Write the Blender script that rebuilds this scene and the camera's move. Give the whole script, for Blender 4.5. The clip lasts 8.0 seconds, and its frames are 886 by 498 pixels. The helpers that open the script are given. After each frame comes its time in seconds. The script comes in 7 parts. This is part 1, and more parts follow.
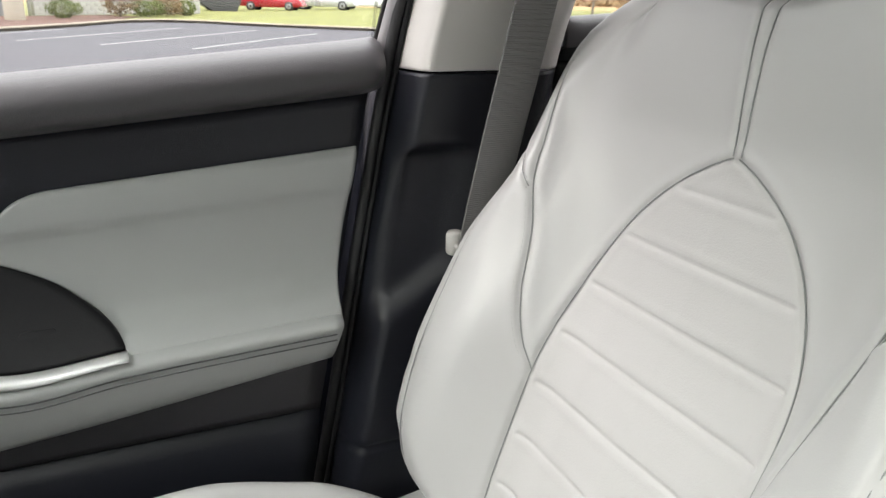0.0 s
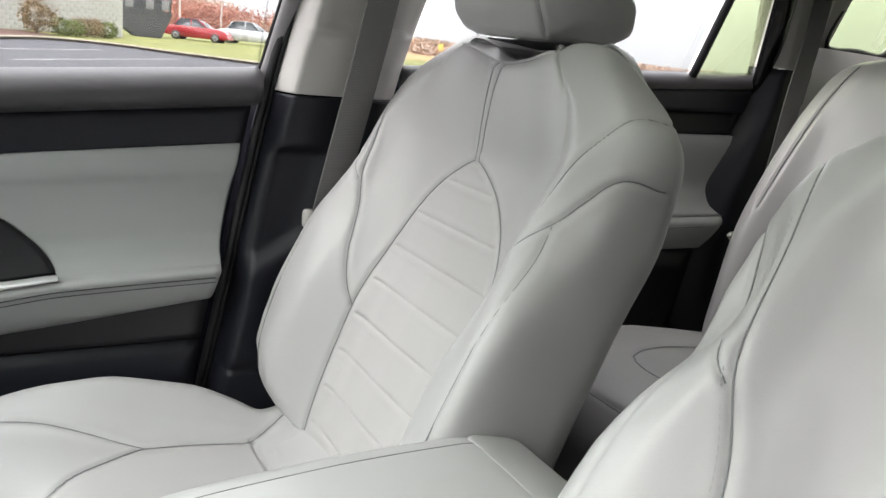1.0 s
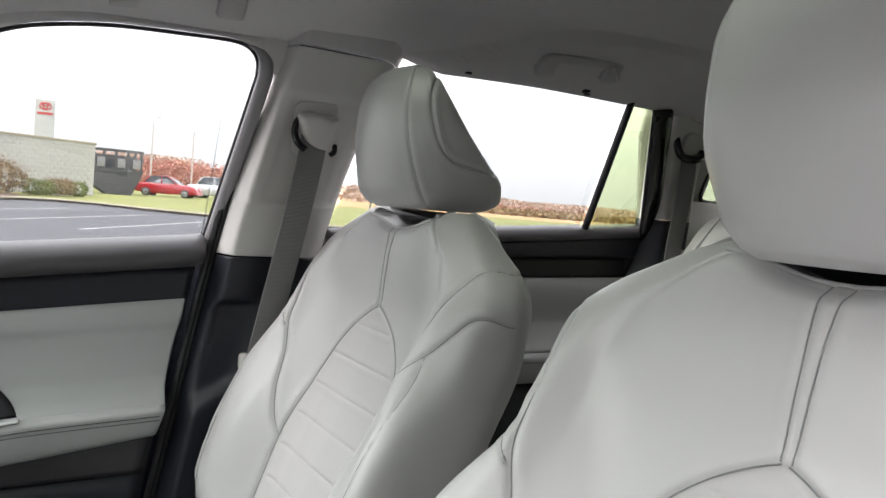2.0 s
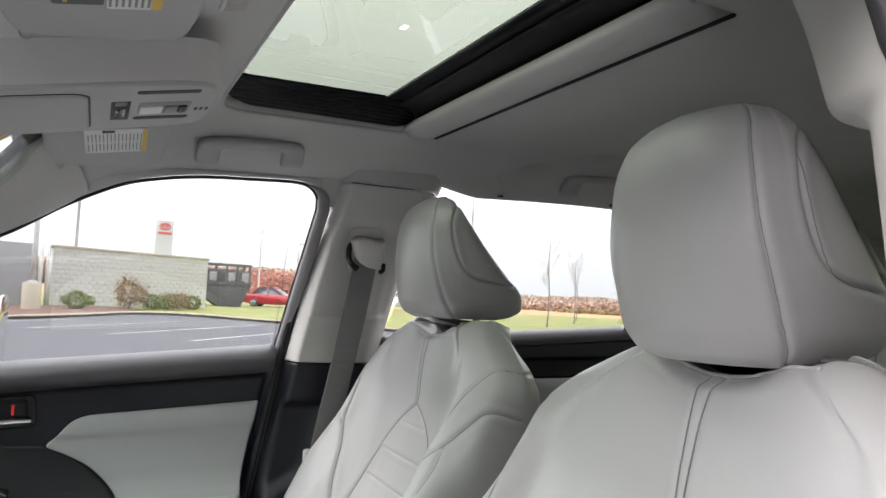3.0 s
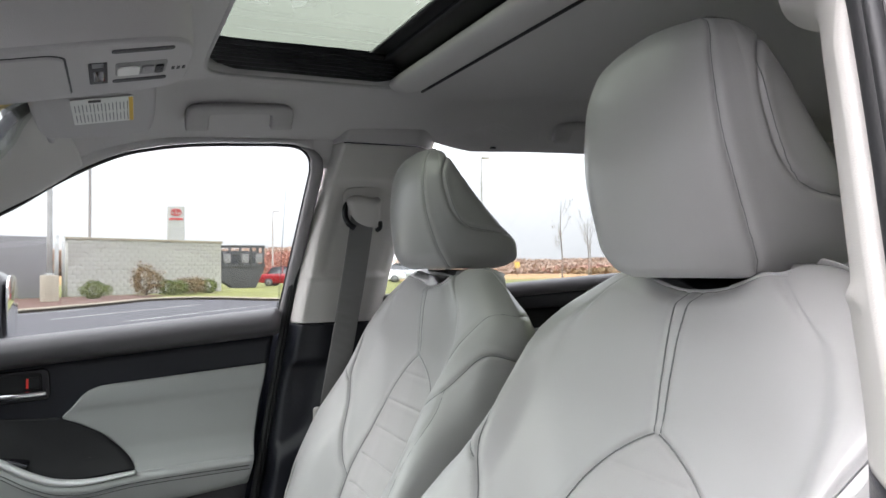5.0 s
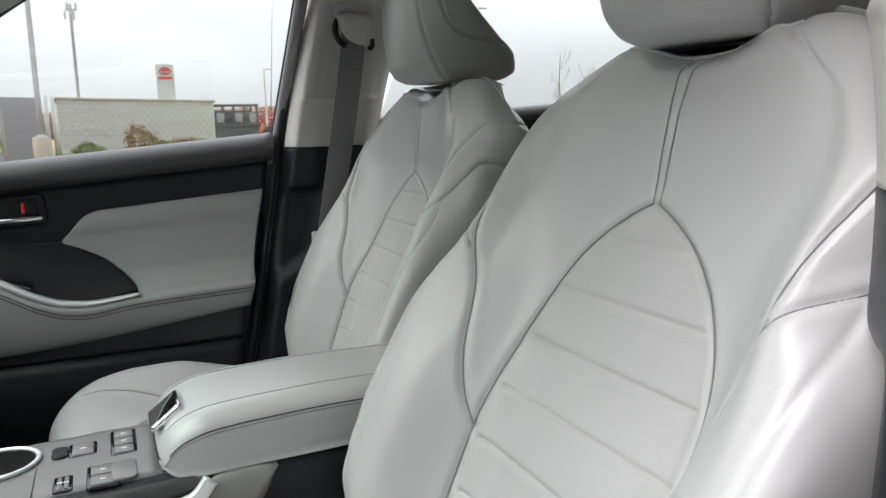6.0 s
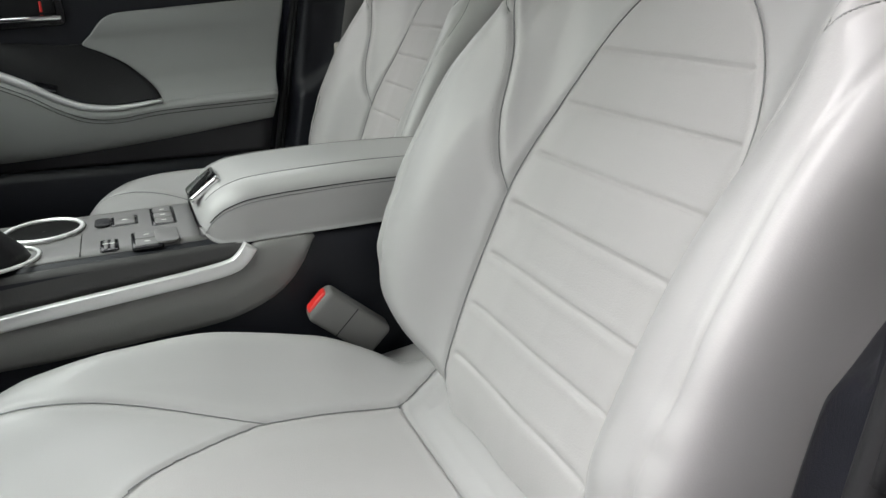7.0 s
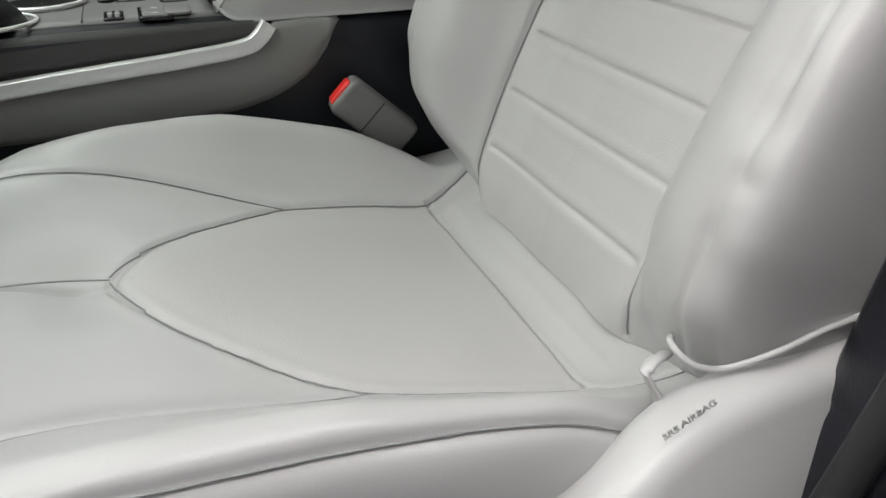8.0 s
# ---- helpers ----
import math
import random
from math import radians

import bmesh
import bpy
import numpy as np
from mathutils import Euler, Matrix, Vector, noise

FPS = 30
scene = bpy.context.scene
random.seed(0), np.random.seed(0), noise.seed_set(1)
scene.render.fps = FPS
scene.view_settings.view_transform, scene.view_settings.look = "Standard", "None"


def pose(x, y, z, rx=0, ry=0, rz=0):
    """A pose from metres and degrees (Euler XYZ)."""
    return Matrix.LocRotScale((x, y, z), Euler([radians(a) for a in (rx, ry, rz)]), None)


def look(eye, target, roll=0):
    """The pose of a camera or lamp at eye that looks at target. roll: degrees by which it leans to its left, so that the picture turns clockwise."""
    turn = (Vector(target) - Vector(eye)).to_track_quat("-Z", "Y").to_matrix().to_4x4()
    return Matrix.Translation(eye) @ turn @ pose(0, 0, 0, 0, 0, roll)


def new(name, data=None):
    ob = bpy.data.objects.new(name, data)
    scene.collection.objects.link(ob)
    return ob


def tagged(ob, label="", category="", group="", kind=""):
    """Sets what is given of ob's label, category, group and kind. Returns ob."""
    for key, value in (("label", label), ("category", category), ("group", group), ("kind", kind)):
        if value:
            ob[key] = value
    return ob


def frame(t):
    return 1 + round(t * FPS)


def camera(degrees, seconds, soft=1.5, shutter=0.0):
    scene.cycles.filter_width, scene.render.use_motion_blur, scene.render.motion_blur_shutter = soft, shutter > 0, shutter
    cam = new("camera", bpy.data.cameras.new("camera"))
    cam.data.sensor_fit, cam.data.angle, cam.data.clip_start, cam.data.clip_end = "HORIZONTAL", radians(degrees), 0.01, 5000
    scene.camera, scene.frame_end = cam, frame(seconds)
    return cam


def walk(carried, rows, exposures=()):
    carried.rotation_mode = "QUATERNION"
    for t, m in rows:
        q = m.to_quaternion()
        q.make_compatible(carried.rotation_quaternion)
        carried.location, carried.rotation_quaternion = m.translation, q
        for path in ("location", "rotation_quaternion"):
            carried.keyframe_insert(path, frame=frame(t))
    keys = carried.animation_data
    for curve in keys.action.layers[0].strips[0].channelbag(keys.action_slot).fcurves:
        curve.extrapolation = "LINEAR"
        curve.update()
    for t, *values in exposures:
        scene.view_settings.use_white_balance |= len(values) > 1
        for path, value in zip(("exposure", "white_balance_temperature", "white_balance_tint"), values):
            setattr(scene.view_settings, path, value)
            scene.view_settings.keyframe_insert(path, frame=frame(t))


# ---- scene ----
cam = camera(60.4, 8.0)
PATH = [
    (0, (0.072, -0.07, 1.268), (0.864, 1.654, 0.635), 1.2),
    (0.5, (0.003, -0.289, 1.295), (0.965, 1.36, 0.698), 4.9),
    (1, (0.011, -0.441, 1.279), (1.01, 1.217, 0.775), 6.4),
    (1.5, (-0.015, -0.518, 1.269), (1.079, 1.126, 0.953), 5.2),
    (2, (-0.011, -0.669, 1.319), (1.056, 1.018, 1.195), 4.8),
    (2.2, (0.008, -0.736, 1.331), (1.018, 0.989, 1.269), 4.7),
    (3.3, (0.003, -0.917, 1.342), (0.797, 0.909, 1.528), 2.2),
    (3.5, (0.008, -0.926, 1.344), (0.79, 0.902, 1.562), 1.7),
    (4, (0.017, -0.926, 1.344), (0.791, 0.903, 1.579), 0.7),
    (4.2, (0.021, -0.923, 1.347), (0.8, 0.907, 1.564), 0.5),
    (5.3, (0.032, -0.913, 1.284), (0.835, 0.918, 1.24), -0.7),
    (5.5, (0.034, -0.91, 1.27), (0.838, 0.918, 1.155), -0.8),
    (6, (0.037, -0.901, 1.229), (0.826, 0.908, 0.908), -1.3),
    (6.5, (0.029, -0.896, 1.188), (0.779, 0.889, 0.689), -0.7),
    (7, (-0.001, -0.916, 1.133), (0.724, 0.824, 0.465), -0.5),
    (7.5, (-0.001, -0.9, 1.071), (0.711, 0.784, 0.262), -0.1),
    (8, (-0.017, -0.887, 1.017), (0.646, 0.748, 0.075), 1.5),
]
walk(cam, [(t, look(eye, target, roll)) for t, eye, target, roll in PATH],
     exposures=[(0.0, 1.96, 6750, 16), (1.0, 1.80, 6600, 16), (2.0, 1.74, 6550, 16), (4.0, 1.68, 6450, 16), (5.5, 1.42, 6400, 15), (6.0, 1.18, 6450, 13), (6.5, 1.13, 6550, 13), (7.0, 1.04, 6600, 13), (8.0, 0.78, 6700, 12)])

# ---- world and light ----
world = bpy.data.worlds.new("overcast_sky")
scene.world = world
world.use_nodes = True
wn = world.node_tree
wn.nodes.clear()
w_out = wn.nodes.new("ShaderNodeOutputWorld")
w_bg = wn.nodes.new("ShaderNodeBackground")
w_sky = wn.nodes.new("ShaderNodeTexSky")
w_sky.sky_type = "NISHITA"
w_sky.sun_disc = False
w_sky.sun_elevation = radians(30)
w_sky.sun_rotation = radians(260)
w_sky.dust_density = 4.0
w_co = wn.nodes.new("ShaderNodeTexCoord")
w_map = wn.nodes.new("ShaderNodeMapping")
w_map.inputs["Scale"].default_value = (1.0, 1.0, 3.2)
w_map.inputs["Location"].default_value = (2.4, 1.1, 0.3)
w_noise = wn.nodes.new("ShaderNodeTexNoise")
w_noise.inputs["Scale"].default_value = 1.6
w_noise.inputs["Detail"].default_value = 5.0
w_ramp = wn.nodes.new("ShaderNodeValToRGB")
w_ramp.color_ramp.elements[0].position, w_ramp.color_ramp.elements[0].color = 0.32, (9.6, 9.7, 9.9, 1)
w_ramp.color_ramp.elements[1].position, w_ramp.color_ramp.elements[1].color = 0.64, (13.0, 13.0, 12.9, 1)
w_mix = wn.nodes.new("ShaderNodeMixRGB")
w_mix.inputs["Fac"].default_value = 0.93
wn.links.new(w_co.outputs["Generated"], w_map.inputs["Vector"])
wn.links.new(w_map.outputs["Vector"], w_noise.inputs["Vector"])
wn.links.new(w_noise.outputs["Fac"], w_ramp.inputs["Fac"])
wn.links.new(w_sky.outputs["Color"], w_mix.inputs["Color1"])
wn.links.new(w_ramp.outputs["Color"], w_mix.inputs["Color2"])
# overcast: the zenith is about three times as bright as the horizon
w_sep = wn.nodes.new("ShaderNodeSeparateXYZ")
wn.links.new(w_co.outputs["Generated"], w_sep.inputs["Vector"])
w_grad = wn.nodes.new("ShaderNodeMapRange")
w_grad.inputs["From Min"].default_value, w_grad.inputs["From Max"].default_value = 0.0, 1.0
w_grad.inputs["To Min"].default_value, w_grad.inputs["To Max"].default_value = 0.46, 1.9
wn.links.new(w_sep.outputs["Z"], w_grad.inputs["Value"])
w_mul = wn.nodes.new("ShaderNodeMixRGB")
w_mul.blend_type = "MULTIPLY"
w_mul.inputs["Fac"].default_value = 1.0
wn.links.new(w_mix.outputs["Color"], w_mul.inputs["Color1"])
wn.links.new(w_grad.outputs["Result"], w_mul.inputs["Color2"])
wn.links.new(w_mul.outputs["Color"], w_bg.inputs["Color"])
w_bg.inputs["Strength"].default_value = 0.15
wn.links.new(w_bg.outputs["Background"], w_out.inputs["Surface"])

sun = new("sun", bpy.data.lights.new("sun", "SUN"))
sun.data.energy, sun.data.angle, sun.data.color = 1.3, radians(60), (1.0, 0.985, 0.97)
sun.matrix_basis = look((-5.5, 0.8, 8.0), (0, 0, 1))


# ---- materials ----
def mat(name, base, rough=0.5, metal=0.0, var=0.06, var_scale=6.0, grain=0.0, grain_scale=900.0, spec=0.5, coat=0.0, rvar=0.08):
    """Principled surface with colour variation at a large scale and relief at a fine one."""
    m = bpy.data.materials.new(name)
    m.use_nodes = True
    nt = m.node_tree
    b = nt.nodes["Principled BSDF"]
    b.inputs["Metallic"].default_value = metal
    b.inputs["Specular IOR Level"].default_value = spec
    b.inputs["Coat Weight"].default_value = coat
    co = nt.nodes.new("ShaderNodeTexCoord")
    n1 = nt.nodes.new("ShaderNodeTexNoise")
    n1.inputs["Scale"].default_value, n1.inputs["Detail"].default_value = var_scale, 4.0
    nt.links.new(co.outputs["Object"], n1.inputs["Vector"])
    r = nt.nodes.new("ShaderNodeValToRGB")
    lo, hi = [max(0.0, c * (1 - var)) for c in base], [min(1.0, c * (1 + var)) for c in base]
    r.color_ramp.elements[0].position, r.color_ramp.elements[0].color = 0.12, (*lo, 1)
    r.color_ramp.elements[1].position, r.color_ramp.elements[1].color = 0.88, (*hi, 1)
    nt.links.new(n1.outputs["Fac"], r.inputs["Fac"])
    nt.links.new(r.outputs["Color"], b.inputs["Base Color"])
    mr = nt.nodes.new("ShaderNodeMapRange")
    mr.inputs["To Min"].default_value, mr.inputs["To Max"].default_value = max(0.02, rough - rvar), min(1.0, rough + rvar)
    nt.links.new(n1.outputs["Fac"], mr.inputs["Value"])
    nt.links.new(mr.outputs["Result"], b.inputs["Roughness"])
    if grain > 0:
        v = nt.nodes.new("ShaderNodeTexVoronoi")
        v.inputs["Scale"].default_value = grain_scale
        n2 = nt.nodes.new("ShaderNodeTexNoise")
        n2.inputs["Scale"].default_value, n2.inputs["Detail"].default_value = grain_scale * 0.35, 3.0
        mx = nt.nodes.new("ShaderNodeMath")
        mx.operation = "ADD"
        bp = nt.nodes.new("ShaderNodeBump")
        bp.inputs["Strength"].default_value, bp.inputs["Distance"].default_value = grain, 0.001
        nt.links.new(co.outputs["Object"], v.inputs["Vector"])
        nt.links.new(co.outputs["Object"], n2.inputs["Vector"])
        nt.links.new(v.outputs["Distance"], mx.inputs[0])
        nt.links.new(n2.outputs["Fac"], mx.inputs[1])
        nt.links.new(mx.outputs["Value"], bp.inputs["Height"])
        nt.links.new(bp.outputs["Normal"], b.inputs["Normal"])
    return m


def glass_mat(name, tint, gloss=0.02):
    m = bpy.data.materials.new(name)
    m.use_nodes = True
    nt = m.node_tree
    nt.nodes.clear()
    o = nt.nodes.new("ShaderNodeOutputMaterial")
    t = nt.nodes.new("ShaderNodeBsdfTransparent")
    t.inputs["Color"].default_value = (*tint, 1)
    g = nt.nodes.new("ShaderNodeBsdfGlossy")
    g.inputs["Roughness"].default_value = gloss
    f = nt.nodes.new("ShaderNodeLayerWeight")
    f.inputs["Blend"].default_value = 0.28
    fm_ = nt.nodes.new("ShaderNodeMapRange")
    fm_.inputs["To Min"].default_value, fm_.inputs["To Max"].default_value = 0.02, 0.55
    nt.links.new(f.outputs["Facing"], fm_.inputs["Value"])
    x = nt.nodes.new("ShaderNodeMixShader")
    nt.links.new(fm_.outputs["Result"], x.inputs["Fac"])
    nt.links.new(t.outputs["BSDF"], x.inputs[1])
    nt.links.new(g.outputs["BSDF"], x.inputs[2])
    nt.links.new(x.outputs["Shader"], o.inputs["Surface"])
    return m


LEATHER = mat("grey_leather", (0.438, 0.434, 0.434), 0.30, var=0.03, var_scale=5, grain=0.055, grain_scale=850, spec=0.5, rvar=0.02)
INSERT = mat("perforated_leather", (0.440, 0.431, 0.430), 0.40, var=0.03, var_scale=7, grain=0.16, grain_scale=700, spec=0.35)
# Door trim in a darker grey than the seats, standing in for dimmer light.
DOOR_TRIM_SHADED = mat("shaded_grey_door_trim", (0.325, 0.334, 0.328), 0.40, var=0.03, var_scale=4, grain=0.16, grain_scale=1000, spec=0.45)
# Dark thread in the seam grooves, painting in the shade of the creases.
SEAM_SHADE = mat("seam_shade_thread", (0.22, 0.225, 0.225), 0.7, var=0.1, var_scale=80)
STITCH = mat("grey_thread", (0.36, 0.37, 0.36), 0.75, var=0.1, var_scale=80)
DARK = mat("dark_soft_plastic", (0.0105, 0.0114, 0.0165), 0.36, var=0.15, var_scale=9, grain=0.25, grain_scale=1100, spec=0.4)
DARKER = mat("black_hard_plastic", (0.007, 0.007, 0.0085), 0.45, var=0.15, var_scale=9, grain=0.2, grain_scale=1200, spec=0.32)
SUNBLACK = mat("sunroof_black", (0.003, 0.003, 0.005), 0.32, var=0.1, var_scale=9, spec=0.28)
CUP_SHADE = mat("cup_shade_black", (0.003, 0.003, 0.003), 0.8, var=0.1, var_scale=20, spec=0.1)
BAND = mat("dark_console_band", (0.050, 0.049, 0.049), 0.45, var=0.06, var_scale=8, grain=0.2, grain_scale=900)
DARK_THREAD = mat("dark_seam_thread", (0.055, 0.057, 0.057), 0.8, var=0.1, var_scale=80)
# Sill vinyl with the window's sky sheen painted into a lighter grey.
SILL_SHEEN = mat("padded_sill_vinyl_sheen", (0.062, 0.059, 0.064), 0.40, var=0.08, var_scale=7, grain=0.22, grain_scale=800)
LOWER = mat("lower_door_vinyl", (0.030, 0.029, 0.033), 0.45, var=0.08, var_scale=7, grain=0.22, grain_scale=800)
GLOSSY = mat("gloss_black", (0.008, 0.008, 0.010), 0.10, var=0.1, var_scale=20, rvar=0.03)
RUBBER = mat("black_rubber", (0.014, 0.014, 0.016), 0.55, var=0.1, var_scale=14, grain=0.1, grain_scale=500)
PILLAR = mat("pale_grey_trim", (0.52, 0.505, 0.485), 0.55, var=0.03, var_scale=6, grain=0.15, grain_scale=900)
FRAME = mat("grey_frame_plastic", (0.25, 0.24, 0.25), 0.42, var=0.06, var_scale=8, grain=0.15, grain_scale=900)
LINER = mat("headliner_fabric", (0.52, 0.505, 0.505), 0.92, var=0.04, var_scale=5, grain=0.2, grain_scale=900, spec=0.15)
LINER_TRIM = mat("grey_ceiling_plastic", (0.43, 0.415, 0.418), 0.5, var=0.04, var_scale=8, grain=0.12, grain_scale=900)
MARK = mat("embossed_mark", (0.385, 0.383, 0.38), 0.5, var=0.03)
CONSOLE = mat("grey_console_plastic", (0.225, 0.222, 0.218), 0.42, var=0.05, var_scale=8, grain=0.2, grain_scale=900)
CONSOLE_TOP = mat("grey_metallic_panel", (0.20, 0.195, 0.195), 0.35, metal=0.25, var=0.05, var_scale=12)
SILVER = mat("satin_silver_trim", (0.80, 0.80, 0.80), 0.36, metal=0.55, var=0.03, var_scale=10)
CHROME = mat("chrome", (0.85, 0.85, 0.86), 0.08, metal=1.0, var=0.02, var_scale=10, rvar=0.03)
WEB = mat("seat_belt_webbing", (0.175, 0.172, 0.172), 0.75, var=0.06, var_scale=30)
wt = WEB.node_tree
w_rib = wt.nodes.new("ShaderNodeTexWave")
w_rib.bands_direction = "Z"
w_rib.inputs["Scale"].default_value, w_rib.inputs["Distortion"].default_value = 130.0, 0.3
w_co2 = wt.nodes.new("ShaderNodeTexCoord")
w_bump = wt.nodes.new("ShaderNodeBump")
w_bump.inputs["Strength"].default_value, w_bump.inputs["Distance"].default_value = 0.8, 0.0008
wt.links.new(w_co2.outputs["Object"], w_rib.inputs["Vector"])
wt.links.new(w_rib.outputs["Fac"], w_bump.inputs["Height"])
wt.links.new(w_bump.outputs["Normal"], wt.nodes["Principled BSDF"].inputs["Normal"])
BUCKLE = mat("grey_buckle_plastic", (0.17, 0.168, 0.165), 0.5, var=0.05, var_scale=20, grain=0.15, grain_scale=900)
RED = mat("red_button", (0.80, 0.035, 0.03), 0.4, var=0.05, var_scale=30)
CARPET = mat("black_carpet", (0.018, 0.018, 0.019), 0.95, var=0.2, var_scale=60, grain=0.8, grain_scale=300, spec=0.1)
BODY = mat("dark_body_paint", (0.012, 0.014, 0.022), 0.18, var=0.05, var_scale=4, coat=0.6)
PAPER = mat("label_white", (0.80, 0.80, 0.78), 0.6, var=0.02, var_scale=30)
INK = mat("label_ink", (0.06, 0.06, 0.06), 0.6, var=0.05, var_scale=30)
YELLOW = mat("label_yellow", (0.78, 0.53, 0.10), 0.6, var=0.03, var_scale=30)
LABEL_DARK = mat("label_dark", (0.10, 0.10, 0.10), 0.6, var=0.05, var_scale=30)
GLASS = glass_mat("clear_glass", (0.66, 0.68, 0.68))
SCREEN = glass_mat("windscreen_glass", (0.78, 0.82, 0.80))
TINT = glass_mat("green_tinted_glass", (0.58, 0.63, 0.50))
ROOF_GLASS = glass_mat("green_roof_glass", (0.150, 0.172, 0.140))
ASPHALT = mat("asphalt", (0.060, 0.058, 0.066), 0.9, var=0.18, var_scale=0.6, grain=0.8, grain_scale=60)
LINE_PAINT = mat("white_line_paint", (0.36, 0.36, 0.35), 0.8, var=0.15, var_scale=3)
CONCRETE = mat("kerb_concrete", (0.34, 0.30, 0.24), 0.85, var=0.12, var_scale=1.5, grain=0.5, grain_scale=60)
GRASS = mat("lawn_grass", (0.150, 0.155, 0.034), 0.9, var=0.35, var_scale=0.35, grain=0.8, grain_scale=30)
FIELD = mat("dry_field", (0.34, 0.20, 0.085), 0.95, var=0.3, var_scale=0.06, grain=0.6, grain_scale=8)
MULCH = mat("red_mulch", (0.10, 0.05, 0.036), 0.95, var=0.3, var_scale=3, grain=0.8, grain_scale=25)
STONE = mat("pale_split_block", (0.42, 0.41, 0.385), 0.9, var=0.14, var_scale=2.5, grain=0.9, grain_scale=25)
GATE = mat("grey_gate_panel", (0.23, 0.225, 0.235), 0.6, var=0.05, var_scale=1.2)
GATE_DARK = mat("dark_cladding", (0.07, 0.07, 0.075), 0.7, var=0.12, var_scale=1.0)
WHITE = mat("white_paint", (0.40, 0.40, 0.395), 0.5, var=0.03, var_scale=2)
SIGN_RED = mat("sign_red", (0.50, 0.05, 0.05), 0.5, var=0.04, var_scale=4)
STEEL = mat("dull_steel", (0.30, 0.30, 0.31), 0.5, metal=0.6, var=0.08, var_scale=2)
CAR_RED = mat("car_red_paint", (0.33, 0.012, 0.02), 0.25, var=0.05, var_scale=1, coat=0.5)
CAR_SILVER = mat("car_silver_paint", (0.50, 0.51, 0.53), 0.28, metal=0.4, var=0.05, var_scale=1, coat=0.5)
CAR_WHITE = mat("car_white_paint", (0.72, 0.73, 0.75), 0.3, var=0.05, var_scale=1, coat=0.5)
CAR_GLASS = mat("dark_car_glass", (0.05, 0.055, 0.06), 0.08, var=0.05, var_scale=1)
TYRE = mat("tyre_rubber", (0.02, 0.02, 0.02), 0.8, var=0.1, var_scale=5)
LEAF = mat("shrub_leaf", (0.125, 0.155, 0.034), 0.8, var=0.4, var_scale=2)
LEAF_DRY = mat("dry_shrub", (0.22, 0.15, 0.075), 0.85, var=0.35, var_scale=2)
# Far red leaves and woods: distance haze is painted into both base colours.
HAZED_RED_LEAF = mat("hazed_autumn_red_leaf", (0.36, 0.17, 0.13), 0.85, var=0.4, var_scale=0.2)
HAZED_WOODS = mat("hazed_autumn_woods", (0.40, 0.295, 0.235), 0.95, var=0.20, var_scale=0.12)
BARK = mat("grey_bark", (0.19, 0.16, 0.14), 0.9, var=0.2, var_scale=6)


# ---- geometry helpers ----
def lerp(a, b, t):
    return a + (b - a) * t


def curve1(xs, ys):
    """A smooth function through the points (monotone between them)."""
    xs, ys = np.asarray(xs, float), np.asarray(ys, float)
    d = np.diff(ys) / np.diff(xs)
    m = np.concatenate([[d[0]], np.where(d[:-1] * d[1:] > 0, 2 * d[:-1] * d[1:] / (d[:-1] + d[1:] + 1e-12), 0), [d[-1]]])

    def f(x):
        x = np.clip(np.asarray(x, float), xs[0], xs[-1])
        i = np.clip(np.searchsorted(xs, x) - 1, 0, len(xs) - 2)
        h = xs[i + 1] - xs[i]
        t = (x - xs[i]) / h
        return (ys[i] * (1 + 2 * t) * (1 - t) ** 2 + m[i] * h * t * (1 - t) ** 2 + ys[i + 1] * t * t * (3 - 2 * t) + m[i + 1] * h * t * t * (t - 1))
    return f


def spline(pts, n, closed=False):
    """Catmull-Rom through pts, n steps a span."""
    p = np.asarray(pts, float)
    q = np.concatenate([p[-1:], p, p[:2]]) if closed else np.concatenate([[2 * p[0] - p[1]], p, [2 * p[-1] - p[-2]]])
    out = []
    t = (np.arange(n) / n)[:, None]
    for i in range(len(q) - 3):
        a, b, c, d = q[i:i + 4]
        out.append(0.5 * (2 * b + (c - a) * t + (2 * a - 5 * b + 4 * c - d) * t ** 2 + (3 * b - a - 3 * c + d) * t ** 3))
    if not closed:
        out.append(p[-1:])
    return np.concatenate(out)


def mesh_ob(name, verts, faces, material, parent=None, label="", smooth=True):
    me = bpy.data.meshes.new(name)
    me.from_pydata(np.asarray(verts, float).tolist(), [], [list(map(int, f)) for f in faces])
    me.materials.append(material)
    if smooth:
        me.polygons.foreach_set("use_smooth", [True] * len(me.polygons))
    me.update()
    ob = new(name, me)
    if parent is not None:
        ob.parent = parent
    return tagged(ob, label=label)


def quads(r, c, wrap_c=False, wrap_r=False):
    i = np.arange(r if wrap_r else r - 1)[:, None]
    j = np.arange(c if wrap_c else c - 1)[None, :]
    i2, j2 = (i + 1) % r, (j + 1) % c
    return np.stack([i * c + j, i * c + j2, i2 * c + j2, i2 * c + j], -1).reshape(-1, 4)


def grid_ob(name, V, material, parent=None, label="", wrap_c=False, wrap_r=False, flip=False, caps=False):
    r, c = V.shape[:2]
    f = quads(r, c, wrap_c, wrap_r)
    if flip:
        f = f[:, ::-1]
    f = f.tolist()
    if caps:
        a, b = list(range(c)), list(range((r - 1) * c, r * c))
        f += [a[::-1] if not flip else a, b if not flip else b[::-1]]
    return mesh_ob(name, V.reshape(-1, 3), f, material, parent, label)


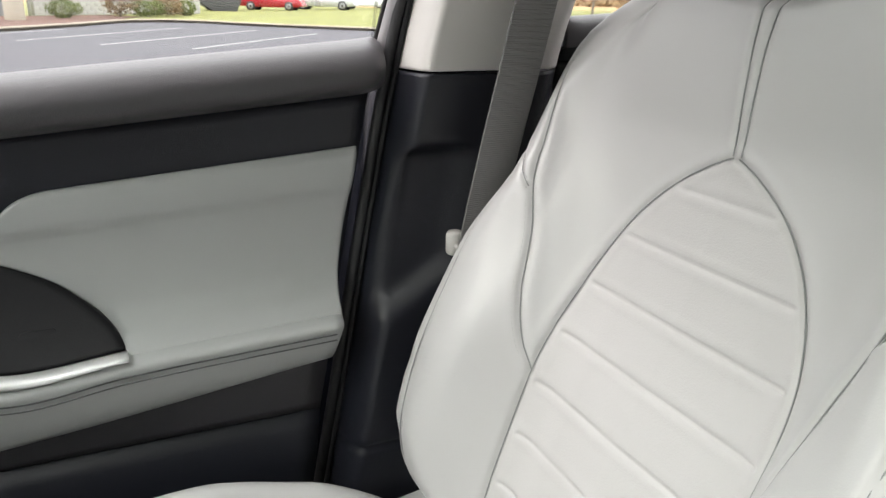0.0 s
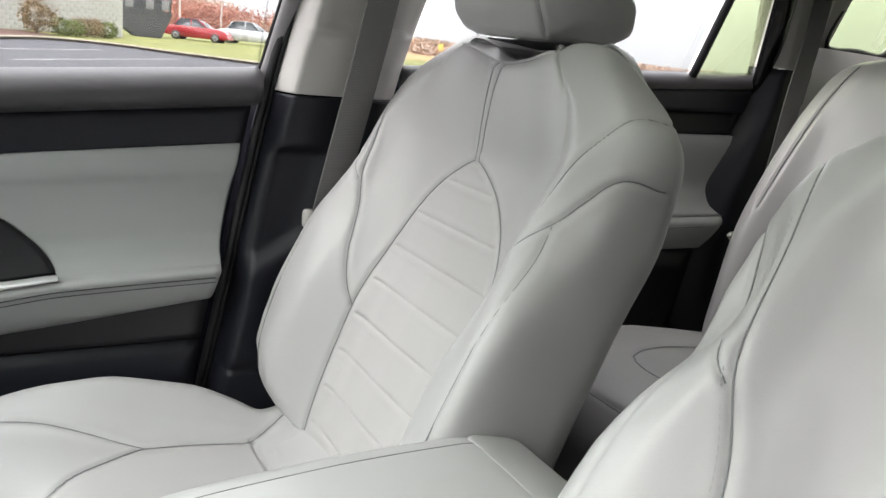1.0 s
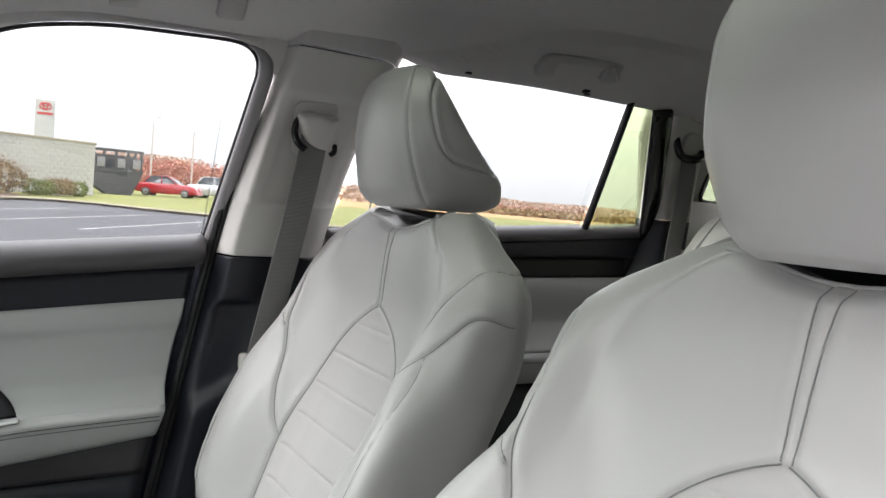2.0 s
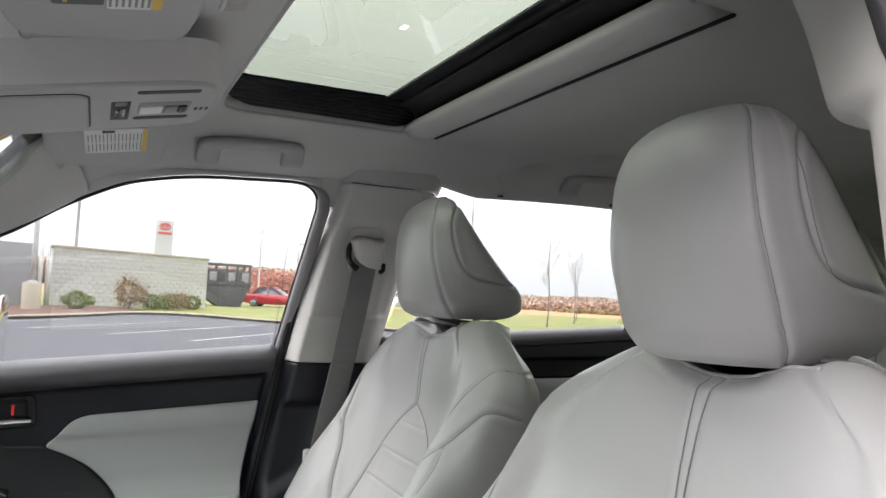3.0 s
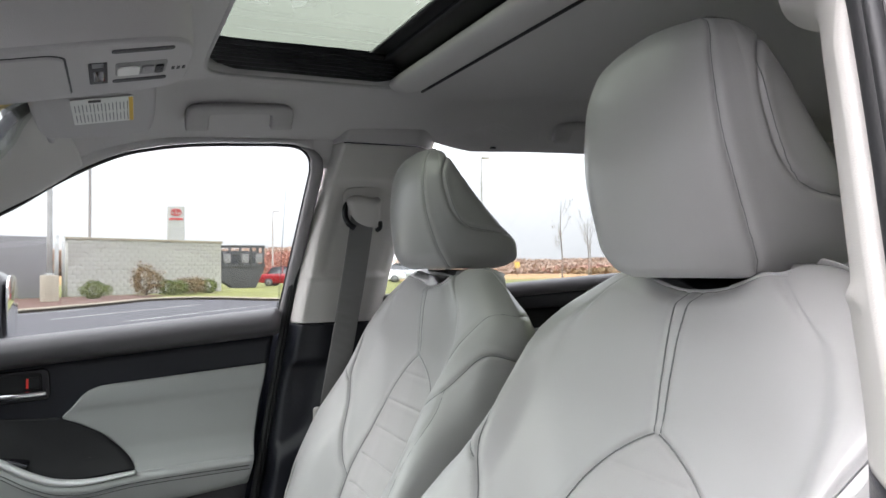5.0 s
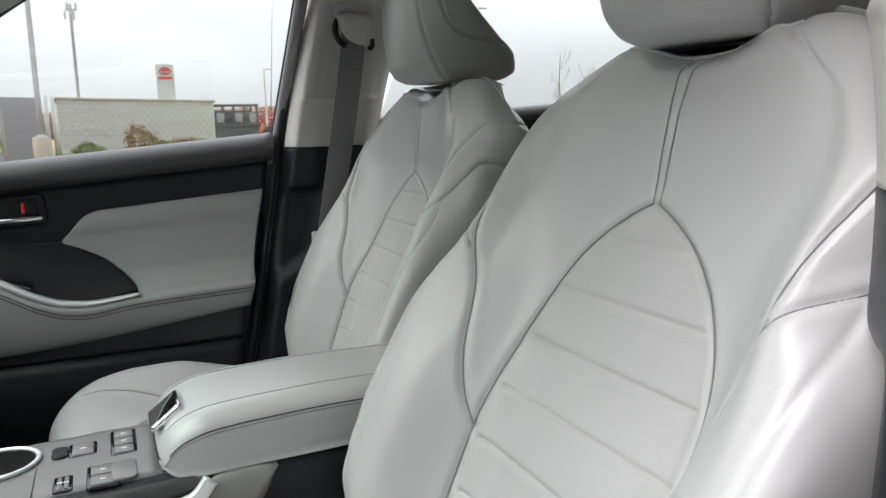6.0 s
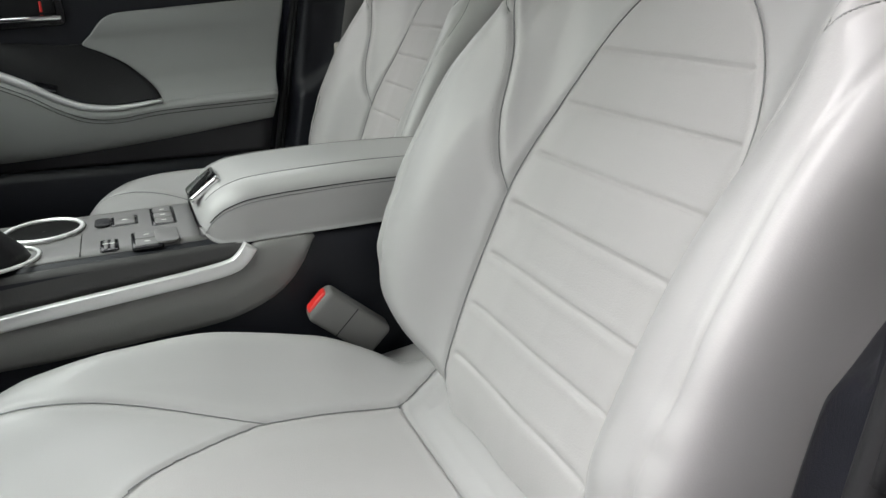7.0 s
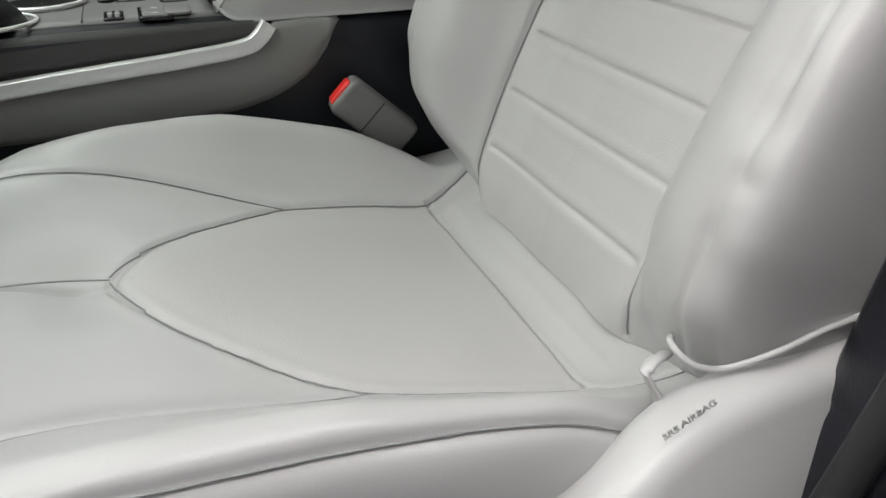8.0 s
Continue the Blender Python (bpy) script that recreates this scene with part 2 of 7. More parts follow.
def shell_ob(name, V, material, parent=None, label="", depth=(0, 0.012, 0), flip=False):
    """A sheet with thickness: the grid, its copy moved by depth, and the rim between."""
    r, c = V.shape[:2]
    n = r * c
    f = quads(r, c)
    back = f[:, ::-1] + n
    ring = [(0, j) for j in range(c)] + [(i, c - 1) for i in range(1, r)] + [(r - 1, j) for j in range(c - 2, -1, -1)] + [(i, 0) for i in range(r - 2, 0, -1)]
    k = np.array([i * c + j for i, j in ring])
    k2 = np.roll(k, -1)
    rim = np.stack([k2, k, k + n, k2 + n], -1)
    allf = np.concatenate([f, back, rim])
    if flip:
        allf = allf[:, ::-1]
    return mesh_ob(name, np.concatenate([V.reshape(-1, 3), V.reshape(-1, 3) + np.array(depth)]), allf, material, parent, label)


def sweep(pts, profile, up=(0, 0, 1), closed=False):
    """A profile (sideways, upwards) carried along pts; returns a grid."""
    p = np.asarray(pts, float)
    if closed:
        tan = np.roll(p, -1, 0) - np.roll(p, 1, 0)
    else:
        tan = np.gradient(p, axis=0)
    tan /= np.linalg.norm(tan, axis=1)[:, None] + 1e-12
    u = np.asarray(up, float)
    u = np.broadcast_to(u, p.shape)
    side = np.cross(tan, u)
    side /= np.linalg.norm(side, axis=1)[:, None] + 1e-12
    top = np.cross(side, tan)
    pr = np.asarray(profile, float)
    return p[:, None] + side[:, None] * pr[None, :, 0:1] + top[:, None] * pr[None, :, 1:2]


def circle(r, n=8, r2=None):
    a = np.arange(n) / n * 2 * math.pi
    return np.stack([r * np.cos(a), (r2 or r) * np.sin(a)], -1)


def tube_ob(name, pts, r, material, parent=None, label="", n=8, closed=False, up=(0.13, 0.21, 1), r2=None):
    return grid_ob(name, sweep(pts, circle(r, n, r2), up, closed), material, parent, label, wrap_c=True, wrap_r=closed, caps=not closed)


def round_rect(w, h, r, n=5):
    """Outline of a rectangle with rounded corners, anticlockwise."""
    out = []
    for cx, cy, a0 in ((w / 2 - r, h / 2 - r, 0), (-w / 2 + r, h / 2 - r, 90), (-w / 2 + r, -h / 2 + r, 180), (w / 2 - r, -h / 2 + r, 270)):
        for k in range(n + 1):
            a = radians(a0 + 90 * k / n)
            out.append((cx + r * math.cos(a), cy + r * math.sin(a)))
    return np.array(out)


def slab_rows(outline, thick, bevel, steps=3):
    """Loops of a slab with rounded rims: from its underside to its top, z along the thickness."""
    o = np.asarray(outline, float)
    nx, pv = np.roll(o, -1, 0), np.roll(o, 1, 0)
    t = nx - pv
    nrm = np.stack([t[:, 1], -t[:, 0]], -1)
    nrm /= np.linalg.norm(nrm, axis=1)[:, None] + 1e-12
    rows = []
    for k in range(steps + 1):
        a = radians(90 * k / steps)
        rows.append(np.c_[o - nrm * bevel * (1 - math.sin(a)), np.full(len(o), bevel * (1 - math.cos(a)))])
    for k in range(steps + 1):
        a = radians(90 * k / steps)
        rows.append(np.c_[o - nrm * bevel * (1 - math.cos(a)), np.full(len(o), thick - bevel * (1 - math.sin(a)))])
    return np.array(rows)


def slab_ob(name, outline, thick, bevel, m, material, parent=None, label="", steps=3):
    """A rounded slab at the pose m: its outline in m's x and y, its thickness along z."""
    V = slab_rows(outline, thick, bevel, steps)
    A = np.array(m)
    V = V @ A[:3, :3].T + A[:3, 3]
    return grid_ob(name, V, material, parent, label, wrap_c=True, caps=True)


def dome_ob(name, outline, height, m, material, parent=None, label=""):
    """A rounded cap at the pose m, over an outline in its x and y."""
    o = np.asarray(outline, float)
    c = o.mean(0)
    rows_ = np.array([np.c_[c + (o - c) * f, np.full(len(o), height * h)] for f, h in ((1.0, 0.0), (1.0, 0.45), (0.985, 0.64), (0.94, 0.80), (0.86, 0.90), (0.70, 0.965), (0.45, 0.99), (0.2, 1.0), (0.01, 1.0))])
    A = np.array(m)
    return grid_ob(name, rows_ @ A[:3, :3].T + A[:3, 3], material, parent, label, wrap_c=True, caps=True)


def box_ob(name, centre, size, bevel, material, parent=None, label="", turn=(0, 0, 0)):
    m = pose(*centre, *turn) @ Matrix.Translation((0, 0, -size[2] / 2))
    return slab_ob(name, round_rect(size[0], size[1], min(bevel * 1.5, min(size[:2]) * 0.49), 4), size[2], min(bevel, size[2] * 0.49), m, material, parent, label)


def empty(name, at=(0, 0, 0), label="", category="", group="", kind=""):
    e = new(name)
    e.location = at
    return tagged(e, label, category, group, kind)


def under(parent, at):
    """Vertices are given in the world: the child's frame is shifted back by the parent's place."""
    for o in parent.children_recursive:
        if o.parent == parent:
            o.location = o.location - Vector(at)
    return parent


def frame_matrix(o, ex, ey):
    """A pose with origin o, x along ex and y near ey."""
    ex = Vector(ex).normalized()
    ez = ex.cross(Vector(ey)).normalized()
    ey = ez.cross(ex)
    m = Matrix.Identity(4)
    for i, a in enumerate((ex, ey, ez)):
        for k in range(3):
            m[k][i] = a[k]
    m.translation = o
    return m


MID = 0.023


def mirrored(V):
    W = np.array(V, float)
    W[..., 1] = 2 * MID - W[..., 1]
    return W


# ---- front seats ----
FLOOR_Z = 0.36
RECLINE = radians(23.6)
SEAT_BASE = Vector((0.23, -0.363, FLOOR_Z))   # driver's seat
APEX = np.array([0.477, -0.363, 1.157])       # tip of its backrest insert


def catmull_rows(C, counts):
    """C: rows x controls x 2. Returns rows x samples x 2."""
    q = np.concatenate([2 * C[:, :1] - C[:, 1:2], C, 2 * C[:, -1:] - C[:, -2:-1]], 1)
    out = []
    for i, n in enumerate(counts):
        a, b, c, d = (q[:, i + k][:, None] for k in range(4))
        t = (np.arange(n) / n)[None, :, None]
        out.append(0.5 * (2 * b + (c - a) * t + (2 * a - 5 * b + 4 * c - d) * t ** 2 + (3 * b - a - 3 * c + d) * t ** 3))
    out.append(C[:, -1:])
    return np.concatenate(out, 1)


def seam_distance(P, Vv, line):
    """Distance of points (P, Vv) from a polyline in the unrolled surface."""
    best = np.full(P.shape, 9.0)
    for (a, b), (c, d) in zip(line[:-1], line[1:]):
        e = np.array([c - a, d - b])
        L = e @ e + 1e-12
        t = np.clip(((P - a) * e[0] + (Vv - b) * e[1]) / L, 0, 1)
        best = np.minimum(best, np.hypot(P - a - t * e[0], Vv - b - t * e[1]))
    return best


def groove(d, depth=0.0030, width=0.0024):
    return -depth * np.exp(-(d / width) ** 2) + 0.0006 * np.exp(-((d - 0.0075) / 0.0045) ** 2)


def smooth_line(pts, n=8):
    return [tuple(q) for q in spline(pts, n)]


class Padded:
    """A padded body lofted from half sections, with seams sunk into it. Coordinates: p across (unrolled), v along."""

    def __init__(self, v, half, to_world, front):
        # half: rows x samples x 2 (across, outwards), from the middle of the front to the middle of the back
        self.v, self.front, self.to_world = v, front, to_world
        k = half.shape[1]
        w = int(np.median(np.argmax(half[:, :, 0], axis=1)))
        p = np.maximum.accumulate(half[:, :, 0], axis=1) + 1e-6 * np.arange(k)
        p[:, w:] = p[:, w:w + 1] + np.concatenate([np.zeros((len(half), 1)), np.cumsum(np.hypot(np.diff(half[:, w:, 0], axis=1), np.diff(half[:, w:, 1], axis=1)), axis=1)], 1)
        self.half, self.p = half, p
        left = half[:, 1:-1][:, ::-1] * np.array([-1, 1])
        self.UV = np.concatenate([half, left], 1)
        self.P = np.concatenate([p, -p[:, 1:-1][:, ::-1]], 1)
        self.V = np.repeat(v[:, None], self.UV.shape[1], 1)
        # outward normals in the section
        t = np.roll(self.UV, -1, 1) - np.roll(self.UV, 1, 1)
        n = np.stack([-t[..., 1], t[..., 0]], -1)
        n /= np.linalg.norm(n, axis=2)[..., None] + 1e-9
        mid = self.UV.mean(1, keepdims=True)
        sign = np.sign(((self.UV - mid) * n).sum(-1).mean())
        self.N = n * sign
        self.off = np.zeros(self.P.shape)
        self.lines = []

    def seam(self, line, depth=0.0036, width=0.0026, both=True, thread=True):
        d = None
        for s in ((1, -1) if both else (1,)):
            L = [(s * a, b) for a, b in line]
            e = seam_distance(self.P, self.V, L)
            d = e if d is None else np.minimum(d, e)
            if thread:
                self.lines.append(L)
        self.off += groove(d, depth * 0.62, width * 0.85)

    def verts(self):
        uv = self.UV + self.N * self.off[..., None]
        return self.to_world(uv[..., 0], self.V, uv[..., 1])

    def on(self, a, b, lift=0.0):
        """Place on the surface at (p, v)."""
        i = int(np.clip(np.searchsorted(self.v, b), 1, len(self.v) - 1))
        s, q = (-1 if a < 0 else 1), abs(a)
        k = int(np.clip(np.searchsorted(self.p[i], q), 1, self.p.shape[1] - 2))
        t = (q - self.p[i, k - 1]) / (self.p[i, k] - self.p[i, k - 1] + 1e-9)
        uv = self.half[i, k - 1] * (1 - t) + self.half[i, k] * t
        n = self.N[i, k]
        uv = uv + n * lift
        return self.to_world(np.array(s * uv[0]), np.array(b), np.array(uv[1]))


def split_ob(V, keep_of, parts, parent, origin, ends):
    """Faces of one lofted surface shared out among parts by region number."""
    r, c = V.shape[:2]
    F = quads(r, c, wrap_c=True)
    reg = keep_of.reshape(-1)
    W = V.reshape(-1, 3) - np.array(origin)
    # one smooth normal for each point, so that the parts meet without a visible break
    N = np.zeros_like(W)
    fn = np.cross(W[F[:, 2]] - W[F[:, 0]], W[F[:, 3]] - W[F[:, 1]])
    for k in range(4):
        np.add.at(N, F[:, k], fn)
    N /= np.maximum(np.linalg.norm(N, axis=1, keepdims=True), 1e-12)
    made = {}
    for code, (name, material, label) in parts.items():
        f = F[reg == code]
        if code == 0:
            extra = [list(range(c))[::-1], list(range((r - 1) * c, r * c))] if ends else []
        else:
            extra = []
        used = np.unique(np.concatenate([f.reshape(-1)] + [np.array(e) for e in extra]))
        back = np.full(r * c, -1)
        back[used] = np.arange(len(used))
        faces = [back[q] for q in f] + [[back[k] for k in e] for e in extra]
        made[code] = mesh_ob(name, W[used], faces, material, parent, label)
        made[code].data.normals_split_custom_set_from_vertices(N[used].tolist())
    return made


def threads_ob(name, padded, parent, origin, r=0.0007, lift=-0.0012, material=None, lines=None):
    vs, fs, base = [], [], 0
    for L in (lines or padded.lines):
        pts = np.array([padded.on(a, b, lift) for a, b in L])
        g = sweep(pts, circle(r, 5), (0.3, 0.2, 1))
        vs.append(g.reshape(-1, 3))
        fs.append(quads(len(pts), 5, wrap_c=True) + base)
        base += len(pts) * 5
    return mesh_ob(name, np.concatenate(vs) - np.array(origin), np.concatenate(fs), material or SEAM_SHADE, parent)


def stitches_ob(name, padded, lines, parent, origin, step=0.0062, length=0.0042, r=0.00055, lift=0.0002):
    vs, fs, base = [], [], 0
    for L in lines:
        pts = np.array([padded.on(a, b, lift) for a, b in L])
        s = np.concatenate([[0], np.cumsum(np.linalg.norm(np.diff(pts, axis=0), axis=1))])
        for k in np.arange(0.002, s[-1] - length, step):
            a, b = (np.array([np.interp(q, s, pts[:, i]) for i in range(3)]) for q in (k, k + length))
            g = sweep(np.array([a, (a + b) / 2, b]), circle(r, 4), (0.3, 0.2, 1))
            vs.append(g.reshape(-1, 3))
            fs.append(quads(3, 4, wrap_c=True) + base)
            base += 12
    return tagged(mesh_ob(name, np.concatenate(vs) - np.array(origin), np.concatenate(fs), STITCH, parent), kind="stuff")


def backrest_world(apex, recline, lean=0.0):
    s, c = math.sin(recline), math.cos(recline)

    def f(u, v, w):
        # the top dips under the headrest
        v = v - 0.032 * np.exp(-(u / 0.085) ** 2) * np.clip((v - 0.10) / 0.06, 0, 1)
        g = np.clip((v + 0.07) / 0.22, 0, 1)
        w = w + lean * 1.25 * g * g * (3 - 2 * g)
        return np.stack([apex[0] + v * s - w * c, apex[1] + u, apex[2] + v * c + w * s], -1)
    return f


INSERT_HALF = curve1([-0.52, -0.33, -0.262, -0.205, -0.155, -0.115, -0.075, -0.05, -0.03, -0.012, -0.004, 0.0],
                     [0.136, 0.138, 0.139, 0.137, 0.130, 0.118, 0.098, 0.078, 0.056, 0.028, 0.012, 0.002])


def pocket_lip(u, low):
    """Front lip of the pocket under the headrest."""
    return low - 0.009 * (np.abs(u) / 0.104) ** 2


def backrest(parent, apex, origin, recline=RECLINE, fine=0.0019, lean=0.0, broad=0.3, eased=0.9, low=0.139):
    v = np.arange(-0.505, 0.1785, fine)
    wf = curve1([-0.51, -0.45, -0.36, -0.26, -0.15, 0, 0.05, 0.10, 0.13, 0.16, 0.18], [-0.016, 0.000, 0.004, 0.002, -0.007, 0.0, 0.010, 0.018, 0.019, 0.010, -0.010])(v)
    wc = curve1([-0.51, -0.485, -0.46, -0.43, -0.38, -0.3, -0.2, -0.1, -0.04, 0.03, 0.08, 0.12, 0.17, 0.18], [-0.050, -0.012, 0.030, 0.060, 0.081, 0.087, 0.080, 0.063, 0.051, 0.036, 0.024, 0.018, 0.004, -0.014])(v)
    uc = curve1([-0.51, -0.46, -0.42, -0.3, -0.15, -0.04, 0.03, 0.08, 0.12, 0.17, 0.18], [0.185, 0.212, 0.230, 0.238, 0.228, 0.208, 0.207, 0.187, 0.142, 0.092, 0.075])(v)
    soft = eased * np.exp(-((v + 0.03) / 0.068) ** 2)
    crest = 0.15 * np.interp(v, [-0.46, -0.38, -0.16, -0.08], [0, 1, 1, 0])
    uc = uc + (1 - eased) * 0.024 * np.exp(-((v - 0.0) / 0.07) ** 2)
    a = curve1([-0.51, -0.48, -0.45, -0.41, -0.35, -0.2, -0.1, 0, 0.05, 0.08, 0.11, 0.14, 0.165, 0.18], [0.212, 0.236, 0.256, 0.268, 0.272, 0.270, 0.271, 0.276, 0.274, 0.261, 0.230, 0.180, 0.138, 0.100])(v)
    a = a + broad * curve1([-0.51, 0.0, 0.05, 0.08, 0.11, 0.14, 0.165, 0.18], [0, 0, 0.006, 0.015, 0.020, 0.024, 0.032, 0.042])(v)
    wb = curve1([-0.51, -0.3, 0, 0.1, 0.15, 0.18], [-0.125, -0.125, -0.100, -0.080, -0.064, -0.046])(v) + broad * curve1([-0.51, -0.3, -0.15, 0, 0.1, 0.18], [0.012, 0.012, 0, -0.020, -0.020, -0.016])(v)
    hc = np.minimum(0.132, 0.52 * a)
    full = curve1([-0.51, -0.44, -0.25, -0.14, 0.0, 0.18], [0.55, 0.86, 0.82, 0.62, 0.48, 0.46])(v)
    z = np.zeros_like(v)
    C = np.stack([np.stack(q, -1) for q in (
        (z, wf), (0.55 * hc, wf - 0.002), (hc, wf + 0.004), (hc + 0.55 * (uc - hc), wf + full * (wc - wf)), (uc, wc),
        (uc + (0.72 - 0.24 * soft + crest) * (a - uc), wc - 0.016 - 0.020 * soft + 0.03 * crest), (a, np.minimum(wc - 0.052, -0.004)), (a - 0.004, wb + 0.045), (a - 0.045, wb + 0.006), (0.45 * a, wb - 0.004), (z, wb))], 1)
    half = catmull_rows(C, (36, 36, 30, 26, 15, 16, 16, 9, 6, 4))
    body = Padded(v, half, backrest_world(apex, recline, lean), True)
    # insert outline, quilting lines, centre pair, bolster seams
    vv = np.concatenate([np.linspace(-0.498, -0.02, 70), np.linspace(-0.018, -0.0005, 14)])
    body.seam([(float(INSERT_HALF(q)), float(q)) for q in vv], 0.0042, 0.0030)
    for k in range(8):
        q = -0.037 - 0.0583 * k
        e = float(INSERT_HALF(q)) - 0.010
        line = [(x, q) for x in np.linspace(0.0, e, 12)]
        fade = 0.55 if k == 0 else 1.0
        body.seam(line, 0.0032 * fade, 0.0020, thread=False)
    pair = smooth_line([(0.0045, 0.001), (0.0052, 0.03), (0.0064, 0.08), (0.0075, 0.105), (0.009, low - 0.002)])
    body.seam(pair, 0.0030, 0.0026)
    s3 = smooth_line([(0.139, -0.262), (0.154, -0.235), (0.170, -0.188), (0.185, -0.13), (0.201, -0.08), (0.212, -0.033), (0.226, 0.02), (0.240, 0.062), (0.252, 0.088), (0.264, 0.100), (0.280, 0.107), (0.300, 0.110)])
    body.seam(s3, 0.0038, 0.0028)
    s4 = smooth_line([(0.214, -0.475), (0.228, -0.44), (0.240, -0.38), (0.245, -0.3), (0.245, -0.2), (0.247, -0.11), (0.240, -0.045)])
    body.seam(s4, 0.0024, 0.0022, thread=broad > 0.5)
    s5 = smooth_line([(0.203, -0.086), (0.222, -0.066), (0.241, -0.040), (0.254, -0.010), (0.265, 0.016), (0.277, 0.030), (0.292, 0.034)])
    body.seam(s5, 0.0034, 0.0026)
    zip_line = smooth_line([(0.392, -0.498), (0.395, -0.4), (0.392, -0.28), (0.385, -0.2)])
    body.seam(zip_line, 0.004, 0.003)
    body.off -= 0.007 * np.clip((body.V - pocket_lip(np.clip(body.P, -0.2, 0.2), low)) / 0.007, 0, 1) * np.clip((0.104 - np.abs(body.P)) / 0.012, 0, 1)
    # channels of the insert are slightly full between the lines
    inside = np.clip((INSERT_HALF(body.V) - np.abs(body.P)) / 0.012, 0, 1) * (body.V < -0.002)
    ph = ((body.V + 0.037) / 0.0583) % 1.0
    body.off += 0.0009 * inside * np.sin(math.pi * ph) ** 0.7 * (body.V < -0.037)
    # soft creases by the lower bolsters
    for cu, cv, rad, dep in ((0.243, -0.315, 0.018, 0.003), (0.246, -0.40, 0.015, 0.0035), (0.238, -0.385, 0.008, 0.0025), (0.249, -0.352, 0.008, 0.002), (0.240, -0.290, 0.010, 0.0016)):
        body.off -= dep * np.exp(-((np.abs(body.P) - cu) ** 2 + (body.V - cv) ** 2) / rad ** 2)
    V = body.verts()
    # the top sinks behind that lip, between the shoulders
    over = np.clip(body.V - low - 0.003, 0, 1) * np.clip((0.112 - np.abs(V[..., 1] - apex[1])) / 0.016, 0, 1)
    V = V - (0.30 * over)[..., None] * np.array([math.sin(recline), 0, math.cos(recline)])
    middle = np.stack([np.full_like(V[-1, :, 0], V[-1, :, 0].mean()), apex[1] + 0.92 * (V[-1, :, 1] - apex[1]), V[-1, :, 2] - 0.004], -1)
    pc = np.abs((body.P[:-1] + body.P[1:]) / 2)
    pc = (pc + np.roll(pc, -1, 1)) / 2
    sg = body.P[:-1]
    vc = (body.V[:-1] + body.V[1:]) / 2
    s3p = np.interp(vc, [b for _, b in s3], [q for q, _ in s3])
    s4p = np.interp(vc, [b for _, b in s4], [q for q, _ in s4])
    reg = np.zeros(pc.shape, int)
    bol = (pc > np.where(vc < -0.262, INSERT_HALF(vc), s3p)) & (pc < s4p) & (vc < -0.07)
    reg[bol & (sg > 0)] = 1
    reg[bol & (sg <= 0)] = 2
    reg[(pc < INSERT_HALF(vc)) & (vc < 0)] = 3
    V = np.concatenate([V] + [lerp(V[-1], middle, q)[None] for q in (0.25, 0.5, 0.75, 0.97)])
    reg = np.concatenate([reg, np.zeros((4, reg.shape[1]), int)])
    split_ob(V, reg, {0: ("backrest", LEATHER, "smooth grey leather backrest with rounded shoulders"), 1: ("bolster", LEATHER, ""), 2: ("bolster", LEATHER, ""),
                      3: ("backrest_insert", INSERT, "ribbed grey leather panel ending in a point")}, parent, origin, True)
    threads_ob("seam", body, parent, origin)
    stitch = [[(s * (q + 0.006), b) for q, b in s3 if b < 0.06] for s in (1, -1)]
    stitches_ob("stitching", body, stitch, parent, origin)
    return body


CU_HALF = curve1([-0.062, -0.058, -0.045, -0.02, 0.02, 0.06, 0.09, 0.18, 0.27], [0.003, 0.014, 0.037, 0.069, 0.104, 0.133, 0.147, 0.159, 0.165])


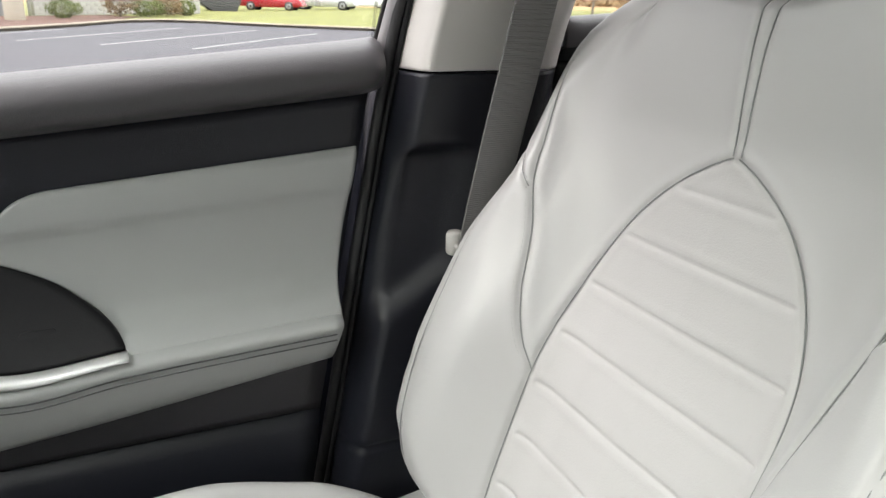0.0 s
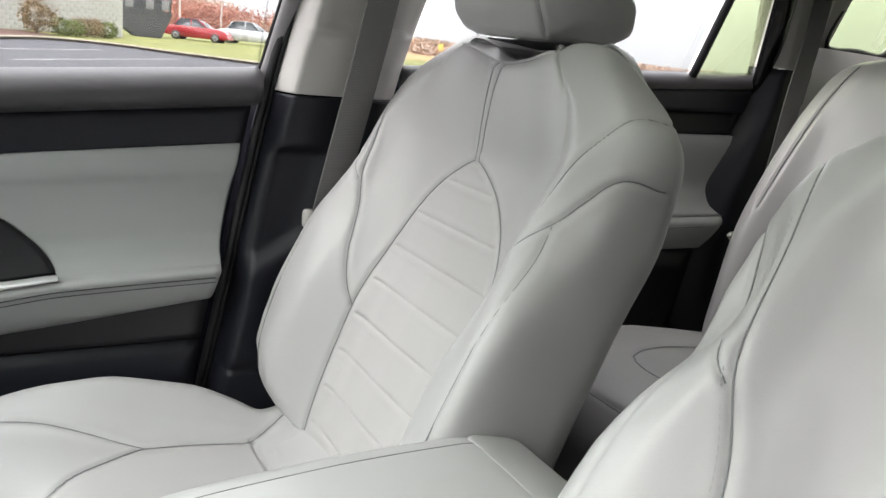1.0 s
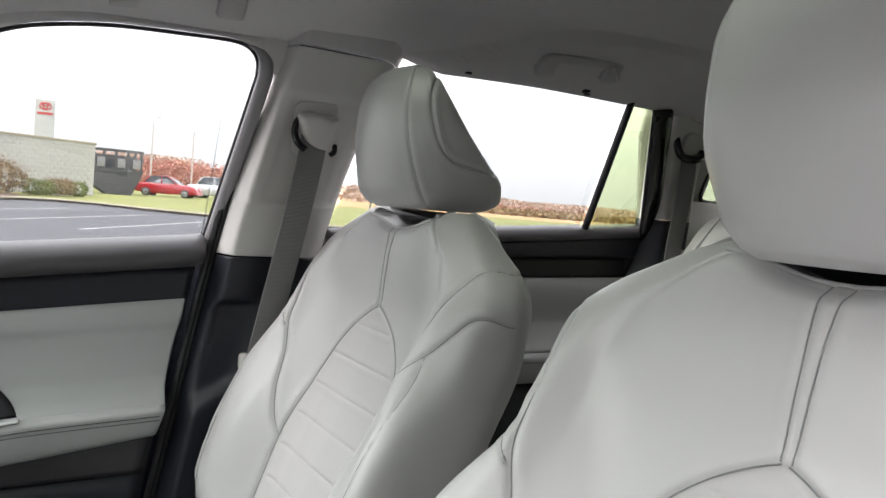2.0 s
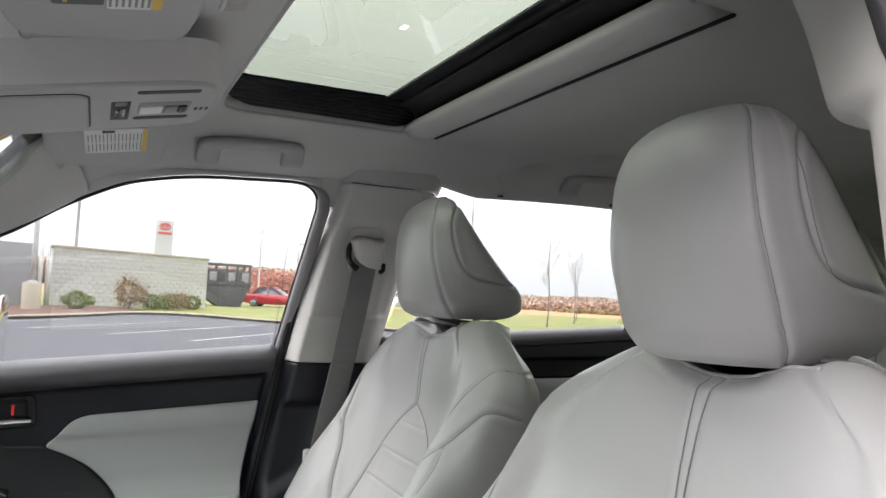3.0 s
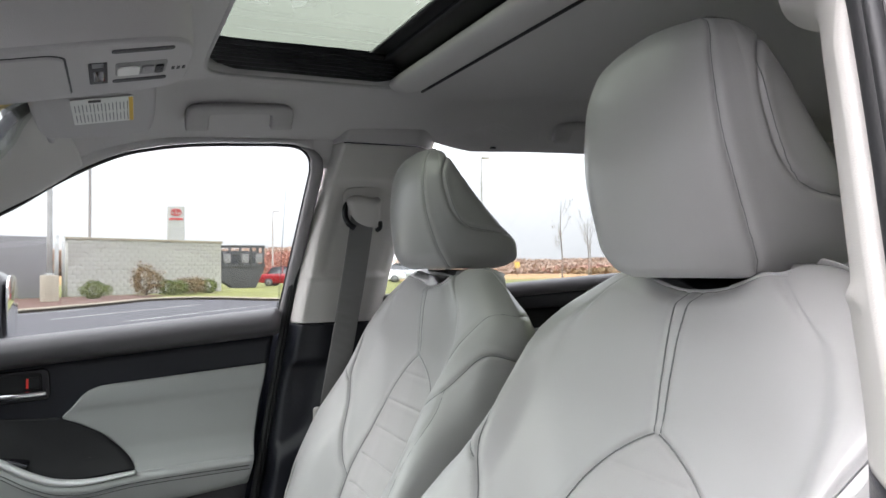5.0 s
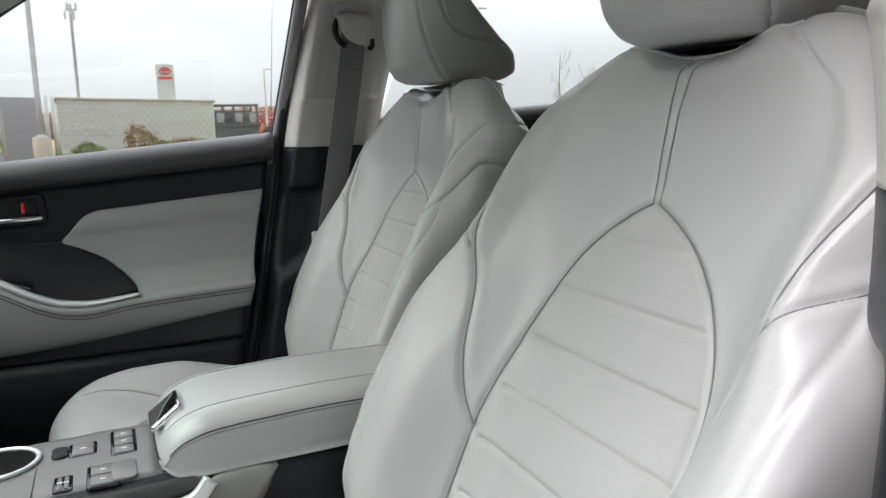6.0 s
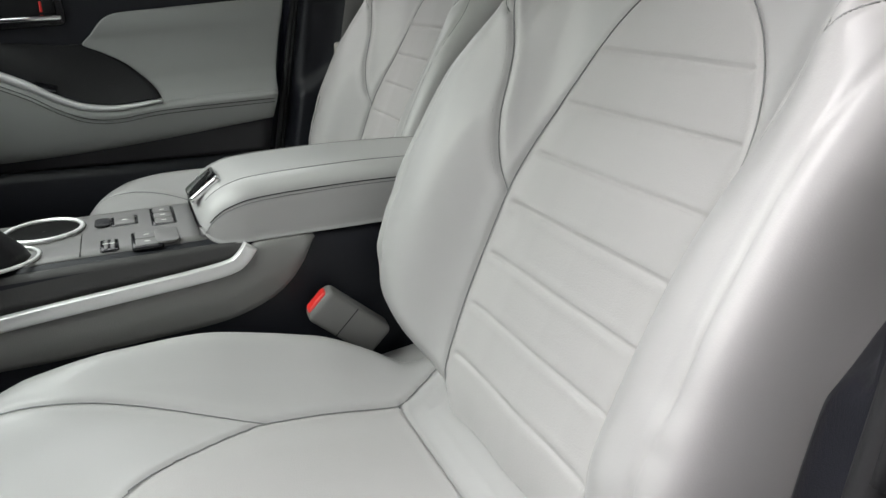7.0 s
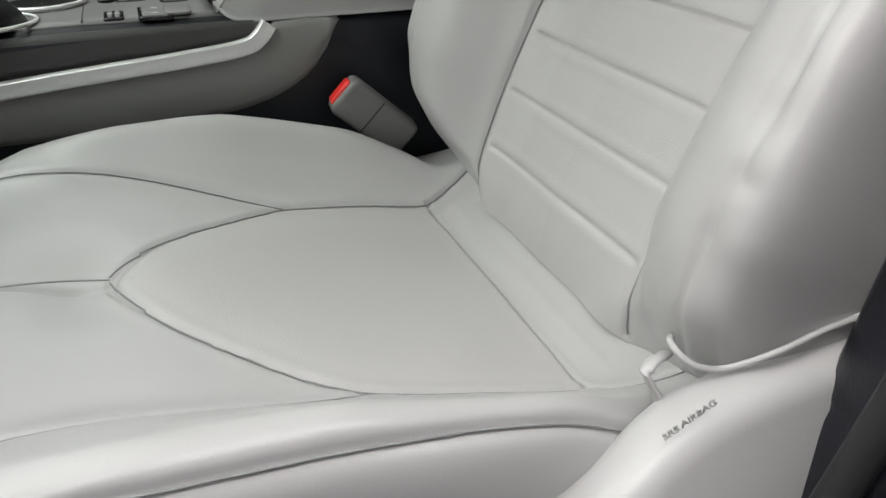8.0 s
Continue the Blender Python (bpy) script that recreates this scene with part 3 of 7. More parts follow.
def cushion(parent, apex, origin, lift=0.0, fine=0.0027, short=0.0):
    # middle line of the cushion: along, x and z (driver's place), from the rear to the front's underside
    line = np.array([(0.40, 0.715), (0.335, 0.690), (0.262, 0.662), (0.15, 0.681), (0.05, 0.702), (-0.06, 0.727), (-0.13, 0.735), (-0.175, 0.728), (-0.203, 0.700), (-0.213, 0.655), (-0.207, 0.60), (-0.195, 0.53)])
    line[:, 0] += apex[0] - 0.477 + short * np.clip((0.10 - line[:, 0]) / 0.25, 0, 1)
    line[:, 1] += apex[2] - 1.157 + lift
    pts = spline(line, 24)
    s = np.concatenate([[0], np.cumsum(np.linalg.norm(np.diff(pts, axis=0), axis=1))])
    v = np.arange(0, s[-1], fine)
    mx, mz = np.interp(v, s, pts[:, 0]), np.interp(v, s, pts[:, 1])
    tx, tz = np.gradient(mx, v), np.gradient(mz, v)
    k = 9
    ker = np.ones(k) / k
    nx, nz = np.convolve(np.pad(-tz, k // 2, "edge"), ker, "valid"), np.convolve(np.pad(tx, k // 2, "edge"), ker, "valid")
    sign = -1.0
    nx, nz = nx * sign, nz * sign

    def world(u, vv, w):
        i = np.clip(np.searchsorted(v, vv), 0, len(v) - 1)
        return np.stack([mx[i] + nx[i] * w, apex[1] + u + 0 * w, mz[i] + nz[i] * w], -1)
    xs = mx - (apex[0] - 0.477)
    xs = xs - short * np.clip((0.10 - xs) / 0.25, 0, 1)
    nose = np.interp(v, [v[0], s[24 * 6], s[24 * 8], s[-1]], [0, 0, 1, 1])
    hb = curve1([-0.22, -0.19, -0.13, -0.05, 0.05, 0.15, 0.22, 0.30, 0.41], [0.010, 0.014, 0.026, 0.048, 0.068, 0.066, 0.053, 0.030, 0.008])(xs) * (1 - 0.6 * nose)
    uc = curve1([-0.22, -0.13, 0.0, 0.1, 0.2, 0.28, 0.41], [0.205, 0.218, 0.230, 0.234, 0.228, 0.212, 0.195])(xs)
    a = uc + 0.032
    z = np.zeros_like(v)
    C = np.stack([np.stack(q, -1) for q in (
        (z, z + 0.008), (z + 0.085, z + 0.007), (z + 0.150, z + 0.010), (0.150 + 0.55 * (uc - 0.150), 0.45 * hb + 0.008), (uc, hb), (uc + 0.022, hb - 0.010),
        (a - 0.002, hb - 0.042), (a - 0.012, np.minimum(hb - 0.075, -0.030)), (a - 0.030, z - 0.105), (z + 0.1, z - 0.115), (z, z - 0.115))], 1)
    half = catmull_rows(C, (24, 24, 16, 18, 10, 10, 14, 8, 3, 2))
    body = Padded(v, half, world, True)
    at_x = lambda x: float(np.interp(-x, -xs[:int(len(xs) * 0.8)], v[:int(len(xs) * 0.8)]))
    rim = [(float(CU_HALF(x)), at_x(x)) for x in np.concatenate([np.linspace(0.243, 0.0, 40), np.linspace(-0.005, -0.0615, 24)])]
    body.seam(rim, 0.0050, 0.0034)
    body.seam([(q, at_x(0.243)) for q in np.linspace(0, 0.163, 20)], 0.0045, 0.003)
    body.seam(smooth_line([(0.164, at_x(0.243)), (0.178, at_x(0.275)), (0.195, at_x(0.32))]), 0.004, 0.003)
    body.seam(smooth_line([(0.147, at_x(0.09)), (0.160, at_x(0.03)), (0.174, at_x(-0.05)), (0.183, at_x(-0.13)), (0.187, at_x(-0.17)), (0.186, v[-1] * 0.86)]), 0.0042, 0.003)
    body.seam([(0.0, q) for q in np.linspace(at_x(-0.062), v[-1] * 0.82, 30)], 0.004, 0.0045, both=False)
    edge = smooth_line([(0.243, at_x(0.26)), (0.249, at_x(0.2)), (0.252, at_x(0.12)), (0.255, at_x(0.04)), (0.251, at_x(-0.04)), (0.243, at_x(-0.11)), (0.232, at_x(-0.16))])
    body.seam(edge, 0.0050, 0.0034)
    # dished insert and a dip at its tip
    inside = np.clip((CU_HALF(np.interp(body.V, v, xs)) - np.abs(body.P)) / 0.06, 0, 1)
    xx = np.interp(body.V, v, xs)
    ok = (xx < 0.243) & (xx > -0.062)
    body.off += 0.0055 * np.sin(inside * math.pi / 2) * ok
    body.off -= 0.012 * np.exp(-((body.P / 0.05) ** 2 + ((xx + 0.085) / 0.035) ** 2)) * (nose < 0.5)[:, None]
    body.off += 0.007 * np.clip((xx - 0.252) / 0.02, 0, 1) * np.clip((0.17 - np.abs(body.P)) / 0.03, 0, 1) * (nose < 0.5)[:, None]
    V = body.verts()
    pc = np.abs(body.P[:-1])
    vc = xx[:-1]
    reg = np.zeros(pc.shape, int)
    reg[(pc < CU_HALF(vc)) & (vc < 0.242) & (vc > -0.061) & (nose[:-1, None] < 0.5)] = 1
    split_ob(V, reg, {0: ("cushion", LEATHER, "plump grey leather seat cushion with raised sides"), 1: ("cushion_insert", INSERT, "")}, parent, origin, True)
    threads_ob("seam", body, parent, origin)
    return body


SEAM_ANGLE = curve1([0, 0.02, 0.06, 0.12, 0.17, 0.213], [1.18, 1.05, 0.86, 0.72, 0.66, 0.72])


FLANK_SEAM = [(0.078, 0.209), (0.061, 0.195), (0.051, 0.180), (0.047, 0.164), (0.048, 0.145), (0.053, 0.124), (0.060, 0.105), (0.071, 0.089), (0.084, 0.079), (0.098, 0.073), (0.120, 0.069), (0.150, 0.066), (0.185, 0.062)]


def headrest(parent, top, origin, wide=0.125, seams=True, deep=0.0, tall=1.0, turned=0.0):
    """top: place of the middle of the headrest's underside front, world."""
    zz = np.linspace(0, 0.213, 170)
    xf = curve1([0, 0.008, 0.03, 0.09, 0.15, 0.185, 0.205, 0.213], [0.034, 0.016, 0.004, 0.0, 0.006, 0.016, 0.031, 0.042])(zz)
    xb = curve1([0, 0.006, 0.02, 0.045, 0.075, 0.12, 0.165, 0.195, 0.207, 0.213], [0.178, 0.206, 0.225, 0.220, 0.186, 0.139, 0.099, 0.077, 0.067, 0.054])(zz) + deep * np.clip(zz / 0.1, 0, 1)
    hw = curve1([0, 0.006, 0.03, 0.09, 0.15, 0.185, 0.205, 0.213], [0.62, 0.70, 0.86, 1.0, 0.97, 0.86, 0.66, 0.48])(zz) * wide
    n = 340
    e = 0.62
    power = lambda q: np.sign(q) * np.abs(q) ** e
    # angles at even steps along the outline
    fine_th = np.linspace(0, 2 * math.pi, 40001)
    run = np.concatenate([[0], np.cumsum(np.hypot(np.diff(power(np.cos(fine_th))), np.diff(power(np.sin(fine_th)))))])
    th = np.interp(np.arange(n) / n * run[-1], run, fine_th)
    cx, cy = power(np.cos(th)), power(np.sin(th))
    V = np.zeros((len(zz), n, 3))
    mid, dep = (xf + xb) / 2, (xb - xf) / 2
    # front a little crowned across
    V[..., 0] = mid[:, None] - dep[:, None] * cx[None] + 0.012 * (cy[None] ** 2) * np.clip(cx[None] / 0.5, 0, 1)
    V[..., 1] = hw[:, None] * cy[None]
    V[..., 2] = zz[:, None] * tall
    fr = np.abs(((th + math.pi) % (2 * math.pi)) - math.pi)
    A = V.copy()
    lines = []
    if seams:
        wide_fr, wide_z = np.broadcast_to(fr[None] * 0.075, A.shape[:2]), np.broadcast_to(zz[:, None], A.shape[:2])
        front_seam = lambda q: float(SEAM_ANGLE(q)) + turned
        d = seam_distance(wide_fr, wide_z, [(front_seam(q) * 0.075, q) for q in np.linspace(-0.002, 0.215, 40)])
        nrm = np.stack([-np.cos(th), np.sin(th)], -1)
        flank = [(a + deep, b) for a, b in smooth_line(FLANK_SEAM, 4)]
        d2 = seam_distance(V[..., 0], V[..., 2], flank)
        side = np.clip((np.abs(cy) - 0.55) / 0.2, 0, 1)[None]
        # the front seam runs along a soft corner
        g = groove(d, 0.0026, 0.0022) + 0.0026 * np.exp(-(d / 0.016) ** 2) + groove(d2, 0.0036, 0.0028) * side
        A[..., 0] += g * nrm[None, :, 0]
        A[..., 1] += g * nrm[None, :, 1]

        def ring(ang, z):
            i = int(np.clip(np.searchsorted(zz, z), 0, len(zz) - 1))
            k = int(np.clip(np.searchsorted(th, ang), 1, n - 1))
            t = (ang - th[k - 1]) / (th[k] - th[k - 1])
            return A[i, k - 1] * (1 - t) + A[i, k] * t

        def on_flank(x, z):
            i = int(np.clip(np.searchsorted(zz * tall, z), 0, len(zz) - 1))
            q = (mid[i] - x) / dep[i]
            return math.acos(float(np.clip(math.copysign(abs(q) ** (1 / e), q), -0.98, 0.98)))
        for s in (1, -1):
            at = lambda ang, z: ring(ang if s > 0 else 2 * math.pi - ang, z)
            lines.append([at(front_seam(q), q) for q in np.linspace(0.002, 0.2115, 60)])
            lines.append([at(on_flank(a, b), b / tall) for a, b in flank if 0.0655 < b < 0.202])
    W = A + np.array(top) - np.array(origin)
    hr = grid_ob("headrest", W, LEATHER, parent, "upright grey leather headrest with a swept-back flank", wrap_c=True, caps=True, flip=True)
    for L in lines:
        tube_ob("headrest_seam", np.array(L) + np.array(top) - np.array(origin), 0.0005, SEAM_SHADE, hr, n=5, up=(0.9, 0.3, 0.2))
    for s in (1, -1):
        b = np.array(top) - np.array(origin) + np.array([0.136, s * 0.056, 0.03])
        tube_ob("headrest_post", np.array([b + np.array([-0.046 * k, 0, -0.13 * k]) for k in np.linspace(0, 1, 6)]), 0.0065, CHROME, parent, "chrome post", n=12, up=(1, 0.2, 0))
    return hr


def front_seat(apex, base, label, right_hand, recline, raised):
    seat = empty("front_seat", base, label, "car seat", "front seats")
    o = np.array(base)
    body = backrest(seat, apex, o, recline, lean=0.010 if right_hand else 0.0, broad=1.0 if right_hand else 0.3, eased=0.3 if right_hand else 0.9, low=0.159 if right_hand else 0.167)
    cushion(seat, apex, o, raised * 1.1, short=0.045 if right_hand else 0.0)
    headrest(seat, (apex[0] + 0.23 * math.tan(recline) - (0.126 if right_hand else 0.134), apex[1], apex[2] + 0.139 + raised), o, 0.109, True, 0.0 if right_hand else 0.010, 1.02 if right_hand else 1.05, 0.0 if right_hand else 0.14)
    # piping along the front lip of the pocket under the headrest
    lip = np.array([body.on(u, float(pocket_lip(u, 0.159 if right_hand else 0.167)), 0.0008) for u in np.linspace(-0.104, 0.104, 45)])
    tube_ob("pocket_piping", lip - o, 0.0022, LEATHER, seat, "leather piping under the headrest", n=8, up=(0.3, 0.1, 1))
    for sd in (1, -1):
        box_ob("post_guide", (apex[0] + 0.23 * math.tan(recline) - o[0] - (0.007 if right_hand else 0.030), sd * 0.056, apex[2] + 0.120 + raised - o[2]), (0.024, 0.022, 0.008), 0.003, DARKER, seat, "black post guide", (0, -18, 0))
    # lower side covers, rails and pan
    for sd in (1, -1):
        pts = spline([(0.49, 0.828), (0.40, 0.788), (0.30, 0.765), (0.250, 0.757), (0.205, 0.745), (0.165, 0.718), (0.12, 0.694), (0.02, 0.668), (-0.14, 0.640), (-0.17, 0.585), (-0.12, 0.53), (0.1, 0.505), (0.33, 0.50), (0.42, 0.545), (0.48, 0.66)], 4, True) - np.array([0.477, 1.157])
        pts = pts + (np.array([0.020, -0.020]) if sd < 0 and not right_hand else np.array([0.02, -0.075]))
        near = sd < 0 and not right_hand
        m = frame_matrix(Vector((apex[0] - o[0], sd * 0.195 + (0.046 if sd > 0 else 0.047 if near else 0.0), apex[2] - o[2])), (1, 0, 0), (0, (0.22 if near else 0.10) * -sd, 1))
        slab_ob("side_cover", pts, 0.048, 0.018 if near else 0.009, m, LEATHER, seat, "grey leather-covered lower side", 4)
        box_ob("seat_rail", (0.0, sd * 0.19, 0.03), (0.46, 0.04, 0.05), 0.006, DARKER, seat, "black steel rail")
    box_ob("seat_pan", (-0.02, 0, 0.115), (0.48, 0.42, 0.13), 0.02, DARKER, seat)
    return seat


def lettering(name, words, size, m, material, parent, depth=0.0006):
    """Words in the built-in font, as a mesh."""
    cu = bpy.data.curves.new(name, "FONT")
    cu.body, cu.size, cu.extrude, cu.align_x, cu.align_y = words, size, depth, "CENTER", "CENTER"
    tmp = new(name, cu)
    me = bpy.data.meshes.new_from_object(tmp)
    bpy.data.objects.remove(tmp)
    me.materials.append(material)
    ob = new(name, me)
    ob.parent, ob.matrix_basis = parent, m
    return ob


driver_seat = front_seat(APEX, SEAT_BASE, "driver's seat in light grey leather with ribbed backrest", False, RECLINE, 0.0)
P_APEX = np.array([0.553, 0.395, 1.144])
passenger_seat = front_seat(P_APEX, Vector((0.306, 0.395, FLOOR_Z)), "front passenger seat in light grey leather with ribbed backrest", True, radians(20.0), 0.021)
# airbag mark on the lower side, and a loop of trim at the cushion's rear corner
lettering("airbag_mark", "SRS AIRBAG", 0.0066, frame_matrix(Vector((0.2250, -0.6449, 0.7500)) - SEAT_BASE, (0.88, 0.0, 0.47), (-0.47, 0.09, 0.88)), MARK, driver_seat)
lp = np.array([(0.250, -0.590, 0.750), (0.240, -0.598, 0.755), (0.230, -0.603, 0.7575), (0.224, -0.606, 0.754), (0.226, -0.608, 0.747), (0.231, -0.610, 0.738), (0.234, -0.611, 0.728), (0.231, -0.612, 0.718), (0.226, -0.611, 0.711)])
tube_ob("trim_loop", spline(lp, 6) - np.array(SEAT_BASE), 0.0044, LEATHER, driver_seat, "pale trim loop", n=8, r2=0.0020)
bp = np.array([(0.252, -0.590, 0.760), (0.245, -0.596, 0.766), (0.2405, -0.603, 0.767), (0.243, -0.611, 0.763), (0.251, -0.617, 0.758), (0.268, -0.621, 0.756), (0.290, -0.631, 0.768), (0.322, -0.633, 0.778), (0.354, -0.633, 0.784), (0.40, -0.62, 0.79)])
tube_ob("backrest_piping", spline(bp, 6) - np.array(SEAT_BASE), 0.0021, LEATHER, driver_seat, n=8)


# ---- cabin sides ----
def patch(x0, x1, zt, zb, yf, nx=60, ns=24, ease=False):
    """Sheet between a top and a bottom line: x from x0(z) to x1(z), y from yf(s, x)."""
    s = np.linspace(0, 1, ns)[:, None]
    k = np.linspace(0, 1, nx)[None, :]
    x = np.zeros((ns, nx)) + k
    z = np.zeros((ns, nx))
    xa, xb = (x0 if callable(x0) else (lambda q: q * 0 + x0)), (x1 if callable(x1) else (lambda q: q * 0 + x1))
    zt_, zb_ = (zt if callable(zt) else (lambda q: q * 0 + zt)), (zb if callable(zb) else (lambda q: q * 0 + zb))
    x = lerp(xa(zt_(np.zeros((1, 1)))), xb(zt_(np.zeros((1, 1)))), k) + 0 * s
    for _ in range(4):
        z = lerp(zt_(x), zb_(x), s)
        x = lerp(xa(z), xb(z), k)
    z = lerp(zt_(x), zb_(x), s)
    return np.stack([x, yf(s + 0 * x, x), z], -1)


sill_z = lambda x: 1.181 + 0.085 * x
pad_top = curve1([-0.07, -0.05, -0.03, -0.012, 0.02, 0.06, 0.4], [1.016, 1.026, 1.052, 1.068, 1.078, 1.0815, 1.107])
trim_z = curve1([-0.75, -0.45, -0.25, -0.161, -0.107, -0.06, -0.02, 0.073, 0.32], [1.10, 1.055, 0.992, 0.953, 0.922, 0.905, 0.901, 0.910, 0.921])
arm_bot = curve1([-0.75, -0.3, -0.16, -0.05, 0.3], [0.815, 0.806, 0.811, 0.819, 0.860])
door_end = lambda z: 0.366 - (1.206 - z) * 0.176
FRONT_END = -0.72

door = empty("passenger_door", (0.0, 0.76, 0.7), "closed dark front passenger door with grey leather panels", "car door")
D0 = np.array(door.location)


def dpart(name, V, material, label="", depth=(0, 0.02, 0), parent=None):
    return shell_ob(name, V - D0, material, parent or door, label, depth, flip=True)


roll = np.array([(0.785, -0.004), (0.772, 0.008), (0.748, 0.010), (0.722, 0.004), (0.708, -0.010), (0.706, -0.024), (0.714, -0.036), (0.730, -0.044), (0.745, -0.047)])
rp = spline(roll, 4)
xs = np.linspace(FRONT_END, 0.362, 70)
V = np.stack([np.broadcast_to(xs[None], (len(rp), len(xs))), np.broadcast_to(rp[:, :1], (len(rp), len(xs))) + 0.012 * np.exp(-((xs[None] - 0.362) / 0.012) ** 2), rp[:, 1:] + sill_z(xs)[None]], -1)
dpart("door_sill", V, SILL_SHEEN, "padded dark upper sill", (0, 0.015, -0.004))
dpart("door_panel", patch(FRONT_END, lambda z: door_end(z) - 0.006, lambda x: sill_z(x) - 0.046, lambda x: trim_z(x) - 0.0, lambda s, x: 0.750 + 0.006 * s, 70, 16), DARK, "dark soft upper panel")


def pad_y(s, x):
    return curve1([0, 0.05, 0.15, 0.22, 0.30, 0.5, 0.72, 0.86, 0.95, 1.0], [0.745, 0.7400, 0.7385, 0.7400, 0.7455, 0.750, 0.746, 0.731, 0.710, 0.699])(s)


# the pad's rounded front end: down to its tip, then back along the pull cup
pad_front = spline([(0.034, 1.0795), (0.010, 1.0765), (-0.010, 1.0690), (-0.024, 1.0575), (-0.040, 1.0380), (-0.056, 1.0190), (-0.026, 1.0050), (0.014, 0.9830), (0.040, 0.9600), (0.058, 0.9400), (0.071, 0.9200), (0.076, 0.9060)], 5)
k = np.linspace(0, 1, 80)[None]
sv = np.linspace(0, 1, len(pad_front))[:, None]
hz = (pad_front[:, 1:] - 0.906) / (1.0795 - 0.906)
rz = 0.9135 + hz * (1.1035 - 0.9135)
rx_ = door_end(rz) - 0.012
V = np.stack([lerp(pad_front[:, :1], rx_, k), pad_y(1 - hz, 0) + 0 * k, lerp(pad_front[:, 1:], rz, k)], -1)
pad = dpart("door_pad", V, DOOR_TRIM_SHADED, "grey leather door pad")
cup_right = curve1([0.890, 0.906, 0.92, 0.94, 0.96, 0.983, 1.005, 1.019, 1.04], [0.077, 0.074, 0.069, 0.056, 0.038, 0.012, -0.028, -0.058, -0.10])
sv = np.linspace(0, 1, 26)[:, None]
xr = cup_right(lerp(1.021, 0.906, sv))
xx = lerp(FRONT_END + 0 * sv, xr, k)
zz = lerp(1.021 + 0.035 * np.clip((-0.1 - xx) / 0.5, 0, 1), trim_z(xx) + 0.004, sv)
dpart("door_pull_cup", np.stack([xx, 0.747 - 0.036 * sv ** 1.6 + 0 * k, zz], -1), DARKER, "black moulded pull cup")
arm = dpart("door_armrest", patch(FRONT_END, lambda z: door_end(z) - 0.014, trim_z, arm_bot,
                            lambda s, x: curve1([0, 0.06, 0.14, 0.2, 0.6, 0.9, 1.0], [0.703, 0.692, 0.689, 0.690, 0.700, 0.712, 0.722])(s), 90, 28), DOOR_TRIM_SHADED, "grey leather armrest")
tx = np.linspace(FRONT_END + 0.02, 0.075, 60)
tw = np.interp(tx, [-0.4, -0.16, -0.04, 0.02, 0.076], [0.009, 0.009, 0.0065, 0.0045, 0.003])
pr = circle(1.0, 10)
base = np.stack([tx, 0 * tx + 0.699, trim_z(tx) + 0.0015], -1)
G = base[:, None] + np.stack([np.zeros((len(tx), 10)), 0.012 * pr[None, :, 0] + 0 * tx[:, None], tw[:, None] * pr[None, :, 1]], -1)
grid_ob("armrest_trim", G - D0, SILVER, arm, "bright silver strip", wrap_c=True, caps=True)
for dz, r in ((-0.0165, 0.0009), (-0.0235, 0.0008)):
    sx = np.linspace(FRONT_END + 0.02, 0.292, 80)
    tube_ob("armrest_seam", np.stack([sx, 0 * sx + 0.6892, trim_z(sx) + dz - 0.003 * np.exp(-((sx + 0.05) / 0.08) ** 2)], -1) - D0, r, DARK_THREAD, arm, n=5, up=(0, 1, 0.1))
dpart("door_lower_panel", patch(FRONT_END, lambda z: door_end(z) - 0.01, lambda x: arm_bot(x) + 0.01, lambda x: 0.786 + 0.0 * x, lambda s, x: 0.736 + 0.002 * s, 40, 8), LOWER, "grey lower door panel")
dpart("door_pocket", patch(FRONT_END, lambda z: door_end(z) - 0.01, lambda x: 0.784 + 0 * x, lambda x: 0.42 + 0.0 * x, lambda s, x: curve1([0, 0.1, 0.2, 0.7, 1], [0.738, 0.728, 0.724, 0.73, 0.75])(s), 40, 18), DARK, "black door pocket")
# inner handle in its bezel
bez = slab_ob("handle_bezel", round_rect(0.16, 0.062, 0.012), 0.010, 0.003, frame_matrix(Vector((-0.158, 0.749, 1.083)) - Vector(D0), (-1, 0, -0.06), (0, 0, 1)) @ Matrix.Translation((0, 0, -0.004)), GLOSSY, door, "black handle surround")
slab_ob("handle_recess", round_rect(0.138, 0.042, 0.008), 0.004, 0.0015, frame_matrix(Vector((-0.160, 0.7445, 1.086)) - Vector(D0), (-1, 0, -0.06), (0, 0, 1)), DARKER, bez)
hp = np.array([(-0.086, 0.738, 1.0715), (-0.10, 0.735, 1.0712), (-0.13, 0.730, 1.0705), (-0.17, 0.728, 1.069), (-0.21, 0.732, 1.067)])
tube_ob("door_handle", spline(hp, 5) - D0, 0.0075, CHROME, door, "chrome pull lever", n=10, up=(0, 0, 1), r2=0.006)
box_ob("lock_knob", tuple(np.array((-0.104, 0.738, 1.092)) - D0), (0.020, 0.006, 0.022), 0.002, DARKER, door, "black lock slider")
box_ob("lock_mark", tuple(np.array((-0.1165, 0.7385, 1.091)) - D0), (0.005, 0.005, 0.019), 0.001, RED, door, "red unlocked mark")
slab_ob("switch_panel", round_rect(0.17, 0.024, 0.008), 0.008, 0.002, frame_matrix(Vector((-0.19, 0.716, 0.972)) - Vector(D0), (-1, 0, 0.36), (0, 0.8, 0.6)), GLOSSY, door, "gloss black window switches")
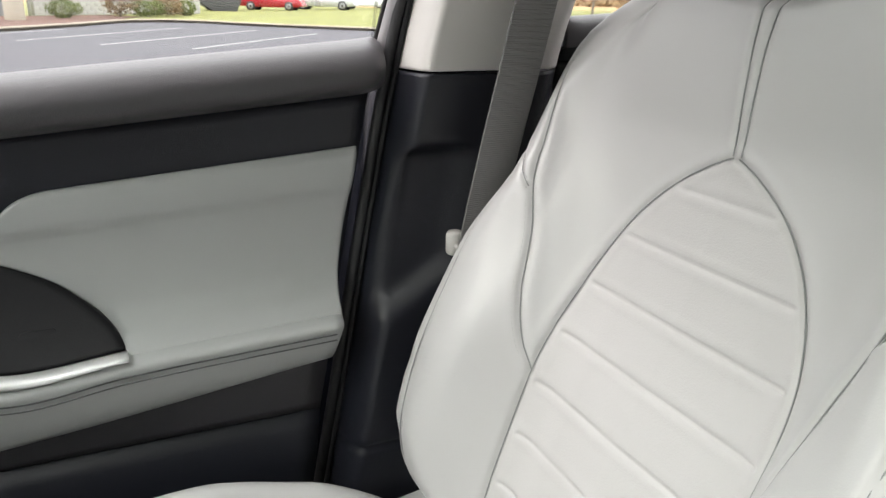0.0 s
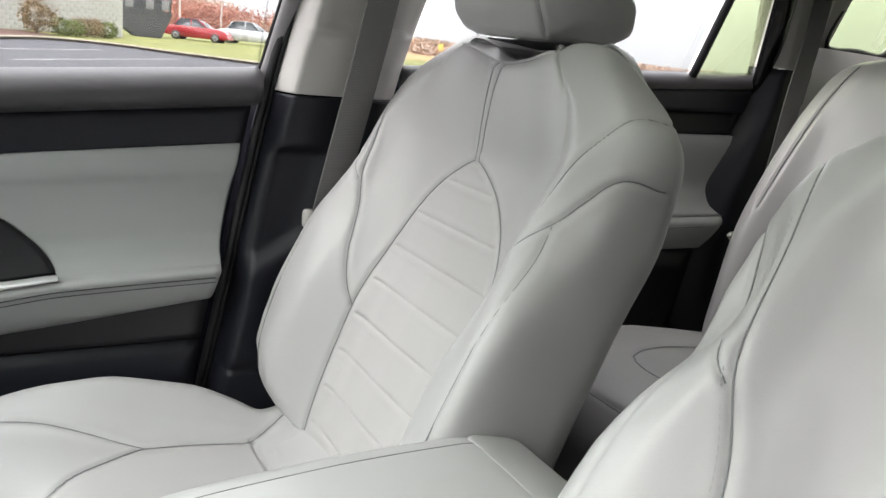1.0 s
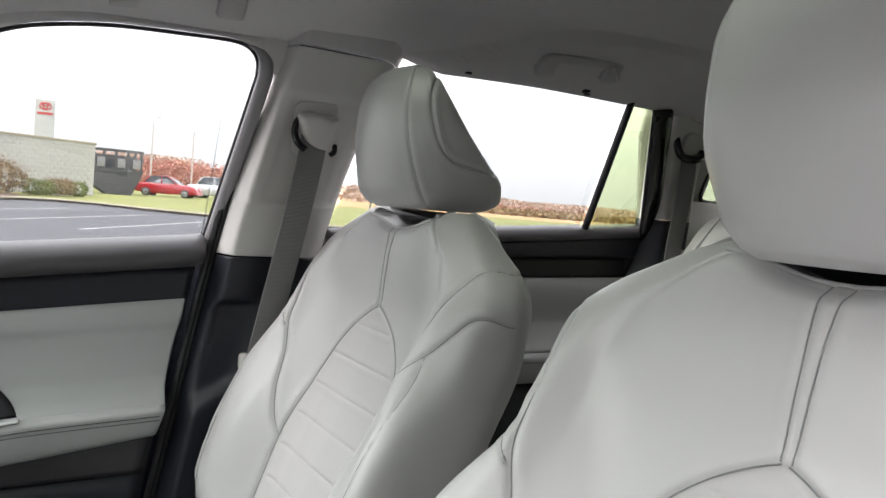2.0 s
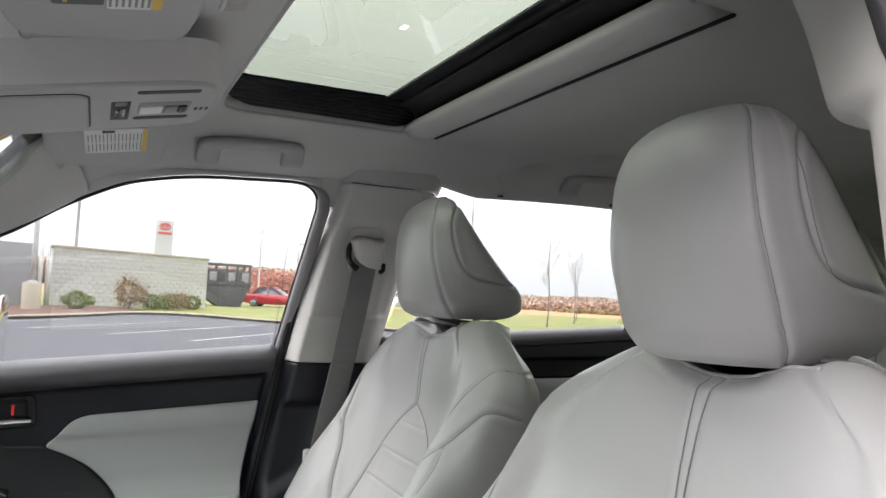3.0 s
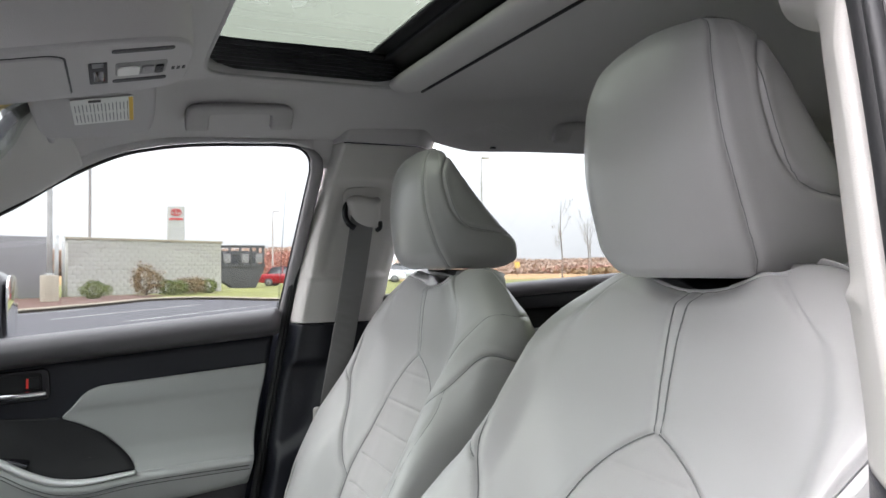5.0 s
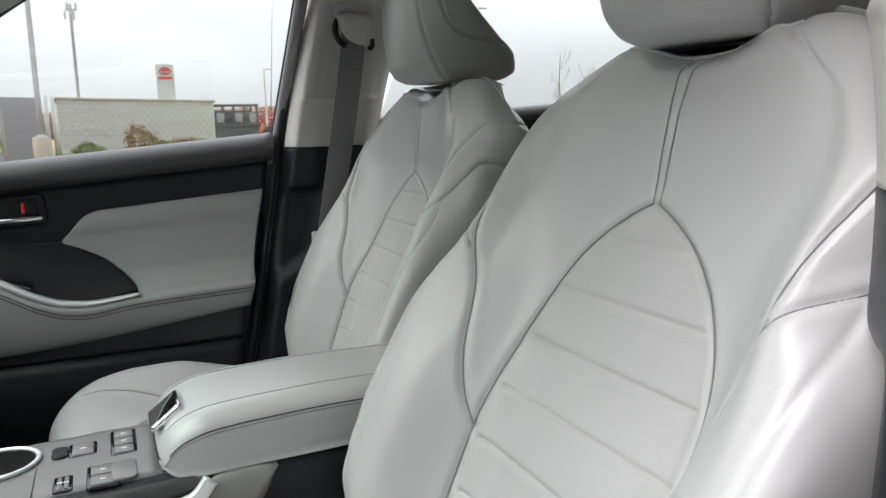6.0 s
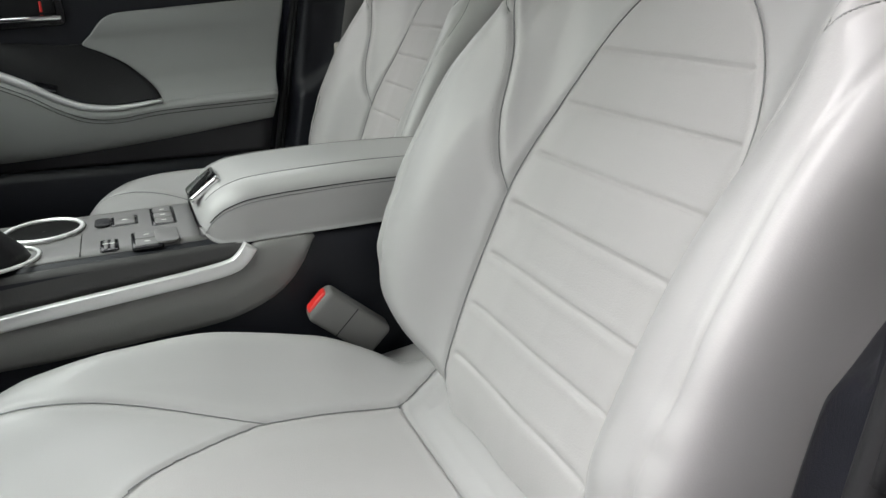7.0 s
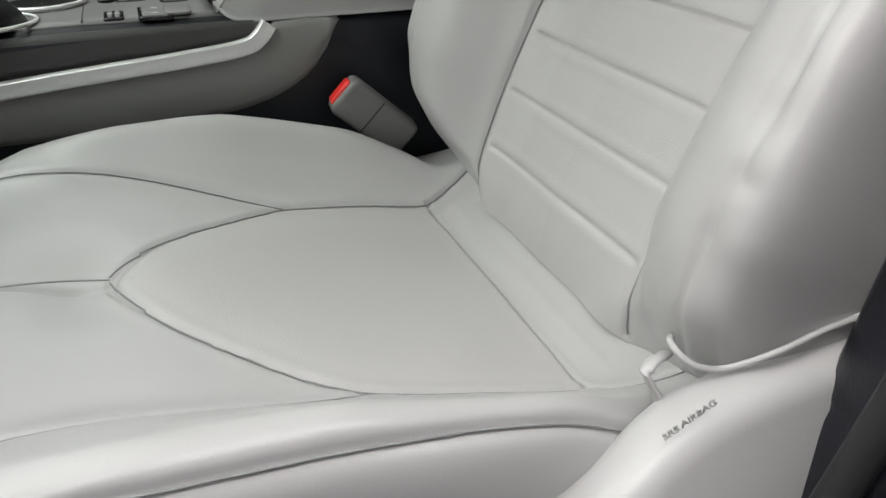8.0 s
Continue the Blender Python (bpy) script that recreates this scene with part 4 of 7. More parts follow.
slab_ob("cup_blank", round_rect(0.034, 0.034, 0.004), 0.003, 0.001, frame_matrix(Vector((-0.005, 0.7225, 0.926)) - Vector(D0), (-1, 0, 0), (0, 0.25, 1)), DARKER, door, "black blanking square")


# window outline in the sloping window plane
def win_y(z):
    return 0.77 - (np.asarray(z) - 1.2) * 0.432


top_curve = spline([(-0.64, 1.17), (-0.50, 1.228), (-0.35, 1.31), (-0.22, 1.378), (-0.137, 1.420), (-0.052, 1.474), (0.034, 1.517), (0.10, 1.535), (0.18, 1.547), (0.28, 1.553), (0.355, 1.556), (0.388, 1.550), (0.406, 1.533), (0.411, 1.508)], 6)
rear_edge = np.stack([np.linspace(0.411, 0.367, 30), np.linspace(1.508, 1.190, 30)], -1)
loop = np.concatenate([top_curve, rear_edge[1:]])
L3 = np.stack([loop[:, 0], win_y(loop[:, 1]), loop[:, 1]], -1)
WN = np.array([0, 0.918, 0.397])
wf_ = L3[len(top_curve) - 14:]
ws_ = np.clip(np.linspace(0.15, 1.0 + len(wf_) / 14, len(wf_)), 0, 1)[:, None]
wf_ = wf_ + np.c_[np.full(len(wf_), 0.011), np.zeros(len(wf_)), 0.009 * np.clip((wf_[:, 2] - 1.50) / 0.05, 0, 1)] * ws_
grid_ob("window_frame", wf_[:, None] + (sweep(wf_, circle(0.0135, 10, 0.012), WN) - wf_[:, None]) * ws_[:, None] - D0, FRAME, door, "grey plastic window frame", wrap_c=True, caps=True)
tube_ob("window_channel", L3 - D0 + np.array([0.0, 0.012, 0.002]), 0.0035, RUBBER, door, "black rubber window channel", n=6, up=WN)
base_edge = np.array([(x, sill_z(x) - 0.01) for x in np.linspace(0.372, -0.64, 30)])
pane_out = np.concatenate([loop, base_edge])
pane3 = np.stack([pane_out[:, 0], win_y(pane_out[:, 1]) + 0.016, pane_out[:, 1]], -1)
n = len(pane3)
pane = mesh_ob("window_pane", np.concatenate([pane3, pane3 + np.array([0, 0.004, 0.0017])]) - D0, [list(range(n))[::-1], list(range(n, 2 * n))], GLASS, door, "clear door glass", smooth=False)
pane.visible_shadow = False
# belt moulding outside the glass
mx = np.linspace(-0.66, 0.37, 30)
tube_ob("belt_moulding", np.stack([mx, 0 * mx + 0.800, sill_z(mx) - 0.012], -1) - D0, 0.007, CHROME, door, "bright outer belt strip", n=8, up=(0, 0, 1))
dpart("door_skin", patch(FRONT_END, 0.40, lambda x: sill_z(x) - 0.004, lambda x: 0.40 + 0 * x, lambda s, x: 0.805 + 0.07 * np.sin(math.pi * np.clip(s * 0.9 + 0.08, 0, 1)), 20, 12), BODY, "dark painted outer skin", (0, 0.004, 0))

# door mirror, seen through the front of the window
mir = empty("door_mirror", (-0.42, 0.86, 1.21), "black door mirror outside the passenger window", "mirror")
M0 = np.array(mir.location)
hs = spline([(-0.09, -0.065), (0.055, -0.07), (0.088, -0.04), (0.092, 0.03), (0.07, 0.062), (0.0, 0.072), (-0.075, 0.066), (-0.1, 0.03)], 5, True)
mm = frame_matrix(Vector((0.245, 0.165, 0.017)), (0, 1, 0), (0, 0, 1))
slab_ob("mirror_housing", hs * 1.15, 0.10, 0.035, mm @ Matrix.Translation((0, 0, -0.10)), GLOSSY, mir, "", 5)
slab_ob("mirror_glass", hs * 0.98, 0.004, 0.001, mm @ Matrix.Translation((0, 0, 0.001)), CHROME, mir, "mirror glass")
box_ob("mirror_foot", (0.14, 0.02, -0.03), (0.10, 0.16, 0.04), 0.012, GLOSSY, mir)


# pillars, both sides
def bx(z):
    return curve1([0.4, 0.56, 0.74, 0.92, 1.0, 1.10, 1.19, 1.29, 1.40, 1.47, 1.53, 1.60], [0.245, 0.272, 0.306, 0.338, 0.352, 0.370, 0.385, 0.400, 0.418, 0.430, 0.441, 0.455])(z)


def rx(z):
    return curve1([0.4, 0.74, 1.0, 1.19, 1.314, 1.45, 1.593, 1.62], [0.50, 0.55, 0.585, 0.602, 0.620, 0.652, 0.692, 0.70])(z)


def pil_y(z):
    return curve1([0.4, 0.9, 1.10, 1.19, 1.30, 1.45, 1.55, 1.60, 1.64], [0.700, 0.702, 0.700, 0.692, 0.666, 0.627, 0.594, 0.572, 0.55])(z)


def b_pillar(side):
    fix = (lambda V: V) if side > 0 else mirrored
    nm = "passenger's side" if side > 0 else "driver's side"
    e = empty("b_pillar", (0.5, 0.74 if side > 0 else 2 * MID - 0.74, FLOOR_Z), f"door pillar with pale upper and dark lower trim on the {nm}", "pillar", "", "structure")
    o = np.array(e.location)

    def sheet(z0, z1, nz, recess=None):
        zz = np.linspace(z0, z1, nz)[:, None]
        k = np.linspace(0, 1, 48)[None]
        x = lerp(bx(zz), rx(zz), k)
        inward = 1 if side > 0 else np.clip((k - 0.02) / 0.16, 0, 1)
        y = pil_y(zz) + 0.058 * np.clip((0.085 - k) / 0.085, 0, 1) ** 1.8 * (1 if side > 0 else np.interp(zz, [0.85, 1.1], [1, 0])) - 0.010 * inward / (1 + np.exp((1.486 - zz) / 0.003)) + 0.070 * np.clip((k - 0.72) / 0.28, 0, 1) ** 1.8
        if side < 0:
            y = y + np.interp(zz, [0.85, 1.1], [0, 1]) * (0.028 - 0.074 * np.sin(np.clip(k / 0.45, 0, 1) * math.pi / 2))
            y = y - 0.016 - inward * (0.014 / (1 + np.exp((1.486 - zz) / 0.003)) + 0.014 * np.clip((zz - 1.486) / 0.12, 0, 1)) + (1 - inward) * 0.012 * np.clip((zz - 1.44) / 0.05, 0, 1)
        z = zz + 0 * k
        if recess is not None:
            y = y + recess(x, z, k)
        return np.stack([x, y, z], -1)

    def belt_recess(x, z, k):
        a = 1 / (1 + np.exp((np.abs(k - 0.52) - 0.33) / 0.02))
        b = 1 / (1 + np.exp((np.abs(z - 1.385) - 0.093) / 0.004))
        lip = np.exp(-((z - 1.288) / 0.006) ** 2) * (k < 0.9) * (k > 0.06)
        return 0.010 * a * b - 0.004 * lip

    def low_recess(x, z, k):
        kc = k + 0.15 * (1.1 - z)
        a = 1 / (1 + np.exp((0.06 - kc) / 0.012)) / (1 + np.exp((kc - 0.40) / 0.05))
        b = 1 / (1 + np.exp((z - 1.102) / 0.004)) / (1 + np.exp((0.915 + 0.14 * np.clip(k - 0.06, 0, 1) - z) / 0.006))
        return 0.024 * a * b - 0.004 * np.exp(-((z - 0.735) / 0.004) ** 2) * 0 + 0.006 * np.exp(-((z - 0.737) / 0.0035) ** 2)
    joint = 1.562 if side > 0 else 1.600
    up = sheet(1.190, joint, 110, belt_recess)
    lo = sheet(0.40, 1.187, 170, low_recess)
    sgn = (0, 0.012 * side, 0)
    shell_ob("upper_trim", fix(up) - o, PILLAR, e, "pale grey plastic upper trim", sgn, flip=side > 0)
    shell_ob("lower_trim", fix(lo) - o, DARK, e, "dark plastic lower trim", sgn, flip=side > 0)
    cap = sheet(joint + 0.0035, 1.625, 14)
    shell_ob("pillar_cap", fix(cap) - o, LINER_TRIM, e, "grey pillar head", sgn, flip=side > 0)
    zz = np.linspace(0.38, 1.515 if side > 0 else 1.60, 70)
    sealp = np.stack([bx(zz) - (0.009 if side > 0 else np.interp(zz, [0.9, 1.15], [0.012, 0.005])), pil_y(zz) + (0.060 if side > 0 else np.interp(zz, [0.4, 0.68, 0.85, 1.2, 1.47, 1.51, 1.6], [0.028, 0.034, 0.046, 0.040, 0.040, 0.031, 0.024])), zz], -1)
    path = sealp
    tube_ob("door_seal", fix(path) - o, 0.0070 if side > 0 else 0.0105, RUBBER, e, "black rubber door seal", n=10, up=(0, 1, 0.3))
    inner = path.copy()
    inner[:, 0] += np.where(np.arange(len(path)) < len(sealp), 0.0075, 0.0)
    inner[:, 2] += np.where(np.arange(len(path)) < len(sealp), 0.0, 0.010)
    inner = inner[:len(sealp)]
    inner[:, 1] -= 0.008
    tube_ob("seal_lip", fix(inner) - o, 0.0035, DARKER, e, n=6, up=(0, 1, 0.3))
    if side < 0:
        outer = sealp + np.stack([np.full(len(zz), -0.028), np.full(len(zz), 0.022), 0 * zz], -1)
        tube_ob("outer_seal", fix(outer[zz > 0.9]) - o, 0.005, RUBBER, e, "thin outer rubber seal", n=8, up=(0, 1, 0.3))
    # painted body behind the trim, greyed on the driver's side to paint in skylight
    zz2 = np.linspace(0.30, 1.60, 40)[:, None]
    k = np.linspace(0, 1, 6)[None]
    Vb = np.stack([lerp(bx(zz2) - 0.030 if side < 0 else bx(zz2) + 0.01, rx(zz2), k), pil_y(zz2) + (0.072 if side > 0 else np.interp(zz2, [0.85, 1.2, 1.47, 1.52, 1.6], [0.072, 0.056, 0.056, 0.056, 0.056])) + 0.02 * k, zz2 + 0 * k], -1)
    shell_ob("body_post", fix(Vb) - o, BODY if side > 0 else FRAME, e, "painted body post", (0, 0.03 * side, 0), flip=side > 0)
    return e


b_pillar(1)
b_pillar(-1)


# front belt of the passenger seat: cover, loop, webbing and lower guide
belt = empty("seat_belt", (0.5, 0.68, 1.0), "dark grey front seat belt hanging from a pale anchor cover", "seat belt", "seat belts")
B0 = np.array(belt.location)


def ribbon(a_pts, width_dir, w, t, steps=10):
    p = spline(a_pts, steps)
    d = np.asarray(width_dir, float)
    d = d / np.linalg.norm(d)
    tan = np.gradient(p, axis=0)
    tan /= np.linalg.norm(tan, axis=1)[:, None]
    nn = np.cross(tan, d)
    nn /= np.linalg.norm(nn, axis=1)[:, None]
    pr = np.array([(-w / 2, -t / 2), (-w / 2 + t, -t * 0.7), (w / 2 - t, -t * 0.7), (w / 2, -t / 2), (w / 2, t / 2), (w / 2 - t, t * 0.7), (-w / 2 + t, t * 0.7), (-w / 2, t / 2)])
    return p[:, None] + d[None, None] * pr[None, :, 0:1] + nn[:, None] * pr[None, :, 1:2]


web = ribbon([(0.517, 0.634, 1.430), (0.514, 0.624, 1.398), (0.501, 0.632, 1.30), (0.487, 0.648, 1.195), (0.472, 0.664, 1.09), (0.459, 0.674, 1.00), (0.455, 0.678, 0.93), (0.452, 0.680, 0.80)], (0.97, 0.10, -0.15), 0.052, 0.0016)
grid_ob("webbing", web - B0, WEB, belt, "dark grey woven webbing", wrap_c=True, caps=True)
slab_ob("anchor_plate", round_rect(0.082, 0.100, 0.014), 0.006, 0.0025, frame_matrix(Vector((0.521, 0.642, 1.432)) - Vector(B0), (1, 0, 0.12), (0, -0.33, 0.94)) @ Matrix.Translation((0, 0, -0.002)), PILLAR, belt, "pale height slider plate")
cov = spline([(-0.034, 0.030), (-0.035, 0.012), (-0.028, -0.014), (-0.012, -0.034), (0.008, -0.042), (0.027, -0.040), (0.032, -0.020), (0.035, 0.010), (0.036, 0.026), (0.020, 0.026), (-0.010, 0.034)], 5, True)
dome_ob("anchor_cover", cov, 0.030, frame_matrix(Vector((0.521, 0.640, 1.430)) - Vector(B0), (1, 0, 0.12), (0, -0.33, 0.94)) @ Matrix.Translation((0, 0, -0.002)), PILLAR, belt, "pale anchor cover")
for lp_, r_ in ((((0.490, 0.634, 1.448), (0.481, 0.630, 1.434), (0.479, 0.626, 1.416), (0.485, 0.621, 1.400), (0.497, 0.617, 1.390)), 0.0062), (((0.556, 0.625, 1.404), (0.553, 0.619, 1.392), (0.545, 0.616, 1.386)), 0.005)):
    tube_ob("belt_loop", spline(lp_, 6) - B0, r_, GLOSSY, belt, "black belt loop", n=10, up=(0.2, 1, 0.1))
rl = np.array([(0.528, 0.65, 1.474), (0.550, 0.652, 1.476), (0.560, 0.655, 1.466), (0.562, 0.660, 1.43)])
tube_ob("height_adjuster", spline(rl, 6) - B0, 0.0022, PILLAR, belt, n=6)
gd = spline([(0.436, 0.698, 0.998), (0.433, 0.690, 0.998), (0.435, 0.680, 0.992), (0.450, 0.674, 0.980), (0.474, 0.668, 0.974)], 6)
tube_ob("lower_guide", gd - B0, 0.0045, PILLAR, belt, "pale plastic belt guide", n=10, up=(0, 1, 0.2))
box_ob("guide_block", tuple(np.array((0.4345, 0.688, 0.996)) - B0), (0.020, 0.018, 0.030), 0.006, PILLAR, belt, "pale plastic belt stop")


# A pillar trims and windscreen
def a_pillar(side):
    fix = (lambda V: V) if side > 0 else mirrored
    e = empty("a_pillar", (-0.3, 0.62 if side > 0 else 2 * MID - 0.62, 1.4), "pale grey windscreen pillar trim", "pillar", "", "structure")
    o = np.array(e.location)
    inner_e = spline([(-0.075, 0.435, 1.566), (-0.105, 0.470, 1.546), (-0.152, 0.540, 1.510), (-0.30, 0.615, 1.405), (-0.50, 0.665, 1.260), (-0.66, 0.705, 1.150)], 8)
    outer_e = spline([(-0.020, 0.640, 1.498), (-0.060, 0.655, 1.470), (-0.137, 0.676, 1.424), (-0.32, 0.712, 1.328), (-0.50, 0.756, 1.231), (-0.64, 0.783, 1.168)], 8)
    kk = np.linspace(0, 1, 14)[None, :, None]
    body_ = inner_e[:, None] * (1 - kk) + outer_e[:, None] * kk + np.sin(math.pi * kk) ** 0.8 * np.array([0.016, -0.016, -0.004])
    shell_ob("pillar_trim", fix(body_) - o, PILLAR, e, "pale grey plastic cover", (-0.006, 0.008 * side, 0.004), flip=side < 0)
    tube_ob("windscreen_border", fix(inner_e + np.array([-0.012, -0.004, 0.004])) - o, 0.010, DARKER, e, "black windscreen border", n=8)
    return e


a_pillar(1)
a_pillar(-1)
yy = np.linspace(-0.62, 0.666, 24)[None]
tt = np.linspace(0, 1, 16)[:, None]
bow = 0.10 * ((yy - MID) / 0.64) ** 2
W = np.stack([lerp(-0.115, -0.80, tt) + bow, yy + 0.05 * (yy - MID) * tt, lerp(1.575, 1.08, tt) - 0.02 * ((yy - MID) / 0.64) ** 2], -1)
wsx = tagged(shell_ob("windscreen", W, SCREEN, None, "clear sloping windscreen", (-0.004, 0, 0.003)), category="windscreen", kind="structure")
stk = slab_ob("windscreen_sticker", round_rect(0.22, 0.075, 0.006), 0.002, 0.0005, frame_matrix(Vector((-0.125, 0.270, 1.545)), (0, 1, 0.0), (0.81, 0, 0.585)), YELLOW, None, "yellow and red paper sticker on the windscreen")
tagged(stk, category="sticker")
for k in range(3):
    slab_ob("sticker_stripe", round_rect(0.026, 0.06, 0.004), 0.0012, 0.0003, frame_matrix(Vector((-0.1235, 0.21 + 0.06 * k, 1.5435)), (0, 1, 0), (0.81, 0.3, 0.585)), SIGN_RED, stk, "red bar")


# inner mirror, hanging from the windscreen
rv = empty("rear_view_mirror", (-0.145, 0.022, 1.462), "black inner rear view mirror hanging from the windscreen", "mirror")
rvm = frame_matrix(Vector((0, 0, 0)), (0.25, 1, 0), (0, 0, 1))
slab_ob("mirror_case", spline([(-0.118, -0.022), (-0.105, -0.034), (0.0, -0.036), (0.105, -0.034), (0.118, -0.020), (0.120, 0.018), (0.108, 0.031), (0.0, 0.034), (-0.108, 0.031), (-0.120, 0.018)], 5, True), 0.042, 0.016, rvm @ Matrix.Translation((0, 0, -0.042)), DARKER, rv, "", 5)
slab_ob("mirror_face", spline([(-0.098, -0.018), (-0.088, -0.026), (0.088, -0.026), (0.098, -0.016), (0.098, 0.016), (0.088, 0.024), (-0.088, 0.024), (-0.098, 0.016)], 5, True), 0.003, 0.001, rvm @ Matrix.Translation((0, 0, -0.001)), CHROME, rv, "mirror glass")
tube_ob("mirror_stem", np.array([(-0.03, 0, 0.01), (-0.065, 0, 0.030), (-0.085, 0, 0.055)]), 0.010, DARKER, rv, n=8)

# ---- headliner and sunroof ----
SX0, SX1, SY0, SY1 = 0.165, 0.545, -0.335, 0.425


# crease where the liner is scooped round the rear grab handle
scoop = curve1([0.5, 0.70, 0.80, 0.90, 1.0, 1.1, 1.3, 1.7], [0.60, 0.565, 0.520, 0.470, 0.430, 0.405, 0.395, 0.40])


def liner_z(x, y):
    d = np.abs(y - MID)
    front = curve1([-0.16, -0.08, 0.02, 0.12, 0.2, 0.5, 0.66, 0.9, 1.3, 1.8, 2.5], [1.548, 1.572, 1.598, 1.625, 1.639, 1.642, 1.640, 1.668, 1.676, 1.66, 1.60])(x)
    drop = curve1([0, 0.38, 0.44, 0.50, 0.55, 0.59, 0.62], [0, 0.002, 0.012, 0.030, 0.046, 0.062, 0.078])(d)
    edge = curve1([-0.16, -0.06, 0.03, 0.15, 0.4, 0.6, 1.1, 2.5], [1.452, 1.492, 1.535, 1.560, 1.570, 1.582, 1.600, 1.575])(x)
    side = np.clip((d - 0.415) / 0.185, 0, 1)
    side = side * side * (3 - 2 * side)
    return lerp(front, edge, side) - 0.024 * (1 - np.exp(-np.clip(d - scoop(x), 0, 1) / 0.008)) * np.clip((x - 0.66) / 0.1, 0, 1) * np.clip((1.7 - x) / 0.2, 0, 1)


n = 420
a = np.linspace(0, 2 * math.pi, n, endpoint=False)
cs, sn = np.cos(a), np.sin(a)
e = 0.22
hole = np.stack([(SX0 + SX1) / 2 + (SX1 - SX0) / 2 * np.sign(cs) * np.abs(cs) ** e, (SY0 + SY1) / 2 + (SY1 - SY0) / 2 * np.sign(sn) * np.abs(sn) ** e], -1)
q = np.maximum(np.abs(cs), np.abs(sn))
outer = np.stack([np.where(cs > 0, (SX0 + SX1) / 2 + (2.45 - (SX0 + SX1) / 2) * cs / q, (SX0 + SX1) / 2 + ((SX0 + SX1) / 2 + 0.13) * cs / q), MID + 0.597 * sn / q], -1)
rows = []
for t in np.concatenate([[0], np.linspace(0.004, 1, 130) ** 1.25]):
    xy = lerp(hole, outer, t)
    rows.append(np.c_[xy, liner_z(xy[:, 0], xy[:, 1])])
rows = np.array(rows)
# rolled lip up into the opening
lip = [np.c_[lerp(hole, np.array([(SX0 + SX1) / 2, (SY0 + SY1) / 2]), f) , rows[0][:, 2] + dz] for f, dz in ((-0.012, 0.030), (0.004, 0.018), (0.010, 0.006))]
allr = np.concatenate([np.array(lip), rows])
tagged(grid_ob("headliner", allr, LINER, None, "grey woven headliner round a large sunroof", wrap_c=True), category="ceiling", kind="structure")


def roof_rail(name, line, label):
    """Fabric strip from the headliner's edge down to the top of a window."""
    x_, z_ = line[:, 0], line[:, 1]
    a_ = np.stack([x_, np.full(len(x_), MID + 0.594), liner_z(x_, np.full(len(x_), MID + 0.594)) + 0.002], -1)
    c_ = np.stack([x_, win_y(z_) - 0.002, z_ + 0.004], -1)
    d_ = np.stack([x_, win_y(z_) + 0.014, z_ + 0.006], -1)
    m_ = (a_ + c_) / 2 + np.array([0, -0.004, -0.002])
    for s_, f_ in ((1, lambda V: V), (-1, mirrored)):
        keep = slice(0, None if s_ > 0 or x_[-1] > 1 else -9)
        tagged(grid_ob(name, f_(np.array([a_, m_, c_, d_])[:, keep]), LINER, None, label, flip=s_ < 0), category="ceiling", kind="structure")


roof_rail("roof_rail_front", np.concatenate([top_curve[10:], [(0.43, 1.512), (0.475, 1.508)]]), "grey fabric edge of the headliner over the front door")
roof_rail("roof_rail_rear", spline([(0.40, 1.566), (0.55, 1.582), (0.70, 1.586), (1.0, 1.592), (1.25, 1.594), (1.42, 1.590), (1.46, 1.576), (1.52, 1.56), (1.62, 1.56), (2.4, 1.55)], 5), "grey fabric edge of the headliner over the rear door")

roofv = rows.copy()
roofv[..., 2] += 0.055
tagged(grid_ob("roof_panel", np.array([lerp(roofv[0], roofv[-1], t) for t in np.linspace(0.0, 1, 12)]) + np.array([0, 0, 0.012]), BODY, None, "dark painted roof panel", wrap_c=True), category="roof", kind="structure")

sr = empty("sunroof", (0.37, MID, 1.65), "closed sunroof of green tinted glass in a black frame", "sunroof")
S0 = np.array(sr.location)
g = hole + (hole - hole.mean(0)) * 0.05
gl = np.array([np.c_[lerp(g.mean(0)[None], g, t), np.full(n, 1.698)] for t in (0.02, 0.4, 0.8, 1.0)])
rg = grid_ob("roof_glass", gl - S0, ROOF_GLASS, sr, "green tinted glass", wrap_c=True)
wall = np.array([np.c_[hole * (1 + f) - hole.mean(0) * f, np.full(n, z)] for f, z in ((0.016, 1.655), (0.02, 1.672), (0.03, 1.694))])
grid_ob("frame_wall", wall - S0, SUNBLACK, sr, "black frame wall", wrap_c=True)
# black rails: far side, near side and rear, each with ridges
for y0, sgn in ((SY1 - 0.004, -1), (SY0 + 0.004, 1)):
    rp = []
    for k in range(7):
        rp += [(0.000 + sgn * 0.0085 * k, 0.012 + 0.0046 * k), (sgn * (0.0085 * k + 0.004), 0.017 + 0.0046 * k)]
    pr = np.array(rp)
    xs2 = np.linspace(SX0 + 0.004, SX1 - 0.03, 12)
    Vr = np.stack([np.broadcast_to(xs2[None], (len(pr), 12)), y0 + np.broadcast_to(pr[:, :1], (len(pr), 12)), 1.640 + np.broadcast_to(pr[:, 1:], (len(pr), 12))], -1)
    rail = shell_ob("ribbed_rail", Vr - S0, SUNBLACK, sr, "black ribbed slide rail", (0, 0, 0.004))
    rail.data.polygons.foreach_set("use_smooth", [False] * len(rail.data.polygons))
ys2 = np.linspace(SY0 + 0.01, SY1 - 0.01, 20)
